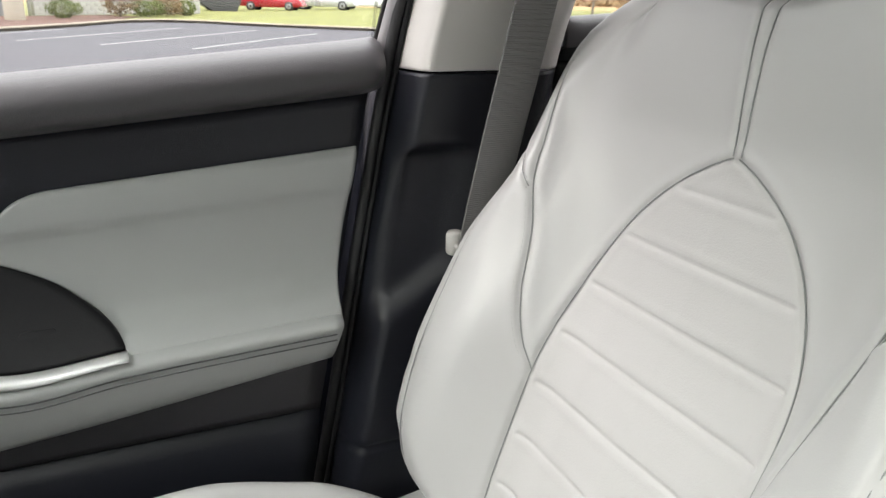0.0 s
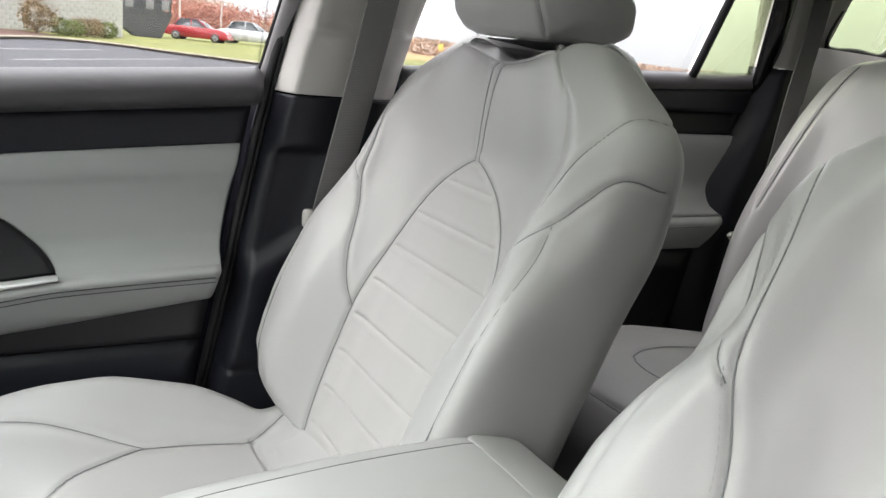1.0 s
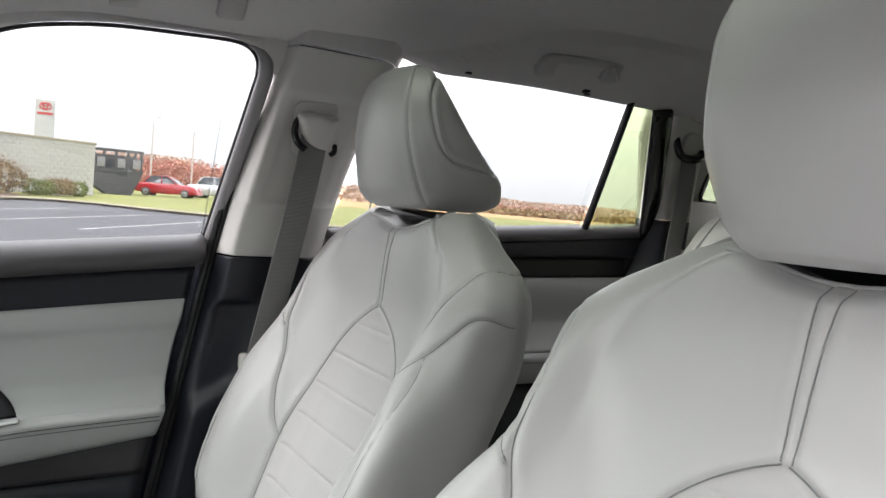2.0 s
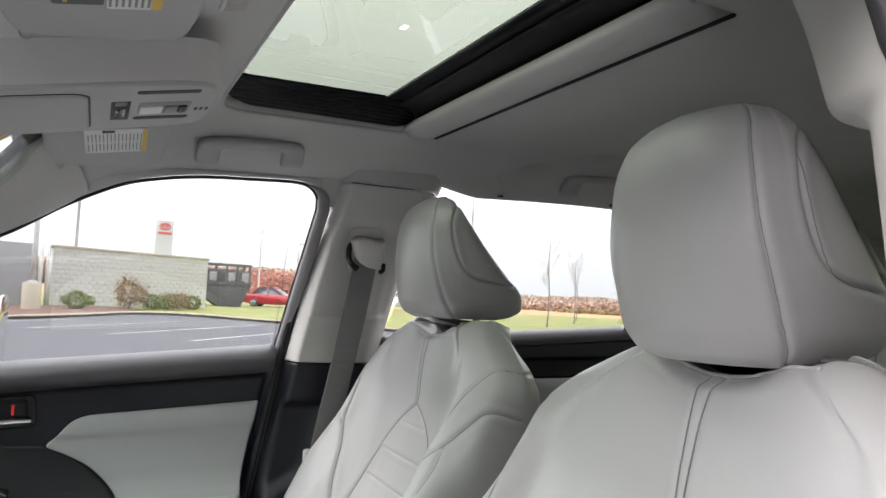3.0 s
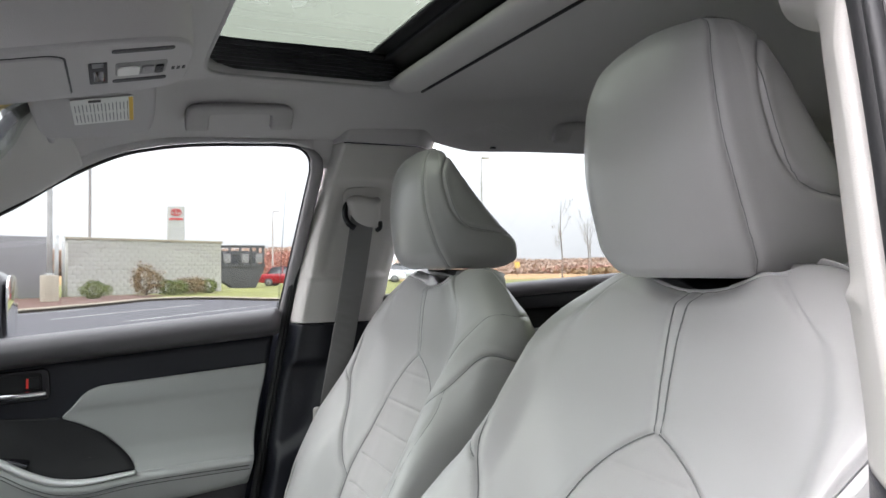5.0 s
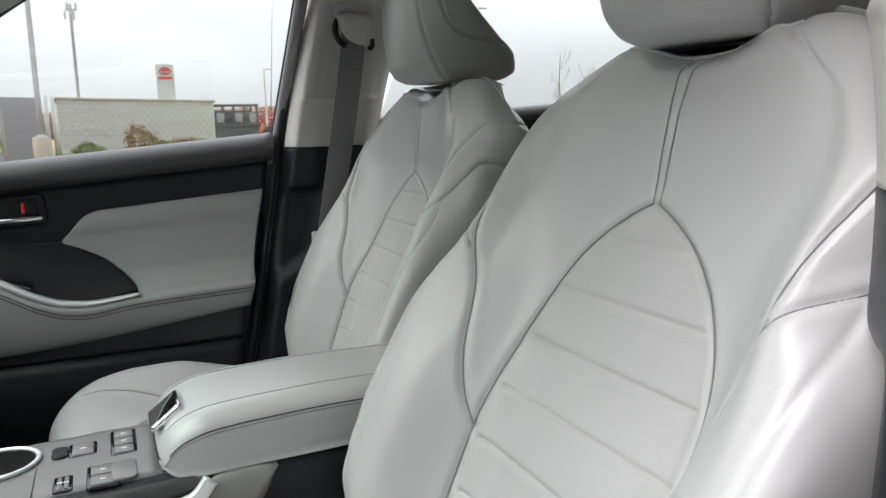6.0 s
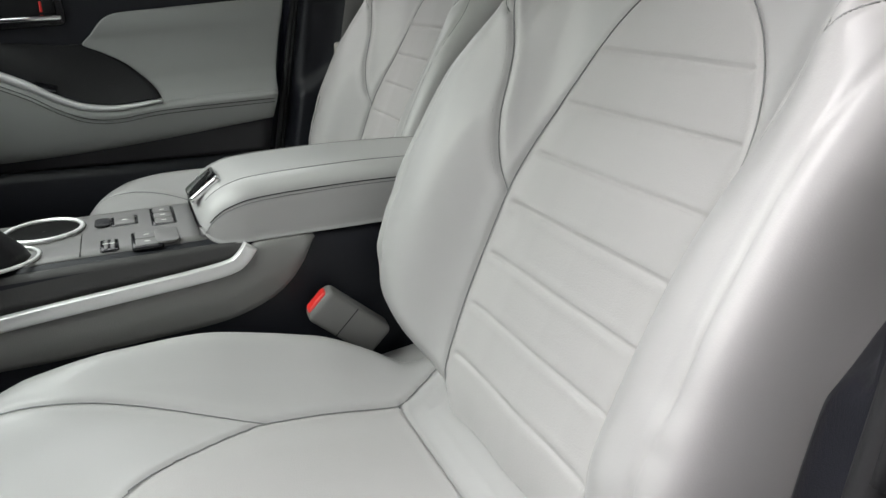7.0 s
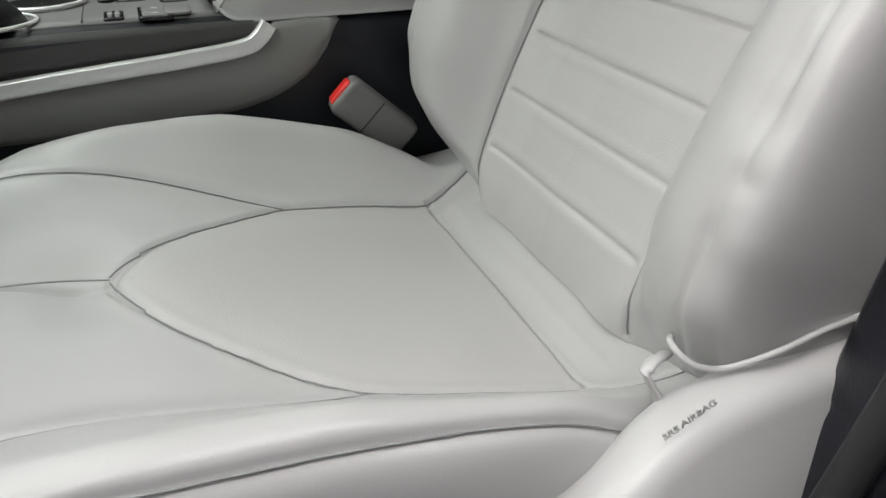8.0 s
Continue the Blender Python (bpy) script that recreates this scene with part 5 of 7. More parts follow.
for k, (x0, x1, z0, z1) in enumerate(((SX1 - 0.066, SX1 - 0.020, 1.680, 1.664), (SX1 - 0.084, SX1 - 0.058, 1.694, 1.684))):
    Vr = np.stack([np.broadcast_to(np.linspace(x0, x1, 6)[:, None], (6, 20)), np.broadcast_to(ys2[None], (6, 20)), np.broadcast_to(np.linspace(z0, z1, 6)[:, None] + 0.004 * np.sin(np.linspace(0, math.pi, 6))[:, None], (6, 20))], -1)
    shell_ob("rear_frame", Vr - S0, SUNBLACK, sr, "black rear frame", (0, 0, 0.006))
cas = spline([(-0.040, 0.006), (-0.030, 0.022), (-0.005, 0.027), (0.020, 0.016), (0.024, 0.003), (0.008, -0.006), (-0.022, -0.006)], 4, True)
cy = np.stack([0 * ys2 + SX1 - 0.002, ys2, 0 * ys2 + 1.640], -1)
grid_ob("shade_cassette", sweep(cy, cas, (0, 0, 1)) - S0, LINER, sr, "grey fabric roller shade", wrap_c=True, caps=True)
tube_ob("shade_gap", np.stack([0 * ys2 + SX1 + 0.0245, ys2, 0 * ys2 + 1.640], -1) - S0, 0.003, DARKER, sr, "dark gap", n=6)
tube_ob("opening_rim", np.c_[hole, rows[0][:, 2] + 0.001] - S0, 0.0035, LINER_TRIM, sr, "grey rim bead", n=6, closed=True)


# overhead things
def visor(at, w, d, turn, name_label, labels):
    v = empty("sun_visor", at, name_label, "sun visor", "sun visors")
    m = pose(0, 0, 0, *turn)
    o = spline([(-d / 2, -w / 2 + 0.03), (-d / 2 + 0.02, -w / 2), (d / 2 - 0.03, -w / 2), (d / 2, -w / 2 + 0.03), (d / 2, w / 2 - 0.035), (d / 2 - 0.03, w / 2), (-d / 2 + 0.03, w / 2 - 0.012), (-d / 2, w / 2 - 0.05)], 5, True)
    slab_ob("visor_board", o, 0.016, 0.0075, m @ Matrix.Translation((0, 0, -0.008)), LINER_TRIM, v, "grey fabric board", 4)
    tube_ob("visor_pivot", np.array([tuple((m @ Vector((-d / 2 + 0.012, s * w / 2, 0.004)))[:]) for s in np.linspace(-0.9, 1.12, 8)]), 0.006, LINER_TRIM, v, n=8, up=(1, 0, 0.3))
    for kind, cx, cy, lw, lh in labels:
        base_m = m @ pose(cx, cy, -0.0105, 180, 0, 0)
        tag = slab_ob("label", round_rect(lh, lw, 0.003, 3), 0.0012, 0.0004, base_m, PAPER if kind != "dark" else LABEL_DARK, v, "printed paper label")
        up = base_m @ Matrix.Translation((0, 0, 0.0013))
        bar = lambda x, y, sx, sy, mt: slab_ob("label_print", round_rect(sx, sy, min(sx, sy) * 0.2, 2), 0.0004, 0.0001, up @ Matrix.Translation((x, y, 0)), mt, tag)
        if kind == "dark":
            bar(0, lw * 0.40, lh * 0.96, lw * 0.18, PAPER)
            for ang in range(20):
                t1 = ang / 20 * 2 * math.pi
                bar(lh * 0.05 + lh * 0.24 * math.cos(t1), lw * 0.40 + 0.0062 * math.sin(t1), 0.0030, 0.0022, SIGN_RED)
            for c in range(2):
                bar(lh * (-0.12 + 0.3 * c), lw * 0.40, lh * 0.16, 0.004, STEEL)
            for c in range(6):
                x = lh * (-0.40 + 0.16 * c)
                for y0, L in (((0.10, 0.30), (-0.22, 0.26)), ((0.02, 0.46), (-0.36, 0.16)), ((-0.05, 0.60), (0.24, 0.0)), ((0.08, 0.2), (-0.2, 0.26)), ((-0.02, 0.36), (-0.34, 0.0)), ((0.0, 0.44), (-0.3, 0.0)))[c]:
                    if L:
                        bar(x, lw * y0, lh * 0.085, lw * L, YELLOW)
        elif kind == "warn":
            bar(lh * 0.40, 0, lh * 0.19, lw * 0.97, YELLOW)
            for y0, L in ((0.38, 0.1), (0.14, 0.26), (-0.22, 0.3)):
                bar(lh * 0.40, lw * y0, lh * 0.05, lw * L, INK)
            bar(-lh * 0.42, lw * 0.38, lh * 0.12, lw * 0.2, INK)
            bar(-lh * 0.02, lw * 0.38, lh * 0.5, lw * 0.05, LABEL_DARK)
            bar(lh * 0.06, lw * 0.33, lh * 0.34, lw * 0.03, STEEL)
            bar(-lh * 0.06, -lw * 0.05, lh * 0.3, lw * 0.05, LABEL_DARK)
            bar(lh * 0.12, -lw * 0.09, lh * 0.12, lw * 0.1, STEEL)
            for c in range(7):
                x = lh * (-0.44 + 0.115 * c)
                bar(x, lw * 0.14, lh * 0.05, lw * 0.22, STEEL)
                bar(x, -lw * 0.30, lh * 0.05, lw * 0.28, STEEL)
        else:
            bar(lh * 0.46, 0, lh * 0.07, lw * 0.97, YELLOW)
            bar(-lh * 0.12, lw * 0.42, lh * 0.2, lw * 0.09, INK)
            for c in range(15):
                x = lh * (-0.44 + 0.06 * c)
                for y0, L in ((0.16, 0.34), (-0.24, 0.36)):
                    bar(x, lw * y0, lh * 0.016, lw * L * (0.8 + 0.2 * ((c * 7) % 3) / 2), STEEL)
    return v


visor((-0.006, -0.285, 1.566), 0.30, 0.150, (0, -10, 0), "grey driver's sun visor with yellow and white printed labels", [("dark", -0.020, -0.016, 0.108, 0.037), ("warn", 0.021, -0.010, 0.113, 0.041)])
visor((0.006, 0.362, 1.563), 0.27, 0.172, (-11, -10, 0), "grey passenger sun visor with a white printed label", [("text", 0.010, 0.006, 0.098, 0.088)])

oc = empty("overhead_console", (-0.02, MID, 1.56), "grey overhead console with lamp switches and a drop-down case", "overhead console")
O0 = np.array(oc.location)
om = pose(-0.03, MID, 1.556, 0, -11, 0)
Am = Matrix.Translation(-Vector(O0)) @ om
o1 = spline([(0.139, -0.06), (0.141, 0.010), (0.139, 0.075), (0.122, 0.104), (0.08, 0.118), (-0.02, 0.124), (-0.16, 0.122), (-0.20, 0.10), (-0.20, -0.08), (-0.16, -0.102), (-0.02, -0.108), (0.08, -0.110), (0.124, -0.098)], 5, True)
slab_ob("console_housing", o1, 0.010, 0.003, Am @ Matrix.Translation((0, 0, -0.034)), LINER_TRIM, oc, "grey plastic housing", 4)
oc_c = np.array([-0.03, 0.01])
sk = np.array([np.c_[oc_c + (o1 - oc_c) * np.array([fx_, fy_]), np.full(len(o1), z_)] for fx_, fy_, z_ in ((0.995, 0.99, -0.030), (1.005, 1.01, -0.027), (1.015, 1.03, -0.020), (1.02, 1.08, -0.004), (1.03, 1.16, 0.010))])
AmN = np.array(Am)
grid_ob("console_skirt", sk @ AmN[:3, :3].T + AmN[:3, 3], LINER, oc, "grey fabric shroud", wrap_c=True)
flat = lambda name, w_, d_, x_, y_, r_, mt, lb="", h_=0.003, z_=-0.0345, e_=0.001: slab_ob(name, round_rect(w_, d_, r_), h_, e_, Am @ Matrix.Translation((x_, y_, z_)), mt, oc, lb)
flat("case_gap", 0.196, 0.196, -0.088, 0.010, 0.022, DARKER, "dark gap round the case", 0.003, -0.0347)
flat("glasses_case", 0.192, 0.192, -0.0885, 0.010, 0.021, LINER_TRIM, "smooth grey drop-down case", 0.008, -0.0374, 0.0025)
flat("roof_switch_surround", 0.020, 0.100, 0.040, 0.008, 0.003, DARKER, "dark switch surround")
flat("roof_switch", 0.015, 0.056, 0.040, 0.020, 0.003, GLOSSY, "black rocker switch", 0.010, -0.0350, 0.004)
flat("roof_switch", 0.014, 0.022, 0.040, -0.030, 0.003, STEEL, "grey rocker switch", 0.006)
flat("lamp_recess", 0.064, 0.016, 0.086, -0.082, 0.005, DARKER, "dark slot")
flat("lamp_recess", 0.062, 0.018, 0.086, 0.052, 0.005, DARKER, "dark slot")
flat("switch_recess", 0.056, 0.060, 0.086, -0.004, 0.006, CONSOLE, "grey switch recess")
flat("map_lamp", 0.024, 0.036, 0.072, 0.002, 0.003, PAPER, "white lamp lens", 0.005, -0.0365)
flat("lamp_switch", 0.013, 0.034, 0.093, 0.002, 0.003, FRAME, "grey lamp switch", 0.005, -0.0365)
flat("lamp_switch", 0.009, 0.034, 0.106, 0.002, 0.003, DARKER, "black lamp switch", 0.005, -0.0365)
for k in range(3):
    flat("microphone_slot", 0.0035, 0.014, 0.122 + 0.006 * k, 0.010, 0.0012, DARKER, "", 0.0016, -0.0345, 0.0004)

def grab_handle(p0, p1, label, hook=False):
    """A folded handle: a bar along the roof's edge with a short leg down at each end."""
    a0, a1 = np.array(p0, float), np.array(p1, float)
    h = empty("grab_handle", tuple((a0 + a1) / 2), label, "grab handle", "grab handles")
    o = np.array(h.location)
    ax = (a1 - a0) / np.linalg.norm(a1 - a0)
    dn = np.array([0, 0.60, -0.80])
    out_ = np.cross(ax, dn)
    L = np.linalg.norm(a1 - a0)
    outer_ = [(0.000, 0.046), (-0.0005, 0.034), (-0.0005, 0.020), (0.002, 0.008), (0.010, 0.001), (0.026, -0.002), (0.050, -0.003)]
    inner_ = [(0.040, 0.046), (0.040, 0.036), (0.040, 0.026), (0.0405, 0.019), (0.043, 0.0165), (0.048, 0.0155), (0.060, 0.0150)]
    both = [np.array(P + [(L / 2, P[-1][1] - 0.0005)] + [(L - x, y) for x, y in P[::-1]]) for P in (outer_, inner_)]
    rows_ = []
    for k, d in ((0.0, 0.016), (0.0, 0.003), (0.10, 0.0), (0.90, 0.0), (1.0, 0.003), (1.0, 0.016)):
        q = lerp(both[0], both[1], k)
        rows_.append(a0 + q[:, :1] * ax + q[:, 1:] * dn + out_ * d)
    grid_ob("handle_bar", np.array(rows_).transpose(1, 0, 2) - o, LINER_TRIM, h, "", wrap_c=True, caps=True)
    for x in (0.020, L - 0.020):
        box_ob("mount", tuple(a0 + ax * x + dn * 0.036 + out_ * 0.024 - o), (0.032, 0.020, 0.030), 0.004, LINER_TRIM, h, "", (-40, 0, 0))
    if hook:
        c = a1 - ax * 0.034 + dn * 0.014
        tube_ob("coat_hook", spline([c, c + np.array([0, -0.012, -0.006]), c + np.array([0.004, -0.016, -0.018]), c + np.array([0.012, -0.010, -0.020])], 5) - o, 0.005, LINER_TRIM, h, "grey coat hook", n=8)
    return h


grab_handle((0.153, 0.502, 1.594), (0.346, 0.502, 1.609), "grey folding grab handle over the front door")
grab_handle((0.930, 0.498, 1.616), (1.140, 0.498, 1.632), "grey folding grab handle over the rear door", True)
lampv = empty("roof_vent", (0.111, -0.124, 1.613), "small ribbed grey microphone cover in the headliner", "roof vent")
vx, vy = (float(liner_z(0.111 + a, -0.124 + b) - liner_z(0.111 - a, -0.124 - b)) / 0.02 for a, b in ((0.01, 0.0), (0.0, 0.01)))
lampv.location.z = float(liner_z(0.111, -0.124))
m = frame_matrix(Vector((0, 0, 0.002)), (1, 0, vx), (0, -1, -vy))
slab_ob("vent_plate", round_rect(0.030, 0.040, 0.007), 0.005, 0.002, m, LINER, lampv)
for k in range(6):
    slab_ob("vent_rib", round_rect(0.022, 0.0020, 0.0008, 2), 0.0022, 0.0005, m @ Matrix.Translation((0, -0.0125 + 0.005 * k, 0.0036)), LINER_TRIM, lampv)


# ---- centre console ----
con = empty("centre_console", (0.1, 0.04, FLOOR_Z), "grey centre console with silver trim between the front seats", "console")
C0 = np.array(con.location)
CY = 0.040
HW = 0.098
body_top = curve1([-0.75, -0.3, 0.0, 0.12, 0.25, 0.45], [0.80, 0.838, 0.850, 0.852, 0.850, 0.845])
xs3 = np.linspace(-0.62, 0.45, 60)


def section(x):
    t = float(body_top(x))
    return [(-HW - 0.006, FLOOR_Z), (-HW - 0.004, 0.60), (-HW, t - 0.045), (-HW + 0.003, t - 0.012), (-HW + 0.012, t), (0, t + 0.002), (HW - 0.012, t), (HW - 0.003, t - 0.012), (HW, t - 0.045), (HW + 0.004, 0.60), (HW + 0.006, FLOOR_Z)]


V = np.array([[(x, CY + y, z) for y, z in section(x)] for x in xs3])
grid_ob("console_body", V - C0, DARK, con, "dark console body", caps=False)
# grey side panels with a curved rear edge
low = curve1([-0.62, -0.128, 0.012, 0.073, 0.118, 0.150, 0.172, 0.189], [0.735, 0.741, 0.750, 0.756, 0.769, 0.788, 0.814, 0.849])
px = np.linspace(-0.62, 0.188, 60)
for s in (-1, 1):
    tz = np.minimum(0.848, np.interp(px, [-0.62, -0.12, 0.09, 0.12, 0.19], [0.735 + 0.04, 0.800, 0.824, 0.846, 0.850]))
    lz = np.minimum(low(px), tz - 0.001)
    V = np.stack([np.broadcast_to(px[None], (10, 60)), CY + s * (HW + 0.006 + 0.004 * np.sin(np.linspace(0, math.pi, 10)))[:, None] + 0 * px[None], lerp(tz[None], lz[None], np.linspace(0, 1, 10)[:, None])], -1)
    shell_ob("side_panel", V - C0, CONSOLE, con, "grey side panel", (0, -s * 0.012, 0), flip=s > 0)
    tz2 = spline([(-0.62, 0.738), (-0.3, 0.776), (-0.12, 0.799), (0.03, 0.815), (0.085, 0.823), (0.102, 0.832), (0.113, 0.846)], 8)
    P3 = np.stack([tz2[:, 0], 0 * tz2[:, 0] + CY + s * (HW + 0.009), tz2[:, 1]], -1)
    pr = spline([(-0.004, -0.0078), (0.004, -0.0078), (0.0055, -0.006), (0.0062, 0.0), (0.0055, 0.006), (0.004, 0.0078), (-0.004, 0.0078)], 3, True)
    grid_ob("silver_trim", sweep(P3, pr, (0, 0, 1)) - C0, SILVER, con, "satin silver trim strip", wrap_c=True, caps=True)
    bz_ = np.stack([tz2[:, 1] + 0.006, body_top(tz2[:, 0]) - 0.004])
    ok_ = bz_[1] > bz_[0] + 0.002
    Vb = np.array([[(x, CY + s * (HW + 0.0015 - 0.006 * t), lerp(a_, b_, t)) for x, a_, b_ in zip(tz2[ok_, 0], bz_[0][ok_], bz_[1][ok_])] for t in (0.0, 0.35, 0.7, 1.0)])
    shell_ob("side_band", Vb - C0, BAND, con, "dark grey band over the silver strip", (0, -s * 0.008, 0), flip=s < 0)
# top plate
plate = np.array([[(x, CY + k * (HW - 0.016), float(body_top(x)) + 0.0045 - 0.002 * abs(k) ** 8) for k in np.linspace(-1, 1, 14)] for x in np.linspace(-0.6, 0.075, 30)])
shell_ob("top_plate", plate - C0, CONSOLE_TOP, con, "grey metallic switch plate", (0, 0, -0.006))


def on_top(x, y):
    return Vector((x, y, float(body_top(x)) + 0.0045)) - Vector(C0)


def key_block(x, y, w, d, rows_, cols, gap=0.0012, tilt=0):
    b = slab_ob("switch_bank", round_rect(d + 0.006, w + 0.006, 0.004), 0.004, 0.0012, Matrix.Translation(on_top(x, y)) @ Matrix.Translation((0, 0, -0.0034)), GLOSSY, con, "black switch surround")
    for i in range(rows_):
        for j in range(cols):
            kx, ky = (i + 0.5) / rows_ * d - d / 2, (j + 0.5) / cols * w - w / 2
            m = Matrix.Translation(on_top(x, y)) @ Matrix.Translation((kx, ky, -0.0012))
            slab_ob("switch_key", round_rect(d / rows_ - gap * 2, w / cols - gap * 2, 0.002, 3), 0.003, 0.001, m, CONSOLE_TOP, b)
            slab_ob("key_mark", round_rect(0.006, 0.0022, 0.0006, 2), 0.0004, 0.0001, m @ Matrix.Translation((0, 0, 0.0029)), PAPER, b)
    return b


key_block(0.027, 0.068, 0.072, 0.024, 1, 3)
key_block(0.004, -0.020, 0.052, 0.028, 1, 2)
slab_ob("switch_tray", round_rect(0.026, 0.052, 0.008), 0.003, 0.001, Matrix.Translation(on_top(0.026, -0.020)), CONSOLE_TOP, con)
key_block(-0.018, 0.068, 0.036, 0.026, 1, 1)
slab_ob("socket_lid", round_rect(0.018, 0.034, 0.008), 0.003, 0.001, Matrix.Translation(on_top(-0.043, 0.066)), DARKER, con, "black socket lid")
key_block(-0.036, -0.022, 0.034, 0.014, 2, 1)
tube_ob("plate_joint", np.array([(-0.066, CY + y, float(body_top(-0.066)) + 0.0046) for y in np.linspace(-0.088, 0.0, 6)]) - C0, 0.0006, DARKER, con, n=4)
# cup holders: flat black discs paint in the shade of deep wells
for cxx in (-0.108, -0.205):
    ring = [(cxx + 0.043 * math.cos(q), 0.066 + 0.043 * math.sin(q), float(body_top(cxx + 0.043 * math.cos(q))) + 0.007) for q in np.linspace(0, 2 * math.pi, 48, endpoint=False)]
    cup = grid_ob("cup_holder", np.array([[(cxx + r * math.cos(q), 0.066 + r * math.sin(q), float(body_top(cxx + r * math.cos(q))) + z) for q in np.linspace(0, 2 * math.pi, 32, endpoint=False)] for r, z in ((0.043, 0.0072), (0.041, 0.0064), (0.040, 0.0060), (0.001, 0.0060))]) - C0, CUP_SHADE, con, "cup holder with its depth painted as flat black", wrap_c=True)
    tube_ob("cup_rim", np.array(ring) - C0, 0.0030, SILVER, cup, "silver rim", n=8, closed=True)
# selector with boot
bt = [(0.052, 0.004), (0.046, 0.016), (0.033, 0.030), (0.021, 0.044), (0.015, 0.060)]
gx, gy = -0.165, -0.020
boot = grid_ob("gear_selector", np.array([[(gx + r * 0.95 * math.cos(q) * (1 + 0.04 * math.sin(5 * q)), gy + r * 0.8 * math.sin(q), float(body_top(gx)) + z) for q in np.linspace(0, 2 * math.pi, 36, endpoint=False)] for r, z in bt]) - C0, DARKER, con, "black leather gear boot", wrap_c=True, caps=True)
grid_ob("gear_knob", np.array([[(gx - 0.01 + r * math.cos(q), gy + r * math.sin(q), float(body_top(gx)) + z) for q in np.linspace(0, 2 * math.pi, 24, endpoint=False)] for r, z in ((0.012, 0.058), (0.017, 0.072), (0.022, 0.095), (0.020, 0.112), (0.008, 0.120))]) - C0, DARKER, boot, "dark gear knob", wrap_c=True, caps=True)
bz = np.array([(gx + 0.058 * math.cos(q), gy + 0.046 * math.sin(q), float(body_top(gx + 0.058 * math.cos(q))) + 0.006) for q in np.linspace(0, 2 * math.pi, 48, endpoint=False)])
tube_ob("gear_bezel", bz - C0, 0.0022, SILVER, con, "silver bezel", n=8, closed=True)

# armrest lid
lid = empty("console_armrest", (0.25, CY, 0.85), "padded grey leather armrest lid on the console", "armrest")
L0 = np.array(lid.location)
LX0, LX1 = 0.062, 0.455
lx = np.linspace(0, 1, 70)
top = curve1([0, 0.03, 0.08, 0.15, 0.3, 0.55, 0.8, 0.92, 0.97, 1.0], [0.868, 0.892, 0.907, 0.9155, 0.920, 0.923, 0.921, 0.912, 0.898, 0.872])
bot = curve1([0, 0.03, 0.07, 0.15, 1.0], [0.862, 0.849, 0.845, 0.846, 0.854])
hw = curve1([0, 0.02, 0.06, 0.14, 0.9, 0.97, 1.0], [0.074, 0.084, 0.090, 0.0945, 0.0945, 0.086, 0.070])
V = []
for k in lx:
    t, b, h = float(top(k)), float(bot(k)), float(hw(k))
    sec = spline([(-h * 0.30, t), (-h * 0.72, t - 0.0015), (-h * 0.92, t - 0.009), (-h, t - 0.022), (-h * 1.005, lerp(t, b, 0.55)), (-h * 0.99, b + 0.006), (-h * 0.93, b), (0, b - 0.001), (h * 0.93, b), (h * 0.99, b + 0.006), (h * 1.005, lerp(t, b, 0.55)), (h, t - 0.022), (h * 0.92, t - 0.009), (h * 0.72, t - 0.0015), (h * 0.30, t)], 4, True)
    V.append([(LX0 + (LX1 - LX0) * k, CY + y, z) for y, z in sec])
grid_ob("armrest_pad", np.array(V) - L0, LEATHER, lid, "grey leather pad", wrap_c=True, caps=True)
pad_grid = np.array(V)
pad_mid = pad_grid.mean(1, keepdims=True)
for col, r in ((3, 0.0006), (11, 0.0008), (12, 0.0006)):
    for c_ in (col, 56 - col):
        line_ = pad_grid[2:66, c_] + (pad_grid[2:66, c_] - pad_mid[2:66, 0]) * 0.004
        tube_ob("armrest_seam", line_ - L0, r, DARK_THREAD if col == 11 else SEAM_SHADE, lid, n=5, up=(0, 0.3, 1))
fm = frame_matrix(Vector((0.080, CY - 0.006, 0.899)) - Vector(L0), (0, 1, 0), (0.80, 0, 0.60))
lt = slab_ob("lid_latch", round_rect(0.060, 0.044, 0.006), 0.008, 0.003, fm @ Matrix.Translation((0, -0.004, -0.006)), CHROME, lid, "chrome latch frame")
slab_ob("latch_button", round_rect(0.050, 0.032, 0.005), 0.008, 0.002, fm @ Matrix.Translation((0, -0.004, -0.0045)), GLOSSY, lt, "gloss black push button")
slab_ob("lid_hinge", round_rect(0.07, 0.16, 0.015), 0.012, 0.005, Matrix.Translation(Vector((0.425, CY, 0.900)) - Vector(L0)) @ pose(0, 0, 0, 0, 14, 0), LEATHER, lid, "grey hinge cover")

# buckle
bk = empty("belt_buckle", (0.20, -0.093, 0.70), "grey seat belt buckle with a red release button", "belt buckle")
K0 = np.array(bk.location)
mk = frame_matrix(Vector((0.203, -0.094, 0.756)) - Vector(K0), (0.64, -0.12, 0.75), (-0.62, -0.05, 0.78))
slab_ob("buckle_body", round_rect(0.046, 0.100, 0.009), 0.026, 0.006, mk @ Matrix.Translation((0, -0.018, -0.013)), BUCKLE, bk, "", 4)
slab_ob("release_button", round_rect(0.032, 0.016, 0.004), 0.0155, 0.003, mk @ Matrix.Translation((0, 0.0270, -0.0078)), RED, bk, "red push button")
slab_ob("buckle_joint", round_rect(0.0425, 0.0012, 0.0004, 2), 0.0268, 0.0004, mk @ Matrix.Translation((0, -0.012, -0.0134)), DARKER, bk)

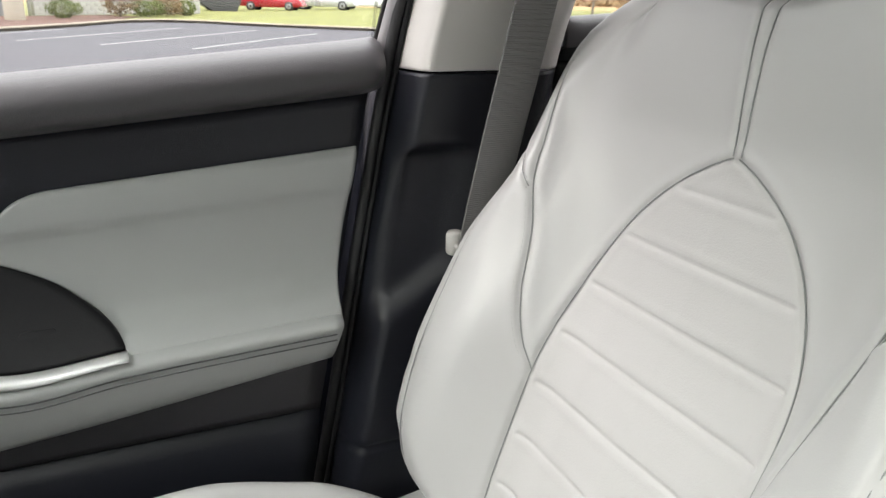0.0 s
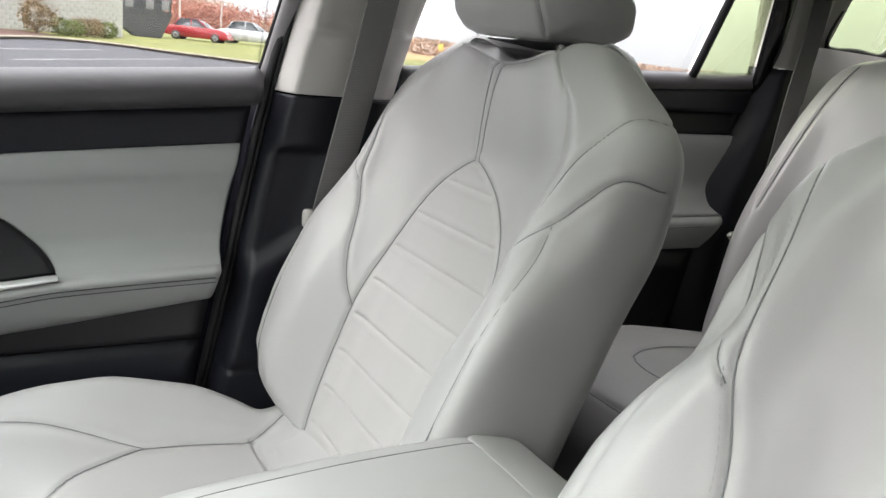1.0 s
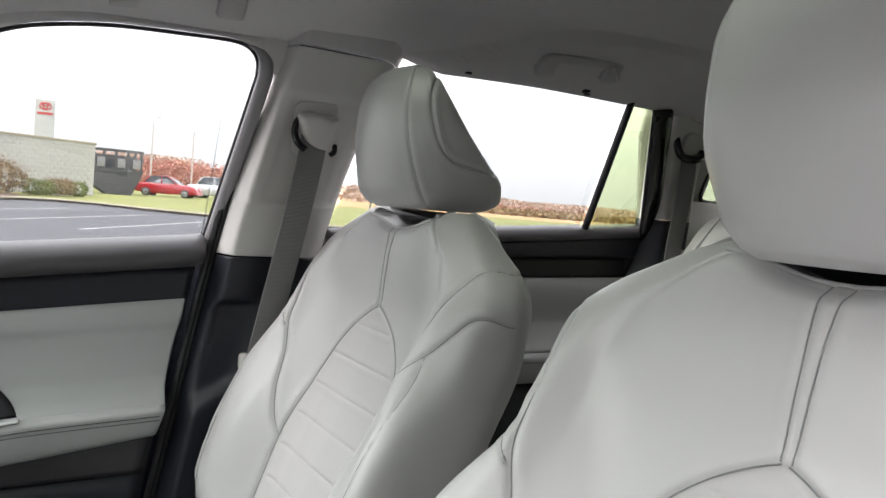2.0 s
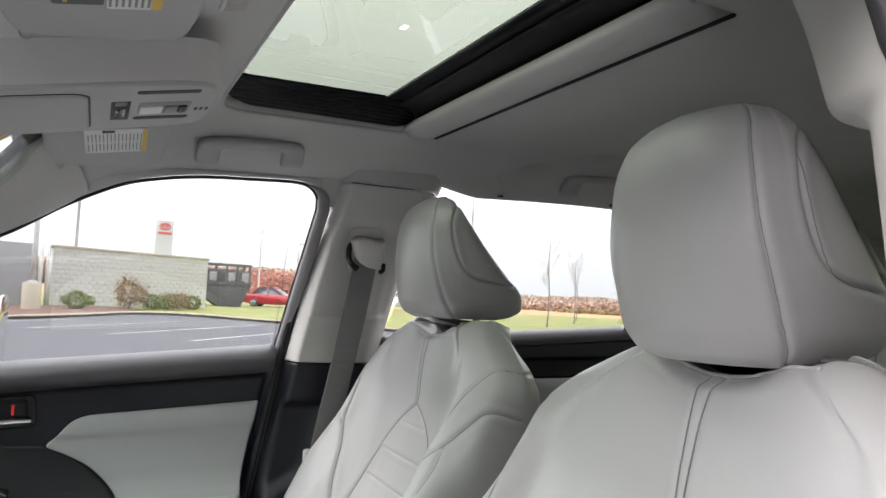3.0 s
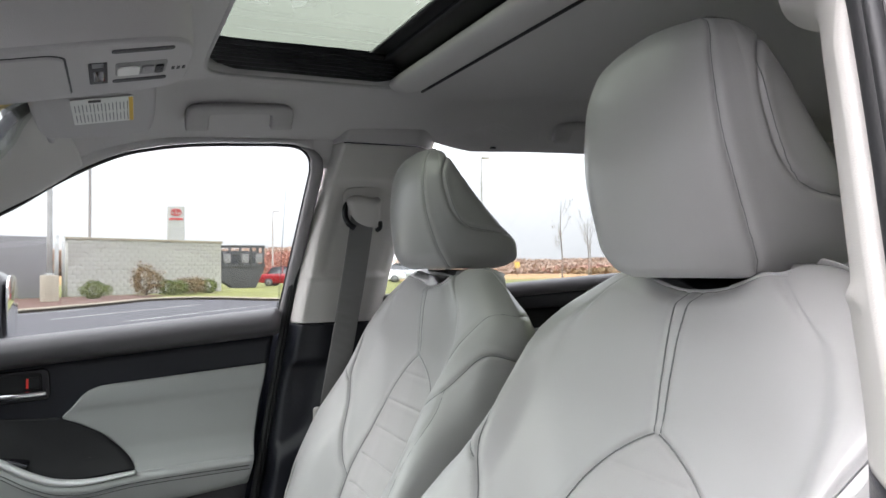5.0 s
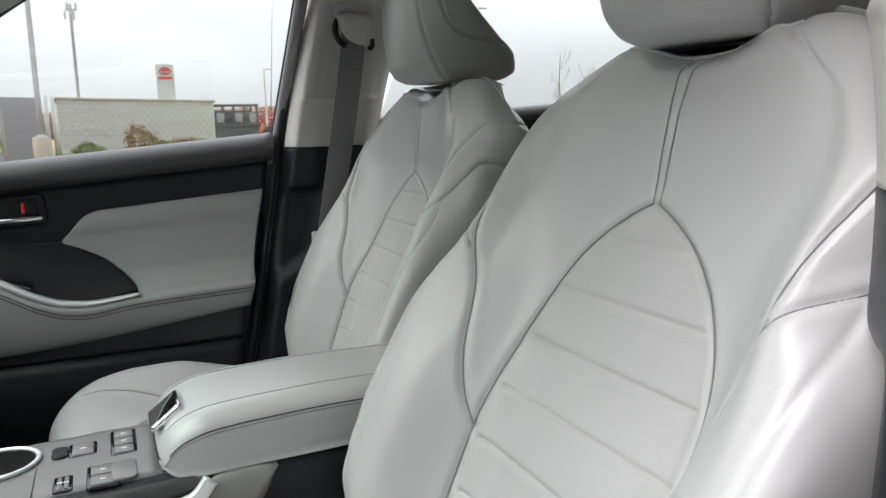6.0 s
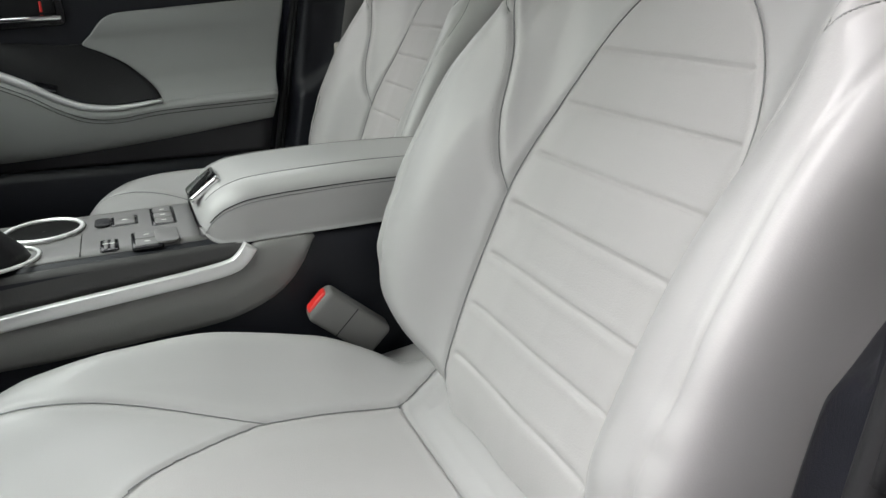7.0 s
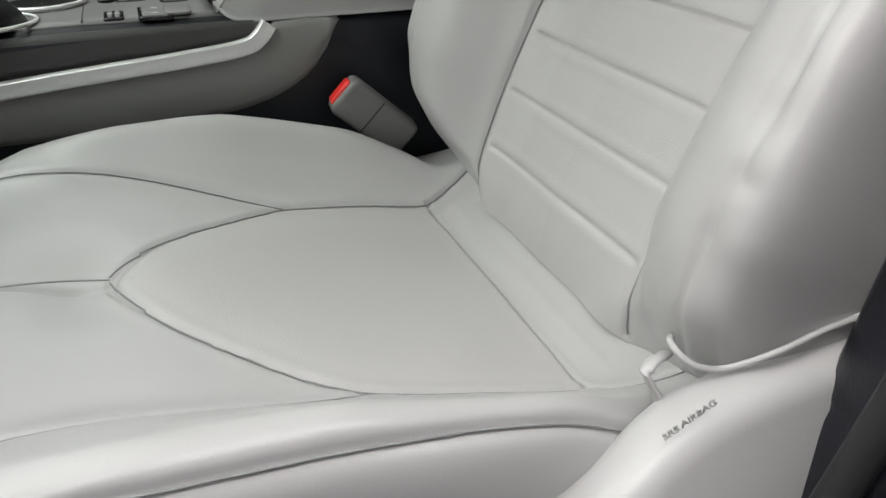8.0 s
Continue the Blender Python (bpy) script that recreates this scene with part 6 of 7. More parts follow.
# ---- floor and body ----
tagged(box_ob("floor", (0.85, MID, FLOOR_Z - 0.03), (3.3, 1.50, 0.06), 0.01, CARPET, None, "black carpeted cabin floor"), category="floor", kind="structure")
for s in (1, -1):
    o = mirrored if s < 0 else (lambda V: np.array(V))
    c = o(np.array([0.5, 0.80, 0.32]))
    tagged(box_ob("rocker_sill", tuple(c), (2.6, 0.12, 0.16), 0.02, BODY, None, "dark painted door sill"), category="door sill", kind="structure")



# ---- rear row ----
R_SILL = lambda x: 1.198 + 0.065 * x
rdoor = empty("rear_door", (1.0, 0.76, 0.7), "closed dark rear passenger door with a grey leather panel", "car door")
R0 = np.array(rdoor.location)


def rpart(name, V, material, label="", depth=(0, 0.02, 0)):
    return shell_ob(name, V - R0, material, rdoor, label, depth, flip=True)


r_end = lambda z: 1.515 - np.clip((1.16 - z) / 0.26, 0, 1) * 0.115 - np.clip((0.9 - z) / 0.5, 0, 1) * 0.10
xs = np.linspace(0.60, 1.51, 40)
rp = spline(np.array([(0.790, -0.004), (0.776, 0.006), (0.756, 0.008), (0.738, 0.002), (0.730, -0.012), (0.732, -0.026)]), 4)
V = np.stack([np.broadcast_to(xs[None], (len(rp), len(xs))), np.broadcast_to(rp[:, :1], (len(rp), len(xs))), rp[:, 1:] + R_SILL(xs)[None]], -1)
rpart("door_sill", V, SILL_SHEEN, "dark upper sill", (0, 0.012, -0.004))
rpart("door_panel", patch(0.60, r_end, lambda x: R_SILL(x) - 0.026, lambda x: 1.212 - 0.02 * (1.5 - x), lambda s, x: 0.734 + 0.012 * s, 40, 6), DARK, "dark upper panel")
rpart("door_upper_insert", patch(0.60, r_end, lambda x: 1.212 - 0.02 * (1.5 - x), lambda x: 1.163 - 0.02 * (1.5 - x), lambda s, x: 0.752 - 0.004 * s, 40, 6), DARKER, "black recessed strip")
rpart("door_pad", patch(0.60, r_end, lambda x: 1.162 - 0.02 * (1.5 - x), lambda x: 0.982 + 0 * x, lambda s, x: curve1([0, 0.1, 0.6, 0.85, 1.0], [0.742, 0.738, 0.745, 0.730, 0.705])(s), 40, 20), DOOR_TRIM_SHADED, "grey leather door pad")
rpart("door_armrest", patch(0.60, lambda z: r_end(z) - 0.01, lambda x: 0.982 + 0 * x, lambda x: 0.905 + 0 * x, lambda s, x: curve1([0, 0.15, 0.6, 1.0], [0.705, 0.694, 0.704, 0.722])(s), 40, 12), DOOR_TRIM_SHADED, "grey leather armrest")
tube_ob("armrest_seam", np.stack([np.linspace(0.62, 1.37, 30), np.full(30, 0.6945), np.full(30, 0.962)], -1) - R0, 0.0014, SEAM_SHADE, rdoor, n=5, up=(0, 1, 0.1))
rpart("door_pocket", patch(0.60, lambda z: r_end(z) - 0.01, lambda x: 0.905 + 0 * x, lambda x: 0.40 + 0 * x, lambda s, x: 0.735 - 0.004 * s, 30, 10), DARK, "black lower panel")
rwz = spline([(0.700, 1.584), (1.00, 1.590), (1.25, 1.592), (1.36, 1.590), (1.395, 1.580), (1.410, 1.56)], 6)
DIV_LOW, DIV_TOP = 1.284, 1.270
rback = np.stack([np.linspace(1.410, 1.520, 10), np.linspace(1.56, R_SILL(1.48), 10)], -1)
fr_edge = np.stack([np.linspace(0.61, 0.700, 10), np.linspace(R_SILL(0.61), 1.584, 10)], -1)
rout = np.concatenate([rwz[rwz[:, 0] < DIV_TOP], [(DIV_TOP, 1.588), (DIV_LOW, R_SILL(DIV_LOW)), (0.610, R_SILL(0.61))], fr_edge[1:-1]])
RW = np.stack([rout[:, 0], win_y(rout[:, 1]) + 0.016, rout[:, 1]], -1)
n = len(RW)
rp_ = mesh_ob("window_pane", np.concatenate([RW, RW + np.array([0, 0.004, 0.0017])]) - R0, [list(range(n))[::-1], list(range(n, 2 * n))], GLASS, rdoor, "clear door glass", smooth=False)
rp_.visible_shadow = False
LR = np.stack([np.concatenate([rwz, rback[1:]])[:, 0], win_y(np.concatenate([rwz, rback[1:]])[:, 1]), np.concatenate([rwz, rback[1:]])[:, 1]], -1)
grid_ob("window_frame", sweep(LR + np.array([0.006, 0.004, 0.008]), circle(0.007, 10, 0.010), WN) - R0, DARKER, rdoor, "black window frame", wrap_c=True, caps=True)
dv = np.stack([np.linspace(1.325, 1.262, 14), win_y(np.linspace(R_SILL(1.29), 1.59, 14)), np.linspace(R_SILL(1.3), 1.59, 14)], -1)
dv[:, 0] = np.linspace(DIV_LOW, DIV_TOP, 14)
grid_ob("window_divider", sweep(dv, circle(0.008, 8, 0.010), WN) - R0, DARKER, rdoor, "black division bar", wrap_c=True, caps=True)
zz = np.linspace(R_SILL(1.5) - 0.03, 1.58, 12)
grid_ob("window_rear_post", sweep(np.stack([1.497 - 0.125 * (zz - R_SILL(1.5)) / (1.58 - R_SILL(1.5)), win_y(zz) - 0.004, zz], -1), circle(0.031, 12, 0.012), WN) - R0, GLOSSY, rdoor, "black rear window post", wrap_c=True, caps=True)
qz = [(1.296, R_SILL(1.30)), (1.474, R_SILL(1.474)), (1.352, 1.584), (DIV_TOP + 0.006, 1.588)]
QW = np.array([(x, float(win_y(z)) + 0.010, z) for x, z in qz])
qp = mesh_ob("quarter_pane", np.concatenate([QW, QW + np.array([0, 0.003, 0.001])]) - R0, [[3, 2, 1, 0], [4, 5, 6, 7]], TINT, rdoor, "green tinted quarter glass", smooth=False)
qp.visible_shadow = False
for cx_, cz_, up_ in ((0.806, 1.577, -1), (1.115, 1.580, -1), (0.83, R_SILL(0.83) + 0.006, 1)):
    c_ = Vector((cx_, float(win_y(cz_)) - 0.012, cz_)) - Vector(R0)
    hk = slab_ob("shade_hook", round_rect(0.018, 0.008, 0.003), 0.012, 0.003, Matrix.Translation(c_) @ pose(0, 0, 0, 70, 0, 0), DARKER, rdoor, "black sunshade hook")
    box_ob("hook_tongue", tuple(c_ + Vector((0.003, -0.006, 0.004 * up_ - 0.001))), (0.012, 0.010, 0.004), 0.001, DARKER, hk)
rpart("door_skin", patch(0.62, 1.53, lambda x: R_SILL(x) - 0.004, lambda x: 0.40 + 0 * x, lambda s, x: 0.81 + 0.07 * np.sin(math.pi * np.clip(s * 0.9 + 0.08, 0, 1)), 20, 12), BODY, "dark painted outer skin", (0, 0.004, 0))


# rear pillar, cargo side and belt
cp = empty("c_pillar", (1.5, 0.70, FLOOR_Z), "rear pillar with pale upper and dark lower trim", "pillar", "", "structure")
P0 = np.array(cp.location)
cfx = lambda z: curve1([0.40, 0.74, 0.98, 1.11, 1.24, 1.30, 1.45, 1.55, 1.62], [1.31, 1.365, 1.372, 1.420, 1.478, 1.476, 1.440, 1.405, 1.395])(z)
crx = lambda z: curve1([0.40, 0.98, 1.30, 1.45, 1.62], [1.62, 1.62, 1.60, 1.585, 1.58])(z)
cyy = lambda z: curve1([0.40, 0.9, 1.2, 1.32, 1.5, 1.6], [0.70, 0.70, 0.695, 0.68, 0.645, 0.60])(z)
for nm_, z0, z1, mt, lb in (("upper_trim", 1.318, 1.60, PILLAR, "pale grey upper trim"), ("lower_trim", 0.40, 1.3176, DARK, "dark lower trim")):
    zz = np.linspace(z0, z1, 50)[:, None]
    k = np.linspace(0, 1, 24)[None]
    V = np.stack([lerp(cfx(zz), crx(zz), k), cyy(zz) + 0.06 * np.clip((0.3 - k) / 0.3, 0, 1) ** 1.6 + 0 * k, zz + 0 * k], -1)
    shell_ob(nm_, V - P0, mt, cp, lb, (0, 0.012, 0), flip=True)
zz = np.linspace(0.42, 1.235, 40)
tube_ob("door_seal", np.stack([cfx(zz) - 0.012, cyy(zz) + 0.062, zz], -1) - P0, 0.009, RUBBER, cp, "black rubber door seal", n=8, up=(0, 1, 0.3))
tagged(shell_ob("cargo_side_trim", np.stack([np.broadcast_to(np.linspace(1.56, 2.5, 20)[None], (10, 20)), np.broadcast_to(np.linspace(0.70, 0.69, 10)[:, None], (10, 20)), np.broadcast_to(np.linspace(0.36, 1.375, 10)[:, None], (10, 20))], -1), LINER_TRIM, None, "grey plastic cargo side trim", (0, 0.02, 0), flip=True), category="cargo trim", kind="structure")
tagged(shell_ob("cargo_upper_trim", np.stack([np.broadcast_to(np.linspace(1.90, 2.5, 8)[None], (6, 8)), np.broadcast_to(np.linspace(0.68, 0.61, 6)[:, None], (6, 8)), np.broadcast_to(np.linspace(1.375, 1.60, 6)[:, None], (6, 8))], -1), LINER_TRIM, None, "grey plastic cargo corner trim", (0, 0.02, 0), flip=True), category="cargo trim", kind="structure")
cw = spline([(1.655, 1.382), (1.652, 1.48), (1.668, 1.545), (1.705, 1.578), (1.80, 1.590), (1.895, 1.588), (1.900, 1.50), (1.900, 1.385), (1.78, 1.378)], 5, True)
CWp = np.stack([cw[:, 0], 0.715 - (cw[:, 1] - 1.38) * 0.30, cw[:, 1]], -1)
n = len(CWp)
cwin = mesh_ob("cargo_window", np.concatenate([CWp, CWp + np.array([0, 0.004, 0])]), [list(range(n))[::-1], list(range(n, 2 * n))], TINT, None, "green tinted cargo side window", smooth=False)
cwin.visible_shadow = False
tagged(cwin, category="window", kind="structure")
tube_ob("window_seal", CWp + np.array([0, -0.01, 0]), 0.009, DARKER, cwin, "black rubber seal", n=6, closed=True, up=(0, 1, 0.2))
# liner wall round that window
zz = np.linspace(1.375, 1.60, 6)
tagged(shell_ob("cargo_post_trim", np.stack([np.broadcast_to(np.linspace(1.57, 1.66, 6)[None], (6, 6)), np.broadcast_to((0.70 - (zz - 1.38) * 0.34)[:, None], (6, 6)), np.broadcast_to(zz[:, None], (6, 6))], -1), LINER_TRIM, None, "grey plastic trim before the cargo window", (0, 0.012, 0), flip=True), category="cargo trim", kind="structure")

rb = empty("rear_seat_belt", (1.5, 0.64, 1.2), "dark grey rear seat belt on a pale pillar", "seat belt", "seat belts")
RB0 = np.array(rb.location)
grid_ob("webbing", ribbon([(1.525, 0.648, 1.505), (1.522, 0.638, 1.470), (1.518, 0.640, 1.38), (1.510, 0.648, 1.25), (1.500, 0.650, 1.10), (1.470, 0.648, 0.95), (1.43, 0.645, 0.80)], (0.97, -0.12, -0.1), 0.050, 0.0016) - RB0, WEB, rb, "dark grey woven webbing", wrap_c=True, caps=True)
hk = np.array([(1.478, 0.650, 1.535), (1.474, 0.640, 1.510), (1.484, 0.632, 1.482), (1.515, 0.626, 1.474), (1.548, 0.628, 1.480), (1.566, 0.638, 1.496)])
tube_ob("belt_loop", spline(hk, 6) - RB0, 0.010, GLOSSY, rb, "black belt loop", n=10)
slab_ob("anchor_cover", round_rect(0.06, 0.06, 0.02), 0.02, 0.008, frame_matrix(Vector((1.522, 0.642, 1.515)) - Vector(RB0), (-1, 0, 0), (0, -0.3, 0.95)) @ Matrix.Translation((0, 0, -0.012)), PILLAR, rb)


# rear bench: seat half beside the door, and the middle and far places
def rear_seat(cy_, half, label, with_headrest=True, lid=False):
    e = empty("bench_seat", (1.15, cy_, FLOOR_Z), label, "car seat", "rear seats")
    o = np.array(e.location)
    # cushion
    line = np.array([(1.40, 0.725), (1.33, 0.732), (1.20, 0.752), (1.05, 0.772), (0.95, 0.778), (0.890, 0.768), (0.858, 0.735), (0.850, 0.67), (0.880, 0.58), (0.90, 0.48)])
    pts = spline(line, 20)
    s = np.concatenate([[0], np.cumsum(np.linalg.norm(np.diff(pts, axis=0), axis=1))])
    v = np.arange(0, s[-1], 0.005)
    mx_, mz_ = np.interp(v, s, pts[:, 0]), np.interp(v, s, pts[:, 1])
    nx_, nz_ = np.gradient(mz_, v), -np.gradient(mx_, v)

    def world(u, vv, w):
        i = np.clip(np.searchsorted(v, vv), 0, len(v) - 1)
        return np.stack([mx_[i] + nx_[i] * w, cy_ + u + 0 * w, mz_[i] + nz_[i] * w], -1)
    z = np.zeros_like(v)
    hb = 0.020 * np.interp(mx_, [0.87, 0.95, 1.1, 1.35], [0.2, 0.5, 1.0, 0.8])
    C = np.stack([np.stack(q, -1) for q in ((z, z), (z + half * 0.4, z), (z + half * 0.62, z + 0.004), (z + half * 0.82, hb), (z + half * 0.93, hb - 0.006), (z + half, z - 0.035), (z + half - 0.005, z - 0.09), (z + half * 0.5, z - 0.10), (z, z - 0.10))], 1)
    body = Padded(v, catmull_rows(C, (18, 14, 14, 10, 8, 8, 4, 3)), world, True)
    at = lambda x: float(np.interp(-x, -mx_[:int(len(mx_) * 0.62)], v[:int(len(mx_) * 0.62)]))
    hw_ = curve1([0.98, 0.99, 1.01, 1.06, 1.15, 1.30], [0.06, 0.10, 0.125, 0.15, 0.165, 0.17])
    body.seam([(float(hw_(x)), at(x)) for x in np.linspace(1.33, 0.981, 40)], 0.005, 0.006)
    body.seam([(q, at(0.981)) for q in np.linspace(0, 0.06, 6)], 0.005, 0.006)
    body.seam([(q, at(1.27)) for q in np.linspace(0, 0.17, 12)], 0.005, 0.006)
    body.seam([(half * 0.72, q) for q in np.linspace(at(0.99), v[-1] * 0.9, 20)], 0.005, 0.006)
    body.seam([(q, at(0.905) + 0.05) for q in np.linspace(0, half * 0.72, 12)], 0.005, 0.006)
    grid_ob("cushion", body.verts() - o, LEATHER, e, "grey leather rear cushion", wrap_c=True, caps=True)
    threads_ob("seam", body, e, o, 0.0012)
    # backrest
    rec = radians(20)
    foot = np.array([1.315, cy_, 0.735])
    v2 = np.arange(-0.03, 0.672, 0.005)
    a_ = curve1([-0.03, 0.1, 0.3, 0.5, 0.58, 0.63, 0.66, 0.672], [half * 0.86, half * 0.92, half, half * 0.97, half * 0.92, half * 0.84, half * 0.70, half * 0.55])(v2)
    wc_ = curve1([-0.03, 0.05, 0.2, 0.4, 0.55, 0.63, 0.66, 0.672], [0.035, 0.050, 0.055, 0.040, 0.018, 0.004, -0.012, -0.03])(v2)
    wf_ = curve1([-0.03, 0.1, 0.4, 0.6, 0.65, 0.672], [0.0, 0.01, 0.012, 0.010, 0.0, -0.02])(v2)
    z = np.zeros_like(v2)
    C = np.stack([np.stack(q, -1) for q in ((z, wf_), (a_ * 0.45, wf_), (a_ * 0.62, wf_ + 0.004), (a_ * 0.80, wc_), (a_ * 0.93, wc_ - 0.012), (a_, wc_ - 0.05), (a_ * 0.97, z - 0.085), (a_ * 0.5, z - 0.10), (z, z - 0.10))], 1)

    def bw(u, vv, w):
        return np.stack([foot[0] + vv * math.sin(rec) - w * math.cos(rec), foot[1] + u, foot[2] + vv * math.cos(rec) + w * math.sin(rec)], -1)
    bb = Padded(v2, catmull_rows(C, (18, 16, 14, 10, 8, 8, 4, 3)), bw, True)
    ins = curve1([-0.03, 0.2, 0.38, 0.44, 0.47, 0.49], [0.15, 0.155, 0.135, 0.10, 0.05, 0.01])
    bb.seam([(float(ins(q)), q) for q in np.linspace(0.0, 0.489, 50)], 0.005, 0.006)
    for k in range(7):
        q = 0.05 + 0.06 * k
        bb.seam([(x, q) for x in np.linspace(0, float(ins(q)) - 0.01, 8)], 0.004, 0.006, thread=False)
    bb.seam([(0.008, q) for q in np.linspace(0.49, 0.63, 12)], 0.004, 0.006)
    bb.seam(smooth_line([(half * 0.80, 0.30), (half * 0.77, 0.42), (half * 0.72, 0.55), (half * 0.62, 0.64)]), 0.005, 0.006)
    grid_ob("backrest", bb.verts() - o, LEATHER, e, "grey leather rear backrest", wrap_c=True, caps=True)
    threads_ob("seam", bb, e, o, 0.0012)
    if with_headrest:
        headrest(e, (1.478, cy_, 1.372), o, 0.118, True)
    box_ob("bench_base", (0.0, 0, 0.10), (0.42, half * 1.7, 0.20), 0.02, DARKER, e, "black bench base")
    return e


rear_seat(0.368, 0.262, "rear bench seat in light grey leather beside the door")
rear_seat(-0.19, 0.285, "wider rear bench seat in light grey leather", True)
tg = spline([(1.405, 0.655, 0.955), (1.42, 0.650, 0.938), (1.45, 0.645, 0.915), (1.47, 0.640, 0.88)], 6)
rl = empty("belt_tongue", (1.44, 0.645, 0.93), "pale plastic belt tongue holder by the rear seat", "belt tongue")
tube_ob("tongue_holder", tg - np.array(rl.location), 0.008, PILLAR, rl, n=8)
box_ob("tongue_plate", (0.015, -0.005, -0.025), (0.022, 0.004, 0.03), 0.002, CHROME, rl, "steel tongue")

# closing walls of the cabin
tagged(shell_ob("tailgate_trim", np.stack([np.broadcast_to(np.linspace(2.50, 2.44, 10)[:, None], (10, 12)), np.broadcast_to(np.linspace(-0.66, 0.70, 12)[None], (10, 12)), np.broadcast_to(np.linspace(0.34, 1.12, 10)[:, None], (10, 12))], -1), DARK, None, "dark tailgate trim closing the cabin", (0.03, 0, 0)), category="tailgate", kind="structure")
tagged(shell_ob("dashboard", np.stack([np.broadcast_to(np.array([-0.40, -0.34, -0.33, -0.42, -0.86])[:, None], (5, 10)), np.broadcast_to(np.linspace(-0.66, 0.70, 10)[None], (5, 10)), np.broadcast_to(np.array([0.36, 0.78, 0.98, 1.06, 1.09])[:, None], (5, 10))], -1), DARK, None, "dark dashboard closing the cabin", (-0.03, 0, -0.01)), category="dashboard", kind="structure")
tgw = tagged(shell_ob("tailgate_window", np.stack([np.broadcast_to(np.linspace(2.44, 2.34, 6)[:, None], (6, 8)), np.broadcast_to(np.linspace(-0.62, 0.66, 8)[None], (6, 8)), np.broadcast_to(np.linspace(1.12, 1.60, 6)[:, None], (6, 8))], -1), TINT, None, "green tinted tailgate window", (0.004, 0, 0)), category="window", kind="structure")
tgw.visible_shadow = False
# driver's side behind its pillar
tagged(shell_ob("rear_side_trim", mirrored(np.stack([np.broadcast_to(np.linspace(0.60, 2.5, 20)[None], (10, 20)), np.broadcast_to(np.linspace(0.74, 0.76, 10)[:, None], (10, 20)), np.broadcast_to(np.linspace(0.36, 1.25, 10)[:, None], (10, 20))], -1)), DARK, None, "dark rear door panel on the driver's side", (0, -0.02, 0)), category="door panel", kind="structure")
W = np.stack([np.broadcast_to(np.linspace(0.70, 2.45, 10)[None], (6, 10)), np.broadcast_to(np.linspace(0.765, 0.61, 6)[:, None], (6, 10)), np.broadcast_to(np.linspace(1.25, 1.60, 6)[:, None], (6, 10))], -1)
dw = tagged(shell_ob("rear_side_window", mirrored(W), TINT, None, "green tinted rear window on the driver's side", (0, -0.004, 0)), category="window", kind="structure")
dw.visible_shadow = False

# open driver's door, swung forward
od = empty("driver_door", (-0.66, -0.74, 0.7), "open dark driver's door swung forward", "car door")
od.rotation_euler = (0, 0, radians(-66))
for nm_, y_, mt in (("door_panel", 0.0, DARK), ("door_skin", -0.09, BODY)):
    shell_ob(nm_, np.stack([np.broadcast_to(np.linspace(0.0, 1.02, 12)[None], (8, 12)), np.broadcast_to(y_ - 0.02 * np.sin(np.linspace(0, math.pi, 8))[:, None], (8, 12)), np.broadcast_to(np.linspace(-0.32, 0.48, 8)[:, None], (8, 12))], -1), mt, od, "", (0, -0.02, 0))
tube_ob("window_frame", np.array([(0.02, -0.04, 0.48), (0.35, -0.0, 0.68), (0.70, 0.04, 0.80), (0.98, 0.05, 0.82), (1.02, 0.02, 0.66), (1.02, -0.04, 0.48)]), 0.016, DARKER, od, "black window frame", n=8)

# Unseen wall, added only to cut the light from the driver's side.
tagged(box_ob("unseen_light_blocker", (4.2, -2.7, 2.2), (12.0, 0.3, 4.4), 0.02, GATE_DARK, None, "unseen plain dark wall added beside the car to block light"), category="wall", kind="structure")

# ---- outside ----
def sheet_ob(name, outline, z, material, label, category):
    n_ = len(outline)
    return tagged(mesh_ob(name, [(x, y, z) for x, y in outline], [list(range(n_))], material, None, label, smooth=False), category=category, kind="structure")


sheet_ob("ground", [(-1500, -1500), (1500, -1500), (1500, 1500), (-1500, 1500)], 0.0, ASPHALT, "dark asphalt parking ground", "ground")
kerb_line = spline([(-30.0, 2.0), (-12.0, 16.0), (-5.0, 23.0), (-2.3, 26.0), (-0.1, 29.8), (1.2, 32.6), (2.6, 33.6), (4.4, 32.8), (6.4, 29.8), (12.0, 24.0), (22.0, 16.0), (40.0, 4.0)], 8)
kerb_p = np.array([(-0.09, -0.02), (-0.09, 0.10), (-0.06, 0.135), (0.0, 0.14), (0.09, 0.14), (0.10, 0.09)])
tagged(grid_ob("kerb", sweep(np.c_[kerb_line, np.zeros(len(kerb_line))], kerb_p[::-1], (0, 0, 1)), CONCRETE, None, "pale concrete kerb round the parking ground", caps=False), category="kerb", kind="structure")


lawn = np.concatenate([kerb_line, [(60.0, 60.0), (46.0, 66.0), (30.0, 62.0), (10.0, 70.0), (-30.0, 60.0), (-40.0, 20.0)]])
sheet_ob("lawn", lawn, 0.125, GRASS, "mown yellow-green lawn behind the kerb", "lawn")
sheet_ob("field", [(-400, 64), (10, 66), (30, 58), (46, 60), (60, 52), (120, 20), (900, -100), (900, 900), (-900, 900), (-900, 64)], 0.10, FIELD, "dry brown field behind the lawn", "field")
mulch = np.concatenate([kerb_line[16:40] + np.array([0.05, 0.15]), [(2.4, 36.0), (1.0, 38.0), (-3.0, 35.5), (-9.0, 30.0), (-12.0, 24.0)]])
sheet_ob("mulch_bed", mulch, 0.137, MULCH, "red-brown mulch bed before the wall", "flower bed")
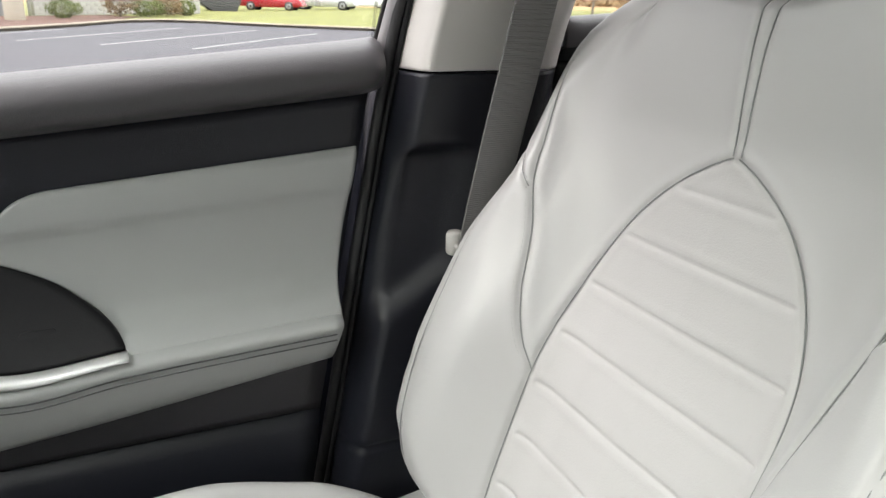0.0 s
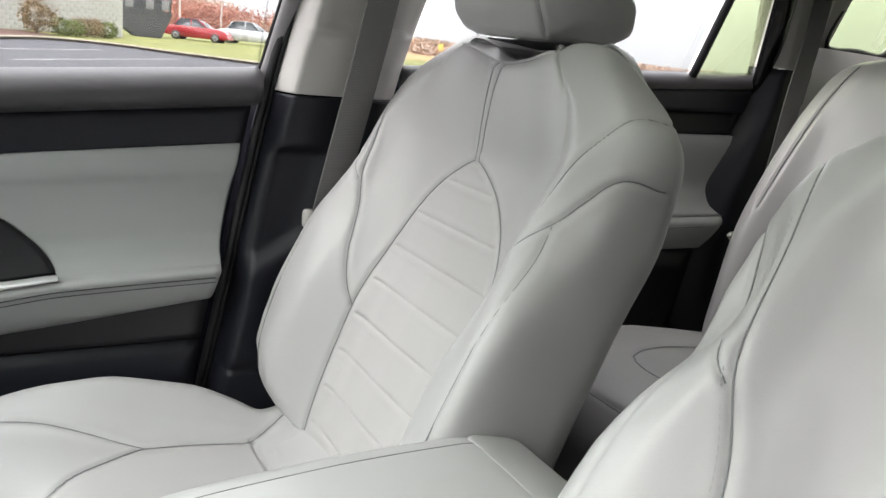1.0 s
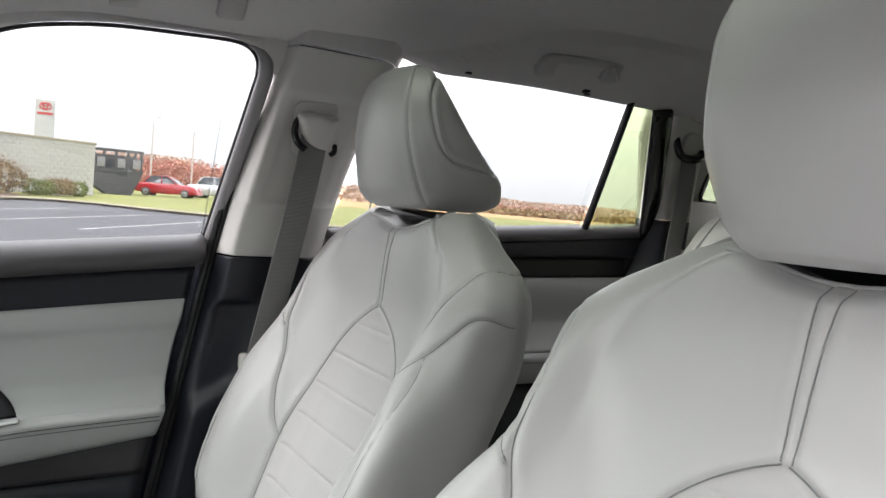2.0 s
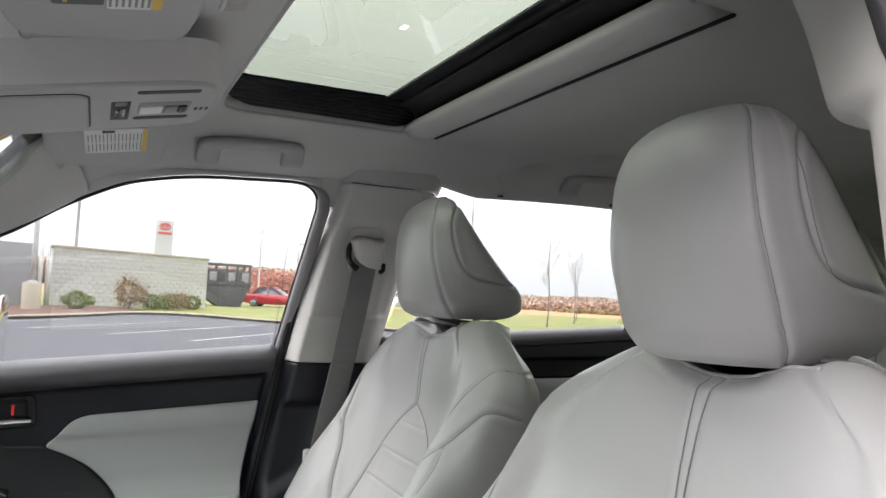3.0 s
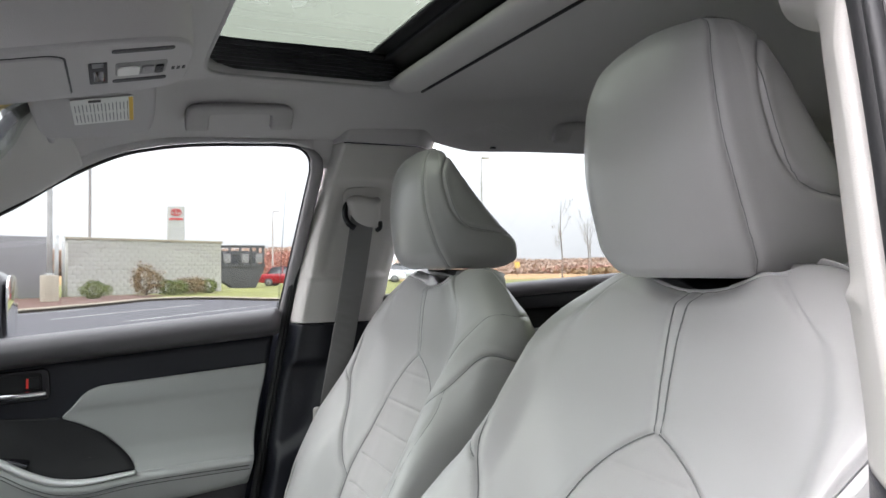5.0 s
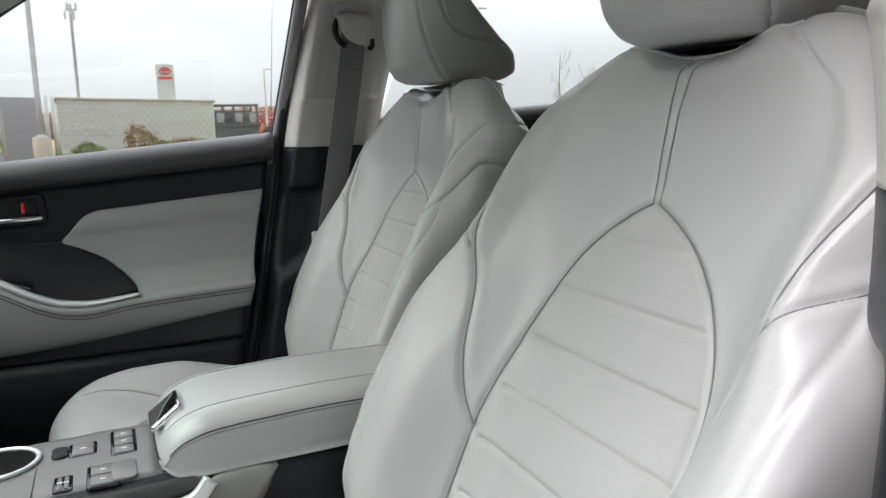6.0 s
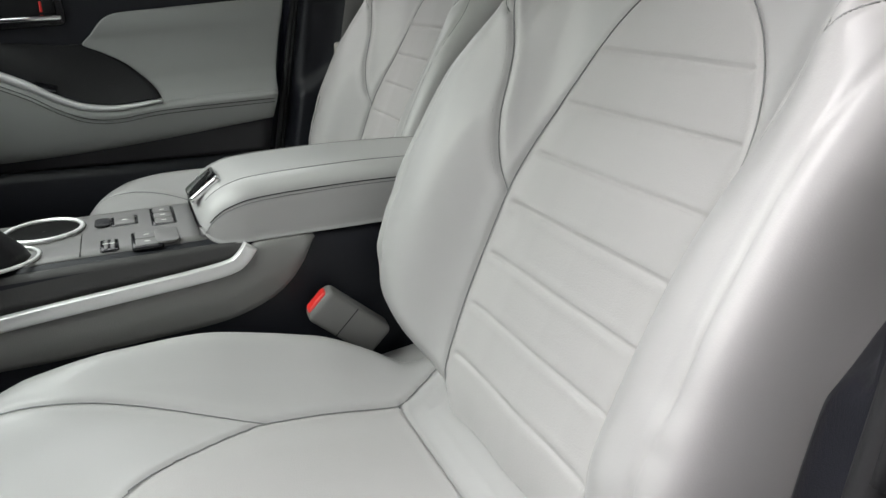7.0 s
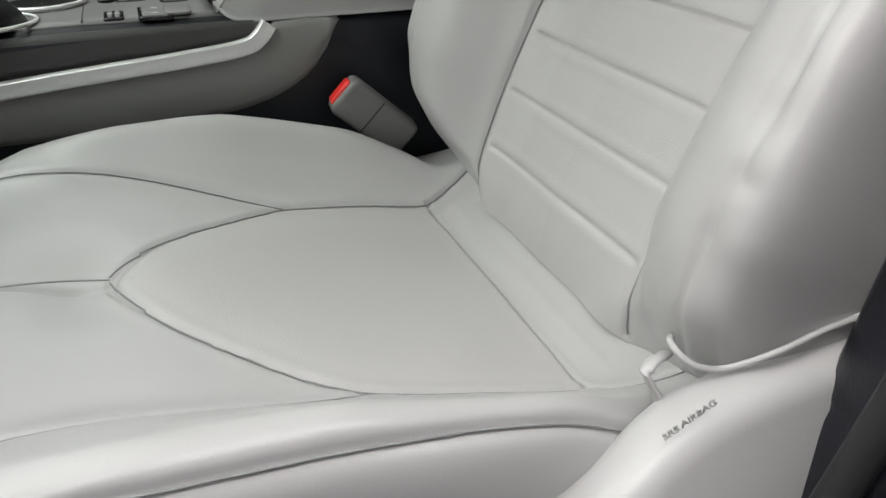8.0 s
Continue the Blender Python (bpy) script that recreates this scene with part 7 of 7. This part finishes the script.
stall = (((-1.49, 21.78), (3.12, 28.74)), ((0.35, 20.0), (5.4, 27.09)), ((2.22, 18.34), (6.9, 24.9)), ((4.1, 16.7), (8.8, 23.3)), ((-3.3, 23.4), (-0.5, 27.6)))
for (x0, y0), (x1, y1) in stall:
    d = np.array([x1 - x0, y1 - y0])
    nrm = np.array([-d[1], d[0]]) / np.linalg.norm(d) * 0.055
    box = [(x0 + nrm[0], y0 + nrm[1]), (x0 - nrm[0], y0 - nrm[1]), (x1 - nrm[0], y1 - nrm[1]), (x1 + nrm[0], y1 + nrm[1])]
    tagged(sheet_ob("stall_line", box, 0.004, LINE_PAINT, "worn white parking line on the asphalt", "road marking"), group="parking lines")

# block wall, with its courses
wall = empty("block_wall", (1.9, 39.2, 0.0), "pale split-block wall with a flat coping", "wall", "", "structure")
A, B = np.array([-1.75, 37.0]), np.array([5.55, 42.0])
d = (B - A) / np.linalg.norm(B - A)
nrm = np.array([d[1], -d[0]])
Lw = np.linalg.norm(B - A)
wo = np.array(wall.location)
m_wall = frame_matrix(Vector((A[0], A[1], 0.0)) - Vector(wo), (d[0], d[1], 0), (0, 0, 1))
slab_ob("wall_core", np.array([(0.02, 0.0), (Lw - 0.02, 0.0), (Lw - 0.02, 2.72), (0.02, 2.72)]), 0.26, 0.01, m_wall @ Matrix.Translation((0, 0, -0.262)), STONE, wall, "mortar core")
slab_ob("coping", np.array([(-0.04, 2.70), (Lw + 0.04, 2.70), (Lw + 0.04, 2.82), (-0.04, 2.82)]), 0.40, 0.015, m_wall @ Matrix.Translation((0, 0, -0.35)), CONCRETE, wall, "flat pale coping")
rnd = random.Random(4)
block_meshes = []
for w_ in (0.40, 0.40, 0.40, 0.20):
    o_ = slab_ob("block", np.array([(0.004, 0.004), (w_ - 0.004, 0.004), (w_ - 0.004, 0.196), (0.004, 0.196)]), 0.05, 0.012, Matrix.Identity(4), STONE, wall, steps=2)
    block_meshes.append((w_, o_.data))
    bpy.data.objects.remove(o_)
for r_ in range(13):
    x = 0.0
    if r_ % 2:
        ob = new("block", block_meshes[3][1])
        ob.parent, x = wall, 0.20
        ob.matrix_basis = m_wall @ Matrix.Translation((0, 0.10 + 0.2 * r_, -0.04 + rnd.uniform(-0.006, 0.012)))
    while x < Lw - 0.05:
        w_, me_ = block_meshes[0]
        if x + w_ > Lw + 0.02:
            w_, me_ = block_meshes[3]
            if x + w_ > Lw + 0.02:
                break
        ob = new("block", me_)
        ob.parent = wall
        ob.matrix_basis = m_wall @ Matrix.Translation((x, 0.10 + 0.2 * r_, -0.04 + rnd.uniform(-0.006, 0.014)))
        x += w_
gate = empty("gate_screen", (-6.0, 33.0, 0.0), "grey metal gate panels beside the block wall", "gate")
g0 = np.array(gate.location)
ga, gb = np.array([-2.35, 36.6]), np.array([-12.5, 30.0])
gd_ = (gb - ga) / np.linalg.norm(gb - ga)
for k in range(5):
    p_ = ga + gd_ * (2.2 * k + 1.1)
    slab_ob("gate_panel", np.array([(-1.098, 0.10), (1.098, 0.10), (1.098, 2.78), (-1.098, 2.78)]), 0.06, 0.01, frame_matrix(Vector((p_[0], p_[1], 0)) - Vector(g0), (-gd_[0], -gd_[1], 0), (0, 0, 1)), GATE, gate, "flat grey panel")
for p_, r_ in (((-2.18, 36.7), 0.09), ((-1.92, 36.85), 0.07)):
    tube_ob("gate_post", np.array([(p_[0], p_[1], z) for z in (0, 1.4, 2.86)]) - g0, r_, WHITE, gate, "pale gate post", n=10, up=(0, 1, 0))


def lamp_post(x, y, h, label, base=True):
    e = empty("light_pole", (x, y, 0.1), label, "light pole", "light poles")
    if base:
        grid_ob("concrete_base", np.array([[(r * math.cos(q), r * math.sin(q), z) for q in np.linspace(0, 2 * math.pi, 20, endpoint=False)] for r, z in ((0.33, -0.1), (0.33, 0.98), (0.30, 1.02), (0.02, 1.03))]), CONCRETE, e, "round concrete footing", wrap_c=True)
    tube_ob("pole", np.array([(0, 0, z) for z in np.linspace(1.0 if base else -0.1, h, 6)]), 0.10, WHITE, e, "white square pole", n=8, up=(0, 1, 0))
    box_ob("base_plate", (0, 0, 1.06 if base else 0.05), (0.34, 0.34, 0.08), 0.02, WHITE, e)
    box_ob("lamp_head", (0.4, 0, h), (0.8, 0.32, 0.12), 0.03, WHITE, e)
    return e


lamp_post(-2.12, 31.6, 9.0, "white light pole on a concrete footing by the mulch bed")
lamp_post(30.4, 60.0, 11.0, "tall pale light pole far over the field", False)
lamp_post(17.6, 90.0, 8.0, "pale light pole behind the parked cars", False)
lamp_post(22.6, 92.0, 7.0, "pale light pole at the far parking ground", False)

tower = empty("cell_tower", (-2.1, 90.0, 0.0), "slim grey mast with aerials far behind the wall", "mast")
tube_ob("mast", np.array([(0, 0, z) for z in np.linspace(0, 14.6, 8)]), 0.16, STEEL, tower, n=8, up=(0, 1, 0))
for k in range(6):
    q = k / 6 * 2 * math.pi
    box_ob("aerial", (0.55 * math.cos(q), 0.55 * math.sin(q), 14.3 - 0.9 * (k % 2)), (0.22, 0.16, 0.8), 0.03, WHITE, tower)
tube_ob("aerial_ring", np.array([(0.5 * math.cos(q), 0.5 * math.sin(q), 14.0) for q in np.linspace(0, 2 * math.pi, 16, endpoint=False)]), 0.05, STEEL, tower, n=6, closed=True)

sg = empty("pylon_sign", (4.52, 60.0, 0.0), "white pylon sign with a red oval and bar", "sign")
box_ob("pylon", (0, 0, 3.05), (1.25, 0.5, 6.1), 0.04, WHITE, sg, "white pylon")
ell = lambda rx_, rz_, n_=40: [(rx_ * math.cos(q), rz_ * math.sin(q)) for q in np.linspace(0, 2 * math.pi, n_, endpoint=False)]
for rx_, rz_, cz_ in ((0.36, 0.24, 5.62), (0.13, 0.22, 5.64)):
    tube_ob("oval", np.array([(x, -0.262, cz_ + z) for x, z in ell(rx_, rz_)]), 0.042, SIGN_RED, sg, "red oval ring", n=6, closed=True, up=(0, 1, 0))
tube_ob("oval", np.array([(x, -0.262, 5.74 + z) for x, z in ell(0.26, 0.09)]), 0.036, SIGN_RED, sg, "red oval ring", n=6, closed=True, up=(0, 1, 0))
box_ob("red_bar", (0, -0.26, 5.12), (0.98, 0.03, 0.16), 0.01, SIGN_RED, sg, "red bar")
box_ob("cabinet_shade", (0.0, -0.255, 2.2), (1.2, 0.012, 4.2), 0.004, WHITE, sg)


def leaves_ob(name, pts, size, material, parent, seed, label=""):
    """Many small bent leaves at pts."""
    r = np.random.RandomState(seed)
    n_ = len(pts)
    a = r.normal(size=(n_, 3))
    a /= np.linalg.norm(a, axis=1)[:, None]
    b = np.cross(a, r.normal(size=(n_, 3)))
    b /= np.linalg.norm(b, axis=1)[:, None]
    s = size * r.uniform(0.6, 1.4, (n_, 1))
    v = np.stack([pts - a * s, pts + b * s * 0.5, pts + a * s, pts - b * s * 0.5], 1).reshape(-1, 3)
    f = np.arange(n_ * 4).reshape(-1, 4)
    ob = mesh_ob(name, v, f, material, parent, label, smooth=False)
    return tagged(ob, kind="stuff") if parent is not None else ob


def shrub(x, y, w, h, material, label, seed, tall=False, n_=900, leaf=0.05):
    e = empty("shrub", (x, y, 0.13), label, "shrub", "shrubs")
    r = np.random.RandomState(seed)
    q = r.normal(size=(n_, 3))
    q /= np.linalg.norm(q, axis=1)[:, None]
    rad = r.uniform(0.55, 1.0, (n_, 1)) ** (0.5 if not tall else 1.0)
    lump = 1 + 0.16 * np.sin(5 * q[:, :1] + seed) + 0.12 * np.cos(7 * q[:, 1:2])
    p = q * rad * lump * np.array([w / 2, w / 2.6, h / 2]) + np.array([0, 0, h / 2])
    p = p[p[:, 2] > -0.02]
    leaves_ob("foliage", p, leaf, material, e, seed)
    for k in range(6):
        t = np.array([[0, 0, -0.1], [0.15 * r.normal(), 0.1 * r.normal(), h * 0.4], [0.3 * r.normal() * w, 0.2 * r.normal() * w, h * 0.8]])
        tube_ob("stem", spline(t, 4), 0.012, BARK, e, n=5)
    return e


shrub(-4.4, 32.4, 1.0, 0.82, LEAF, "clipped round green shrub in the mulch", 1, n_=2200, leaf=0.035)
shrub(-0.6, 33.6, 1.25, 0.72, LEAF, "clipped oval green shrub in the mulch", 2, n_=2600, leaf=0.035)
shrub(1.45, 35.6, 1.5, 1.45, LEAF_DRY, "dry brown ornamental grass before the wall", 3, True, 1500, 0.06)
shrub(2.6, 36.4, 1.3, 0.7, LEAF, "low green shrub before the wall", 4, n_=1400)
shrub(3.5, 37.2, 1.5, 0.85, LEAF_DRY, "dry brown shrub before the wall", 5, True, 1300, 0.05)
shrub(4.3, 38.2, 1.2, 0.7, LEAF, "low yellowing shrub before the wall", 6, n_=1200)

# low loader body and its stake sides, haze painted in as dark grey
tr = empty("dump_trailer", (7.6, 47.6, 0.02), "dark steel dump trailer with open stake sides", "trailer")
slab_ob("trailer_bed", np.array([(-1.5, 0.55), (-0.6, -0.05), (0.75, -0.05), (1.25, 1.05), (1.25, 1.25), (-1.5, 1.25)]), 2.2, 0.02, frame_matrix(Vector((0, 0, 0.15)), (1, 0, 0), (0, 0, 1)) @ Matrix.Translation((0, 0, -2.2)), GATE_DARK, tr, "dark sloping bed")
for x in (-1.45, -0.85, -0.2, 0.45, 0.85, 1.2):
    box_ob("stake", (x, 0.0, 2.05), (0.16, 0.08, 1.35), 0.01, GATE_DARK, tr, "dark stake")
for z in (2.68, 2.2, 1.5):
    box_ob("rail", (-0.12, 0.0, z), (2.9, 0.07, 0.16 if z > 2 else 0.22), 0.01, GATE_DARK, tr, "dark side rail")
box_ob("tail_panel", (-0.1, 1.9, 1.9), (2.7, 0.06, 1.1), 0.01, GATE_DARK, tr, "dark end panel")
for x in (-1.0, 0.1, 0.95):
    box_ob("notice", (x, -0.06, 1.95), (0.42, 0.02, 0.55), 0.005, GATE, tr, "pale plate")
box_ob("load", (-0.1, 1.0, 2.72), (1.2, 0.6, 0.12), 0.02, STEEL, tr, "grey load")


def parked_car(x, y, yaw, paint, label, s=1.0, hood=1.0):
    e = empty("parked_car", (x, y, 0.1), label, "car", "parked cars")
    e.rotation_euler = (0, 0, radians(yaw))
    # side outline, lofted across
    low_ = spline([(-2.15, 0.30), (-2.2, 0.60), (-2.1, 0.82), (-1.6, 0.92), (-0.9, 0.95), (1.0, 0.93), (1.75, 0.86), (2.12, 0.70), (2.2, 0.48), (2.15, 0.28), (0, 0.22)], 4, True)
    rows_ = []
    for yy_, f in ((-0.86, 0.94), (-0.84, 0.985), (-0.7, 1.0), (0.7, 1.0), (0.84, 0.985), (0.86, 0.94)):
        c_ = low_.mean(0)
        rows_.append(np.stack([(low_[:, 0] - c_[0]) * f + c_[0], np.full(len(low_), yy_), (low_[:, 1] - c_[1]) * f + c_[1]], -1))
    grid_ob("car_body", np.array(rows_) * s, paint, e, "", wrap_c=True, caps=True)
    cab = spline([(-1.55, 0.90), (-1.15, 1.38), (-0.6, 1.46), (0.1, 1.45), (0.75, 1.02), (0.95, 0.90)], 4)
    cab = np.concatenate([cab, [(0.5, 0.86), (-1.0, 0.86)]])
    rows_ = [np.stack([cab[:, 0] * f, np.full(len(cab), 0) + yy_ * (1 - 0.30 * np.clip((cab[:, 1] - 0.9) / 0.55, 0, 1)), cab[:, 1]], -1) for yy_, f in ((-0.80, 1), (0.80, 1))]
    cb = grid_ob("car_cabin", np.array(rows_) * s, CAR_GLASS, e, "dark glass cabin", wrap_c=True, caps=True)
    rf = [np.stack([np.linspace(-1.15, 0.15, 8), np.full(8, yy_ * 0.58), 1.455 + 0.02 * np.sin(np.linspace(0, math.pi, 8)) + (0.012 if abs(yy_) < 1 else 0)], -1) for yy_ in (-1, -0.5, 0.5, 1)]
    shell_ob("car_roof", np.array(rf) * s, paint, cb, "", (0, 0, 0.02))
    for sy in (-1, 1):
        for x0, x1 in ((-0.35, -0.30), (0.12, 0.80), (-1.15, -1.5)):
            tube_ob("car_pillar", np.array([(x0, sy * 0.575, 1.45), (x1, sy * 0.80, 0.92)]) * s, 0.035, paint, cb, n=6)
        for wx in (-1.32, 1.36):
            wheel = grid_ob("wheel", np.array([[(wx + r_ * math.cos(q), sy * yo, 0.30 + r_ * math.sin(q)) for q in np.linspace(0, 2 * math.pi, 20, endpoint=False)] for r_, yo in ((0.02, 0.70), (0.30, 0.70), (0.315, 0.76), (0.31, 0.86), (0.22, 0.875), (0.02, 0.875))]) * s, TYRE, e, "black tyre", wrap_c=True)
            grid_ob("wheel_rim", np.array([[(wx + r_ * math.cos(q), sy * yo, 0.30 + r_ * math.sin(q)) for q in np.linspace(0, 2 * math.pi, 16, endpoint=False)] for r_, yo in ((0.20, 0.872), (0.19, 0.882), (0.02, 0.872))]) * s, STEEL, wheel, "silver rim", wrap_c=True)
        box_ob("headlight", (2.06 * s, sy * 0.62 * s, 0.66 * s), (0.12, 0.30, 0.13), 0.03, PAPER, e, "clear headlight")
        box_ob("tail_light", (-2.12 * s, sy * 0.66 * s, 0.74 * s), (0.08, 0.26, 0.14), 0.03, SIGN_RED, e, "red tail light")
    return e


parked_car(11.3, 51.5, -28, CAR_RED, "dark red sedan parked behind the lawn", 0.92)
parked_car(15.6, 54.5, -28, CAR_SILVER, "silver sedan parked behind the lawn", 1.05)
parked_car(20.0, 58.0, -24, CAR_WHITE, "white car parked at the far parking ground", 1.0)
parked_car(24.0, 62.0, -20, CAR_SILVER, "pale grey car parked far behind the pillar", 1.1)


# woods on the skyline: clumps of many small leaf cards, uneven along the top
def woods(name, a_, b_, h, n_, material, seed, label, leaf=0.9):
    r = np.random.RandomState(seed)
    t = r.uniform(0, 1, n_)
    xy = np.array(a_)[None] + (np.array(b_) - np.array(a_))[None] * t[:, None] + r.normal(size=(n_, 2)) * 4.0
    top_ = h * (0.82 + 0.08 * np.sin(t * 37 + seed) + 0.06 * np.sin(t * 91 + 1.3 * seed) + 0.05 * np.sin(t * 211))
    z = top_ * r.uniform(0, 1, n_) ** 0.7
    ob = leaves_ob(name, np.c_[xy, z], leaf, material, None, seed, label)
    return tagged(ob, category="woods", kind="stuff")


woods("far_woods", (-70, 186), (38, 172), 6.6, 80000, HAZED_WOODS, 3, "brown autumn woods along the skyline", 0.36)
woods("far_woods", (38, 178), (210, 140), 3.6, 60000, HAZED_WOODS, 4, "low hazy woods behind the field", 0.36)
woods("far_woods", (60, 118), (260, 60), 1.9, 50000, HAZED_WOODS, 5, "low brown woods behind the field", 0.36)
woods("red_trees", (24, 128), (32, 124), 4.6, 9000, HAZED_RED_LEAF, 7, "bright red autumn trees behind the parked cars", 0.22)
woods("red_trees", (74, 108), (86, 102), 1.7, 1500, HAZED_RED_LEAF, 9, "red autumn bushes behind the field", 0.4)
woods("far_hedge", (70, 96), (150, 60), 1.2, 16000, LEAF_DRY, 11, "dry brush along the field", 0.4)


def sapling(x, y, h, label, seed):
    e = empty("sapling", (x, y, 0.1), label, "tree", "saplings")
    r = np.random.RandomState(seed)
    tr_ = spline(np.array([(0, 0, -0.1), (0.05, 0, h * 0.35), (-0.03, 0.03, h * 0.7), (0.02, 0, h)]), 5)
    rad = np.linspace(0.05, 0.012, len(tr_))
    c_ = circle(1.0, 6)
    grid_ob("trunk", tr_[:, None] + np.concatenate([c_[None] * rad[:, None, None], np.zeros((len(tr_), 6, 1))], -1), BARK, e, "thin grey trunk", wrap_c=True, caps=True)
    tips = []
    for k in range(9):
        z0 = h * r.uniform(0.4, 0.92)
        q = r.uniform(0, 2 * math.pi)
        L = h * r.uniform(0.10, 0.24)
        pts_ = np.array([(0, 0, z0), (L * 0.45 * math.cos(q), L * 0.45 * math.sin(q), z0 + L * 0.55), (L * 0.7 * math.cos(q), L * 0.7 * math.sin(q), z0 + L * 1.15)])
        tube_ob("limb", spline(pts_, 4), 0.010, BARK, e, n=5)
        tips += [spline(pts_, 4)[i] for i in (4, 6, 8)]
    tips = np.repeat(np.array(tips), 3, 0) + r.normal(size=(len(tips) * 3, 3)) * 0.07
    leaves_ob("foliage", tips, 0.045, LEAF_DRY, e, seed)
    return e


sapling(21.3, 32.6, 4.6, "bare sapling on the lawn", 2)
sapling(28.0, 40.0, 4.3, "bare sapling with a few dry leaves", 6)
sapling(33.0, 47.0, 4.0, "bare sapling at the edge of the lawn", 8)
ys_ = empty("road_sign", (44.0, 78.0, 0.1), "small yellow road sign by the field", "road sign")
tube_ob("sign_post", np.array([(0, 0, z) for z in (-0.1, 0.8, 1.5)]), 0.04, STEEL, ys_, n=6, up=(0, 1, 0))
box_ob("sign_plate", (0, 0, 1.4), (0.55, 0.03, 0.75), 0.01, YELLOW, ys_, "yellow plate", (0, 0, -30))
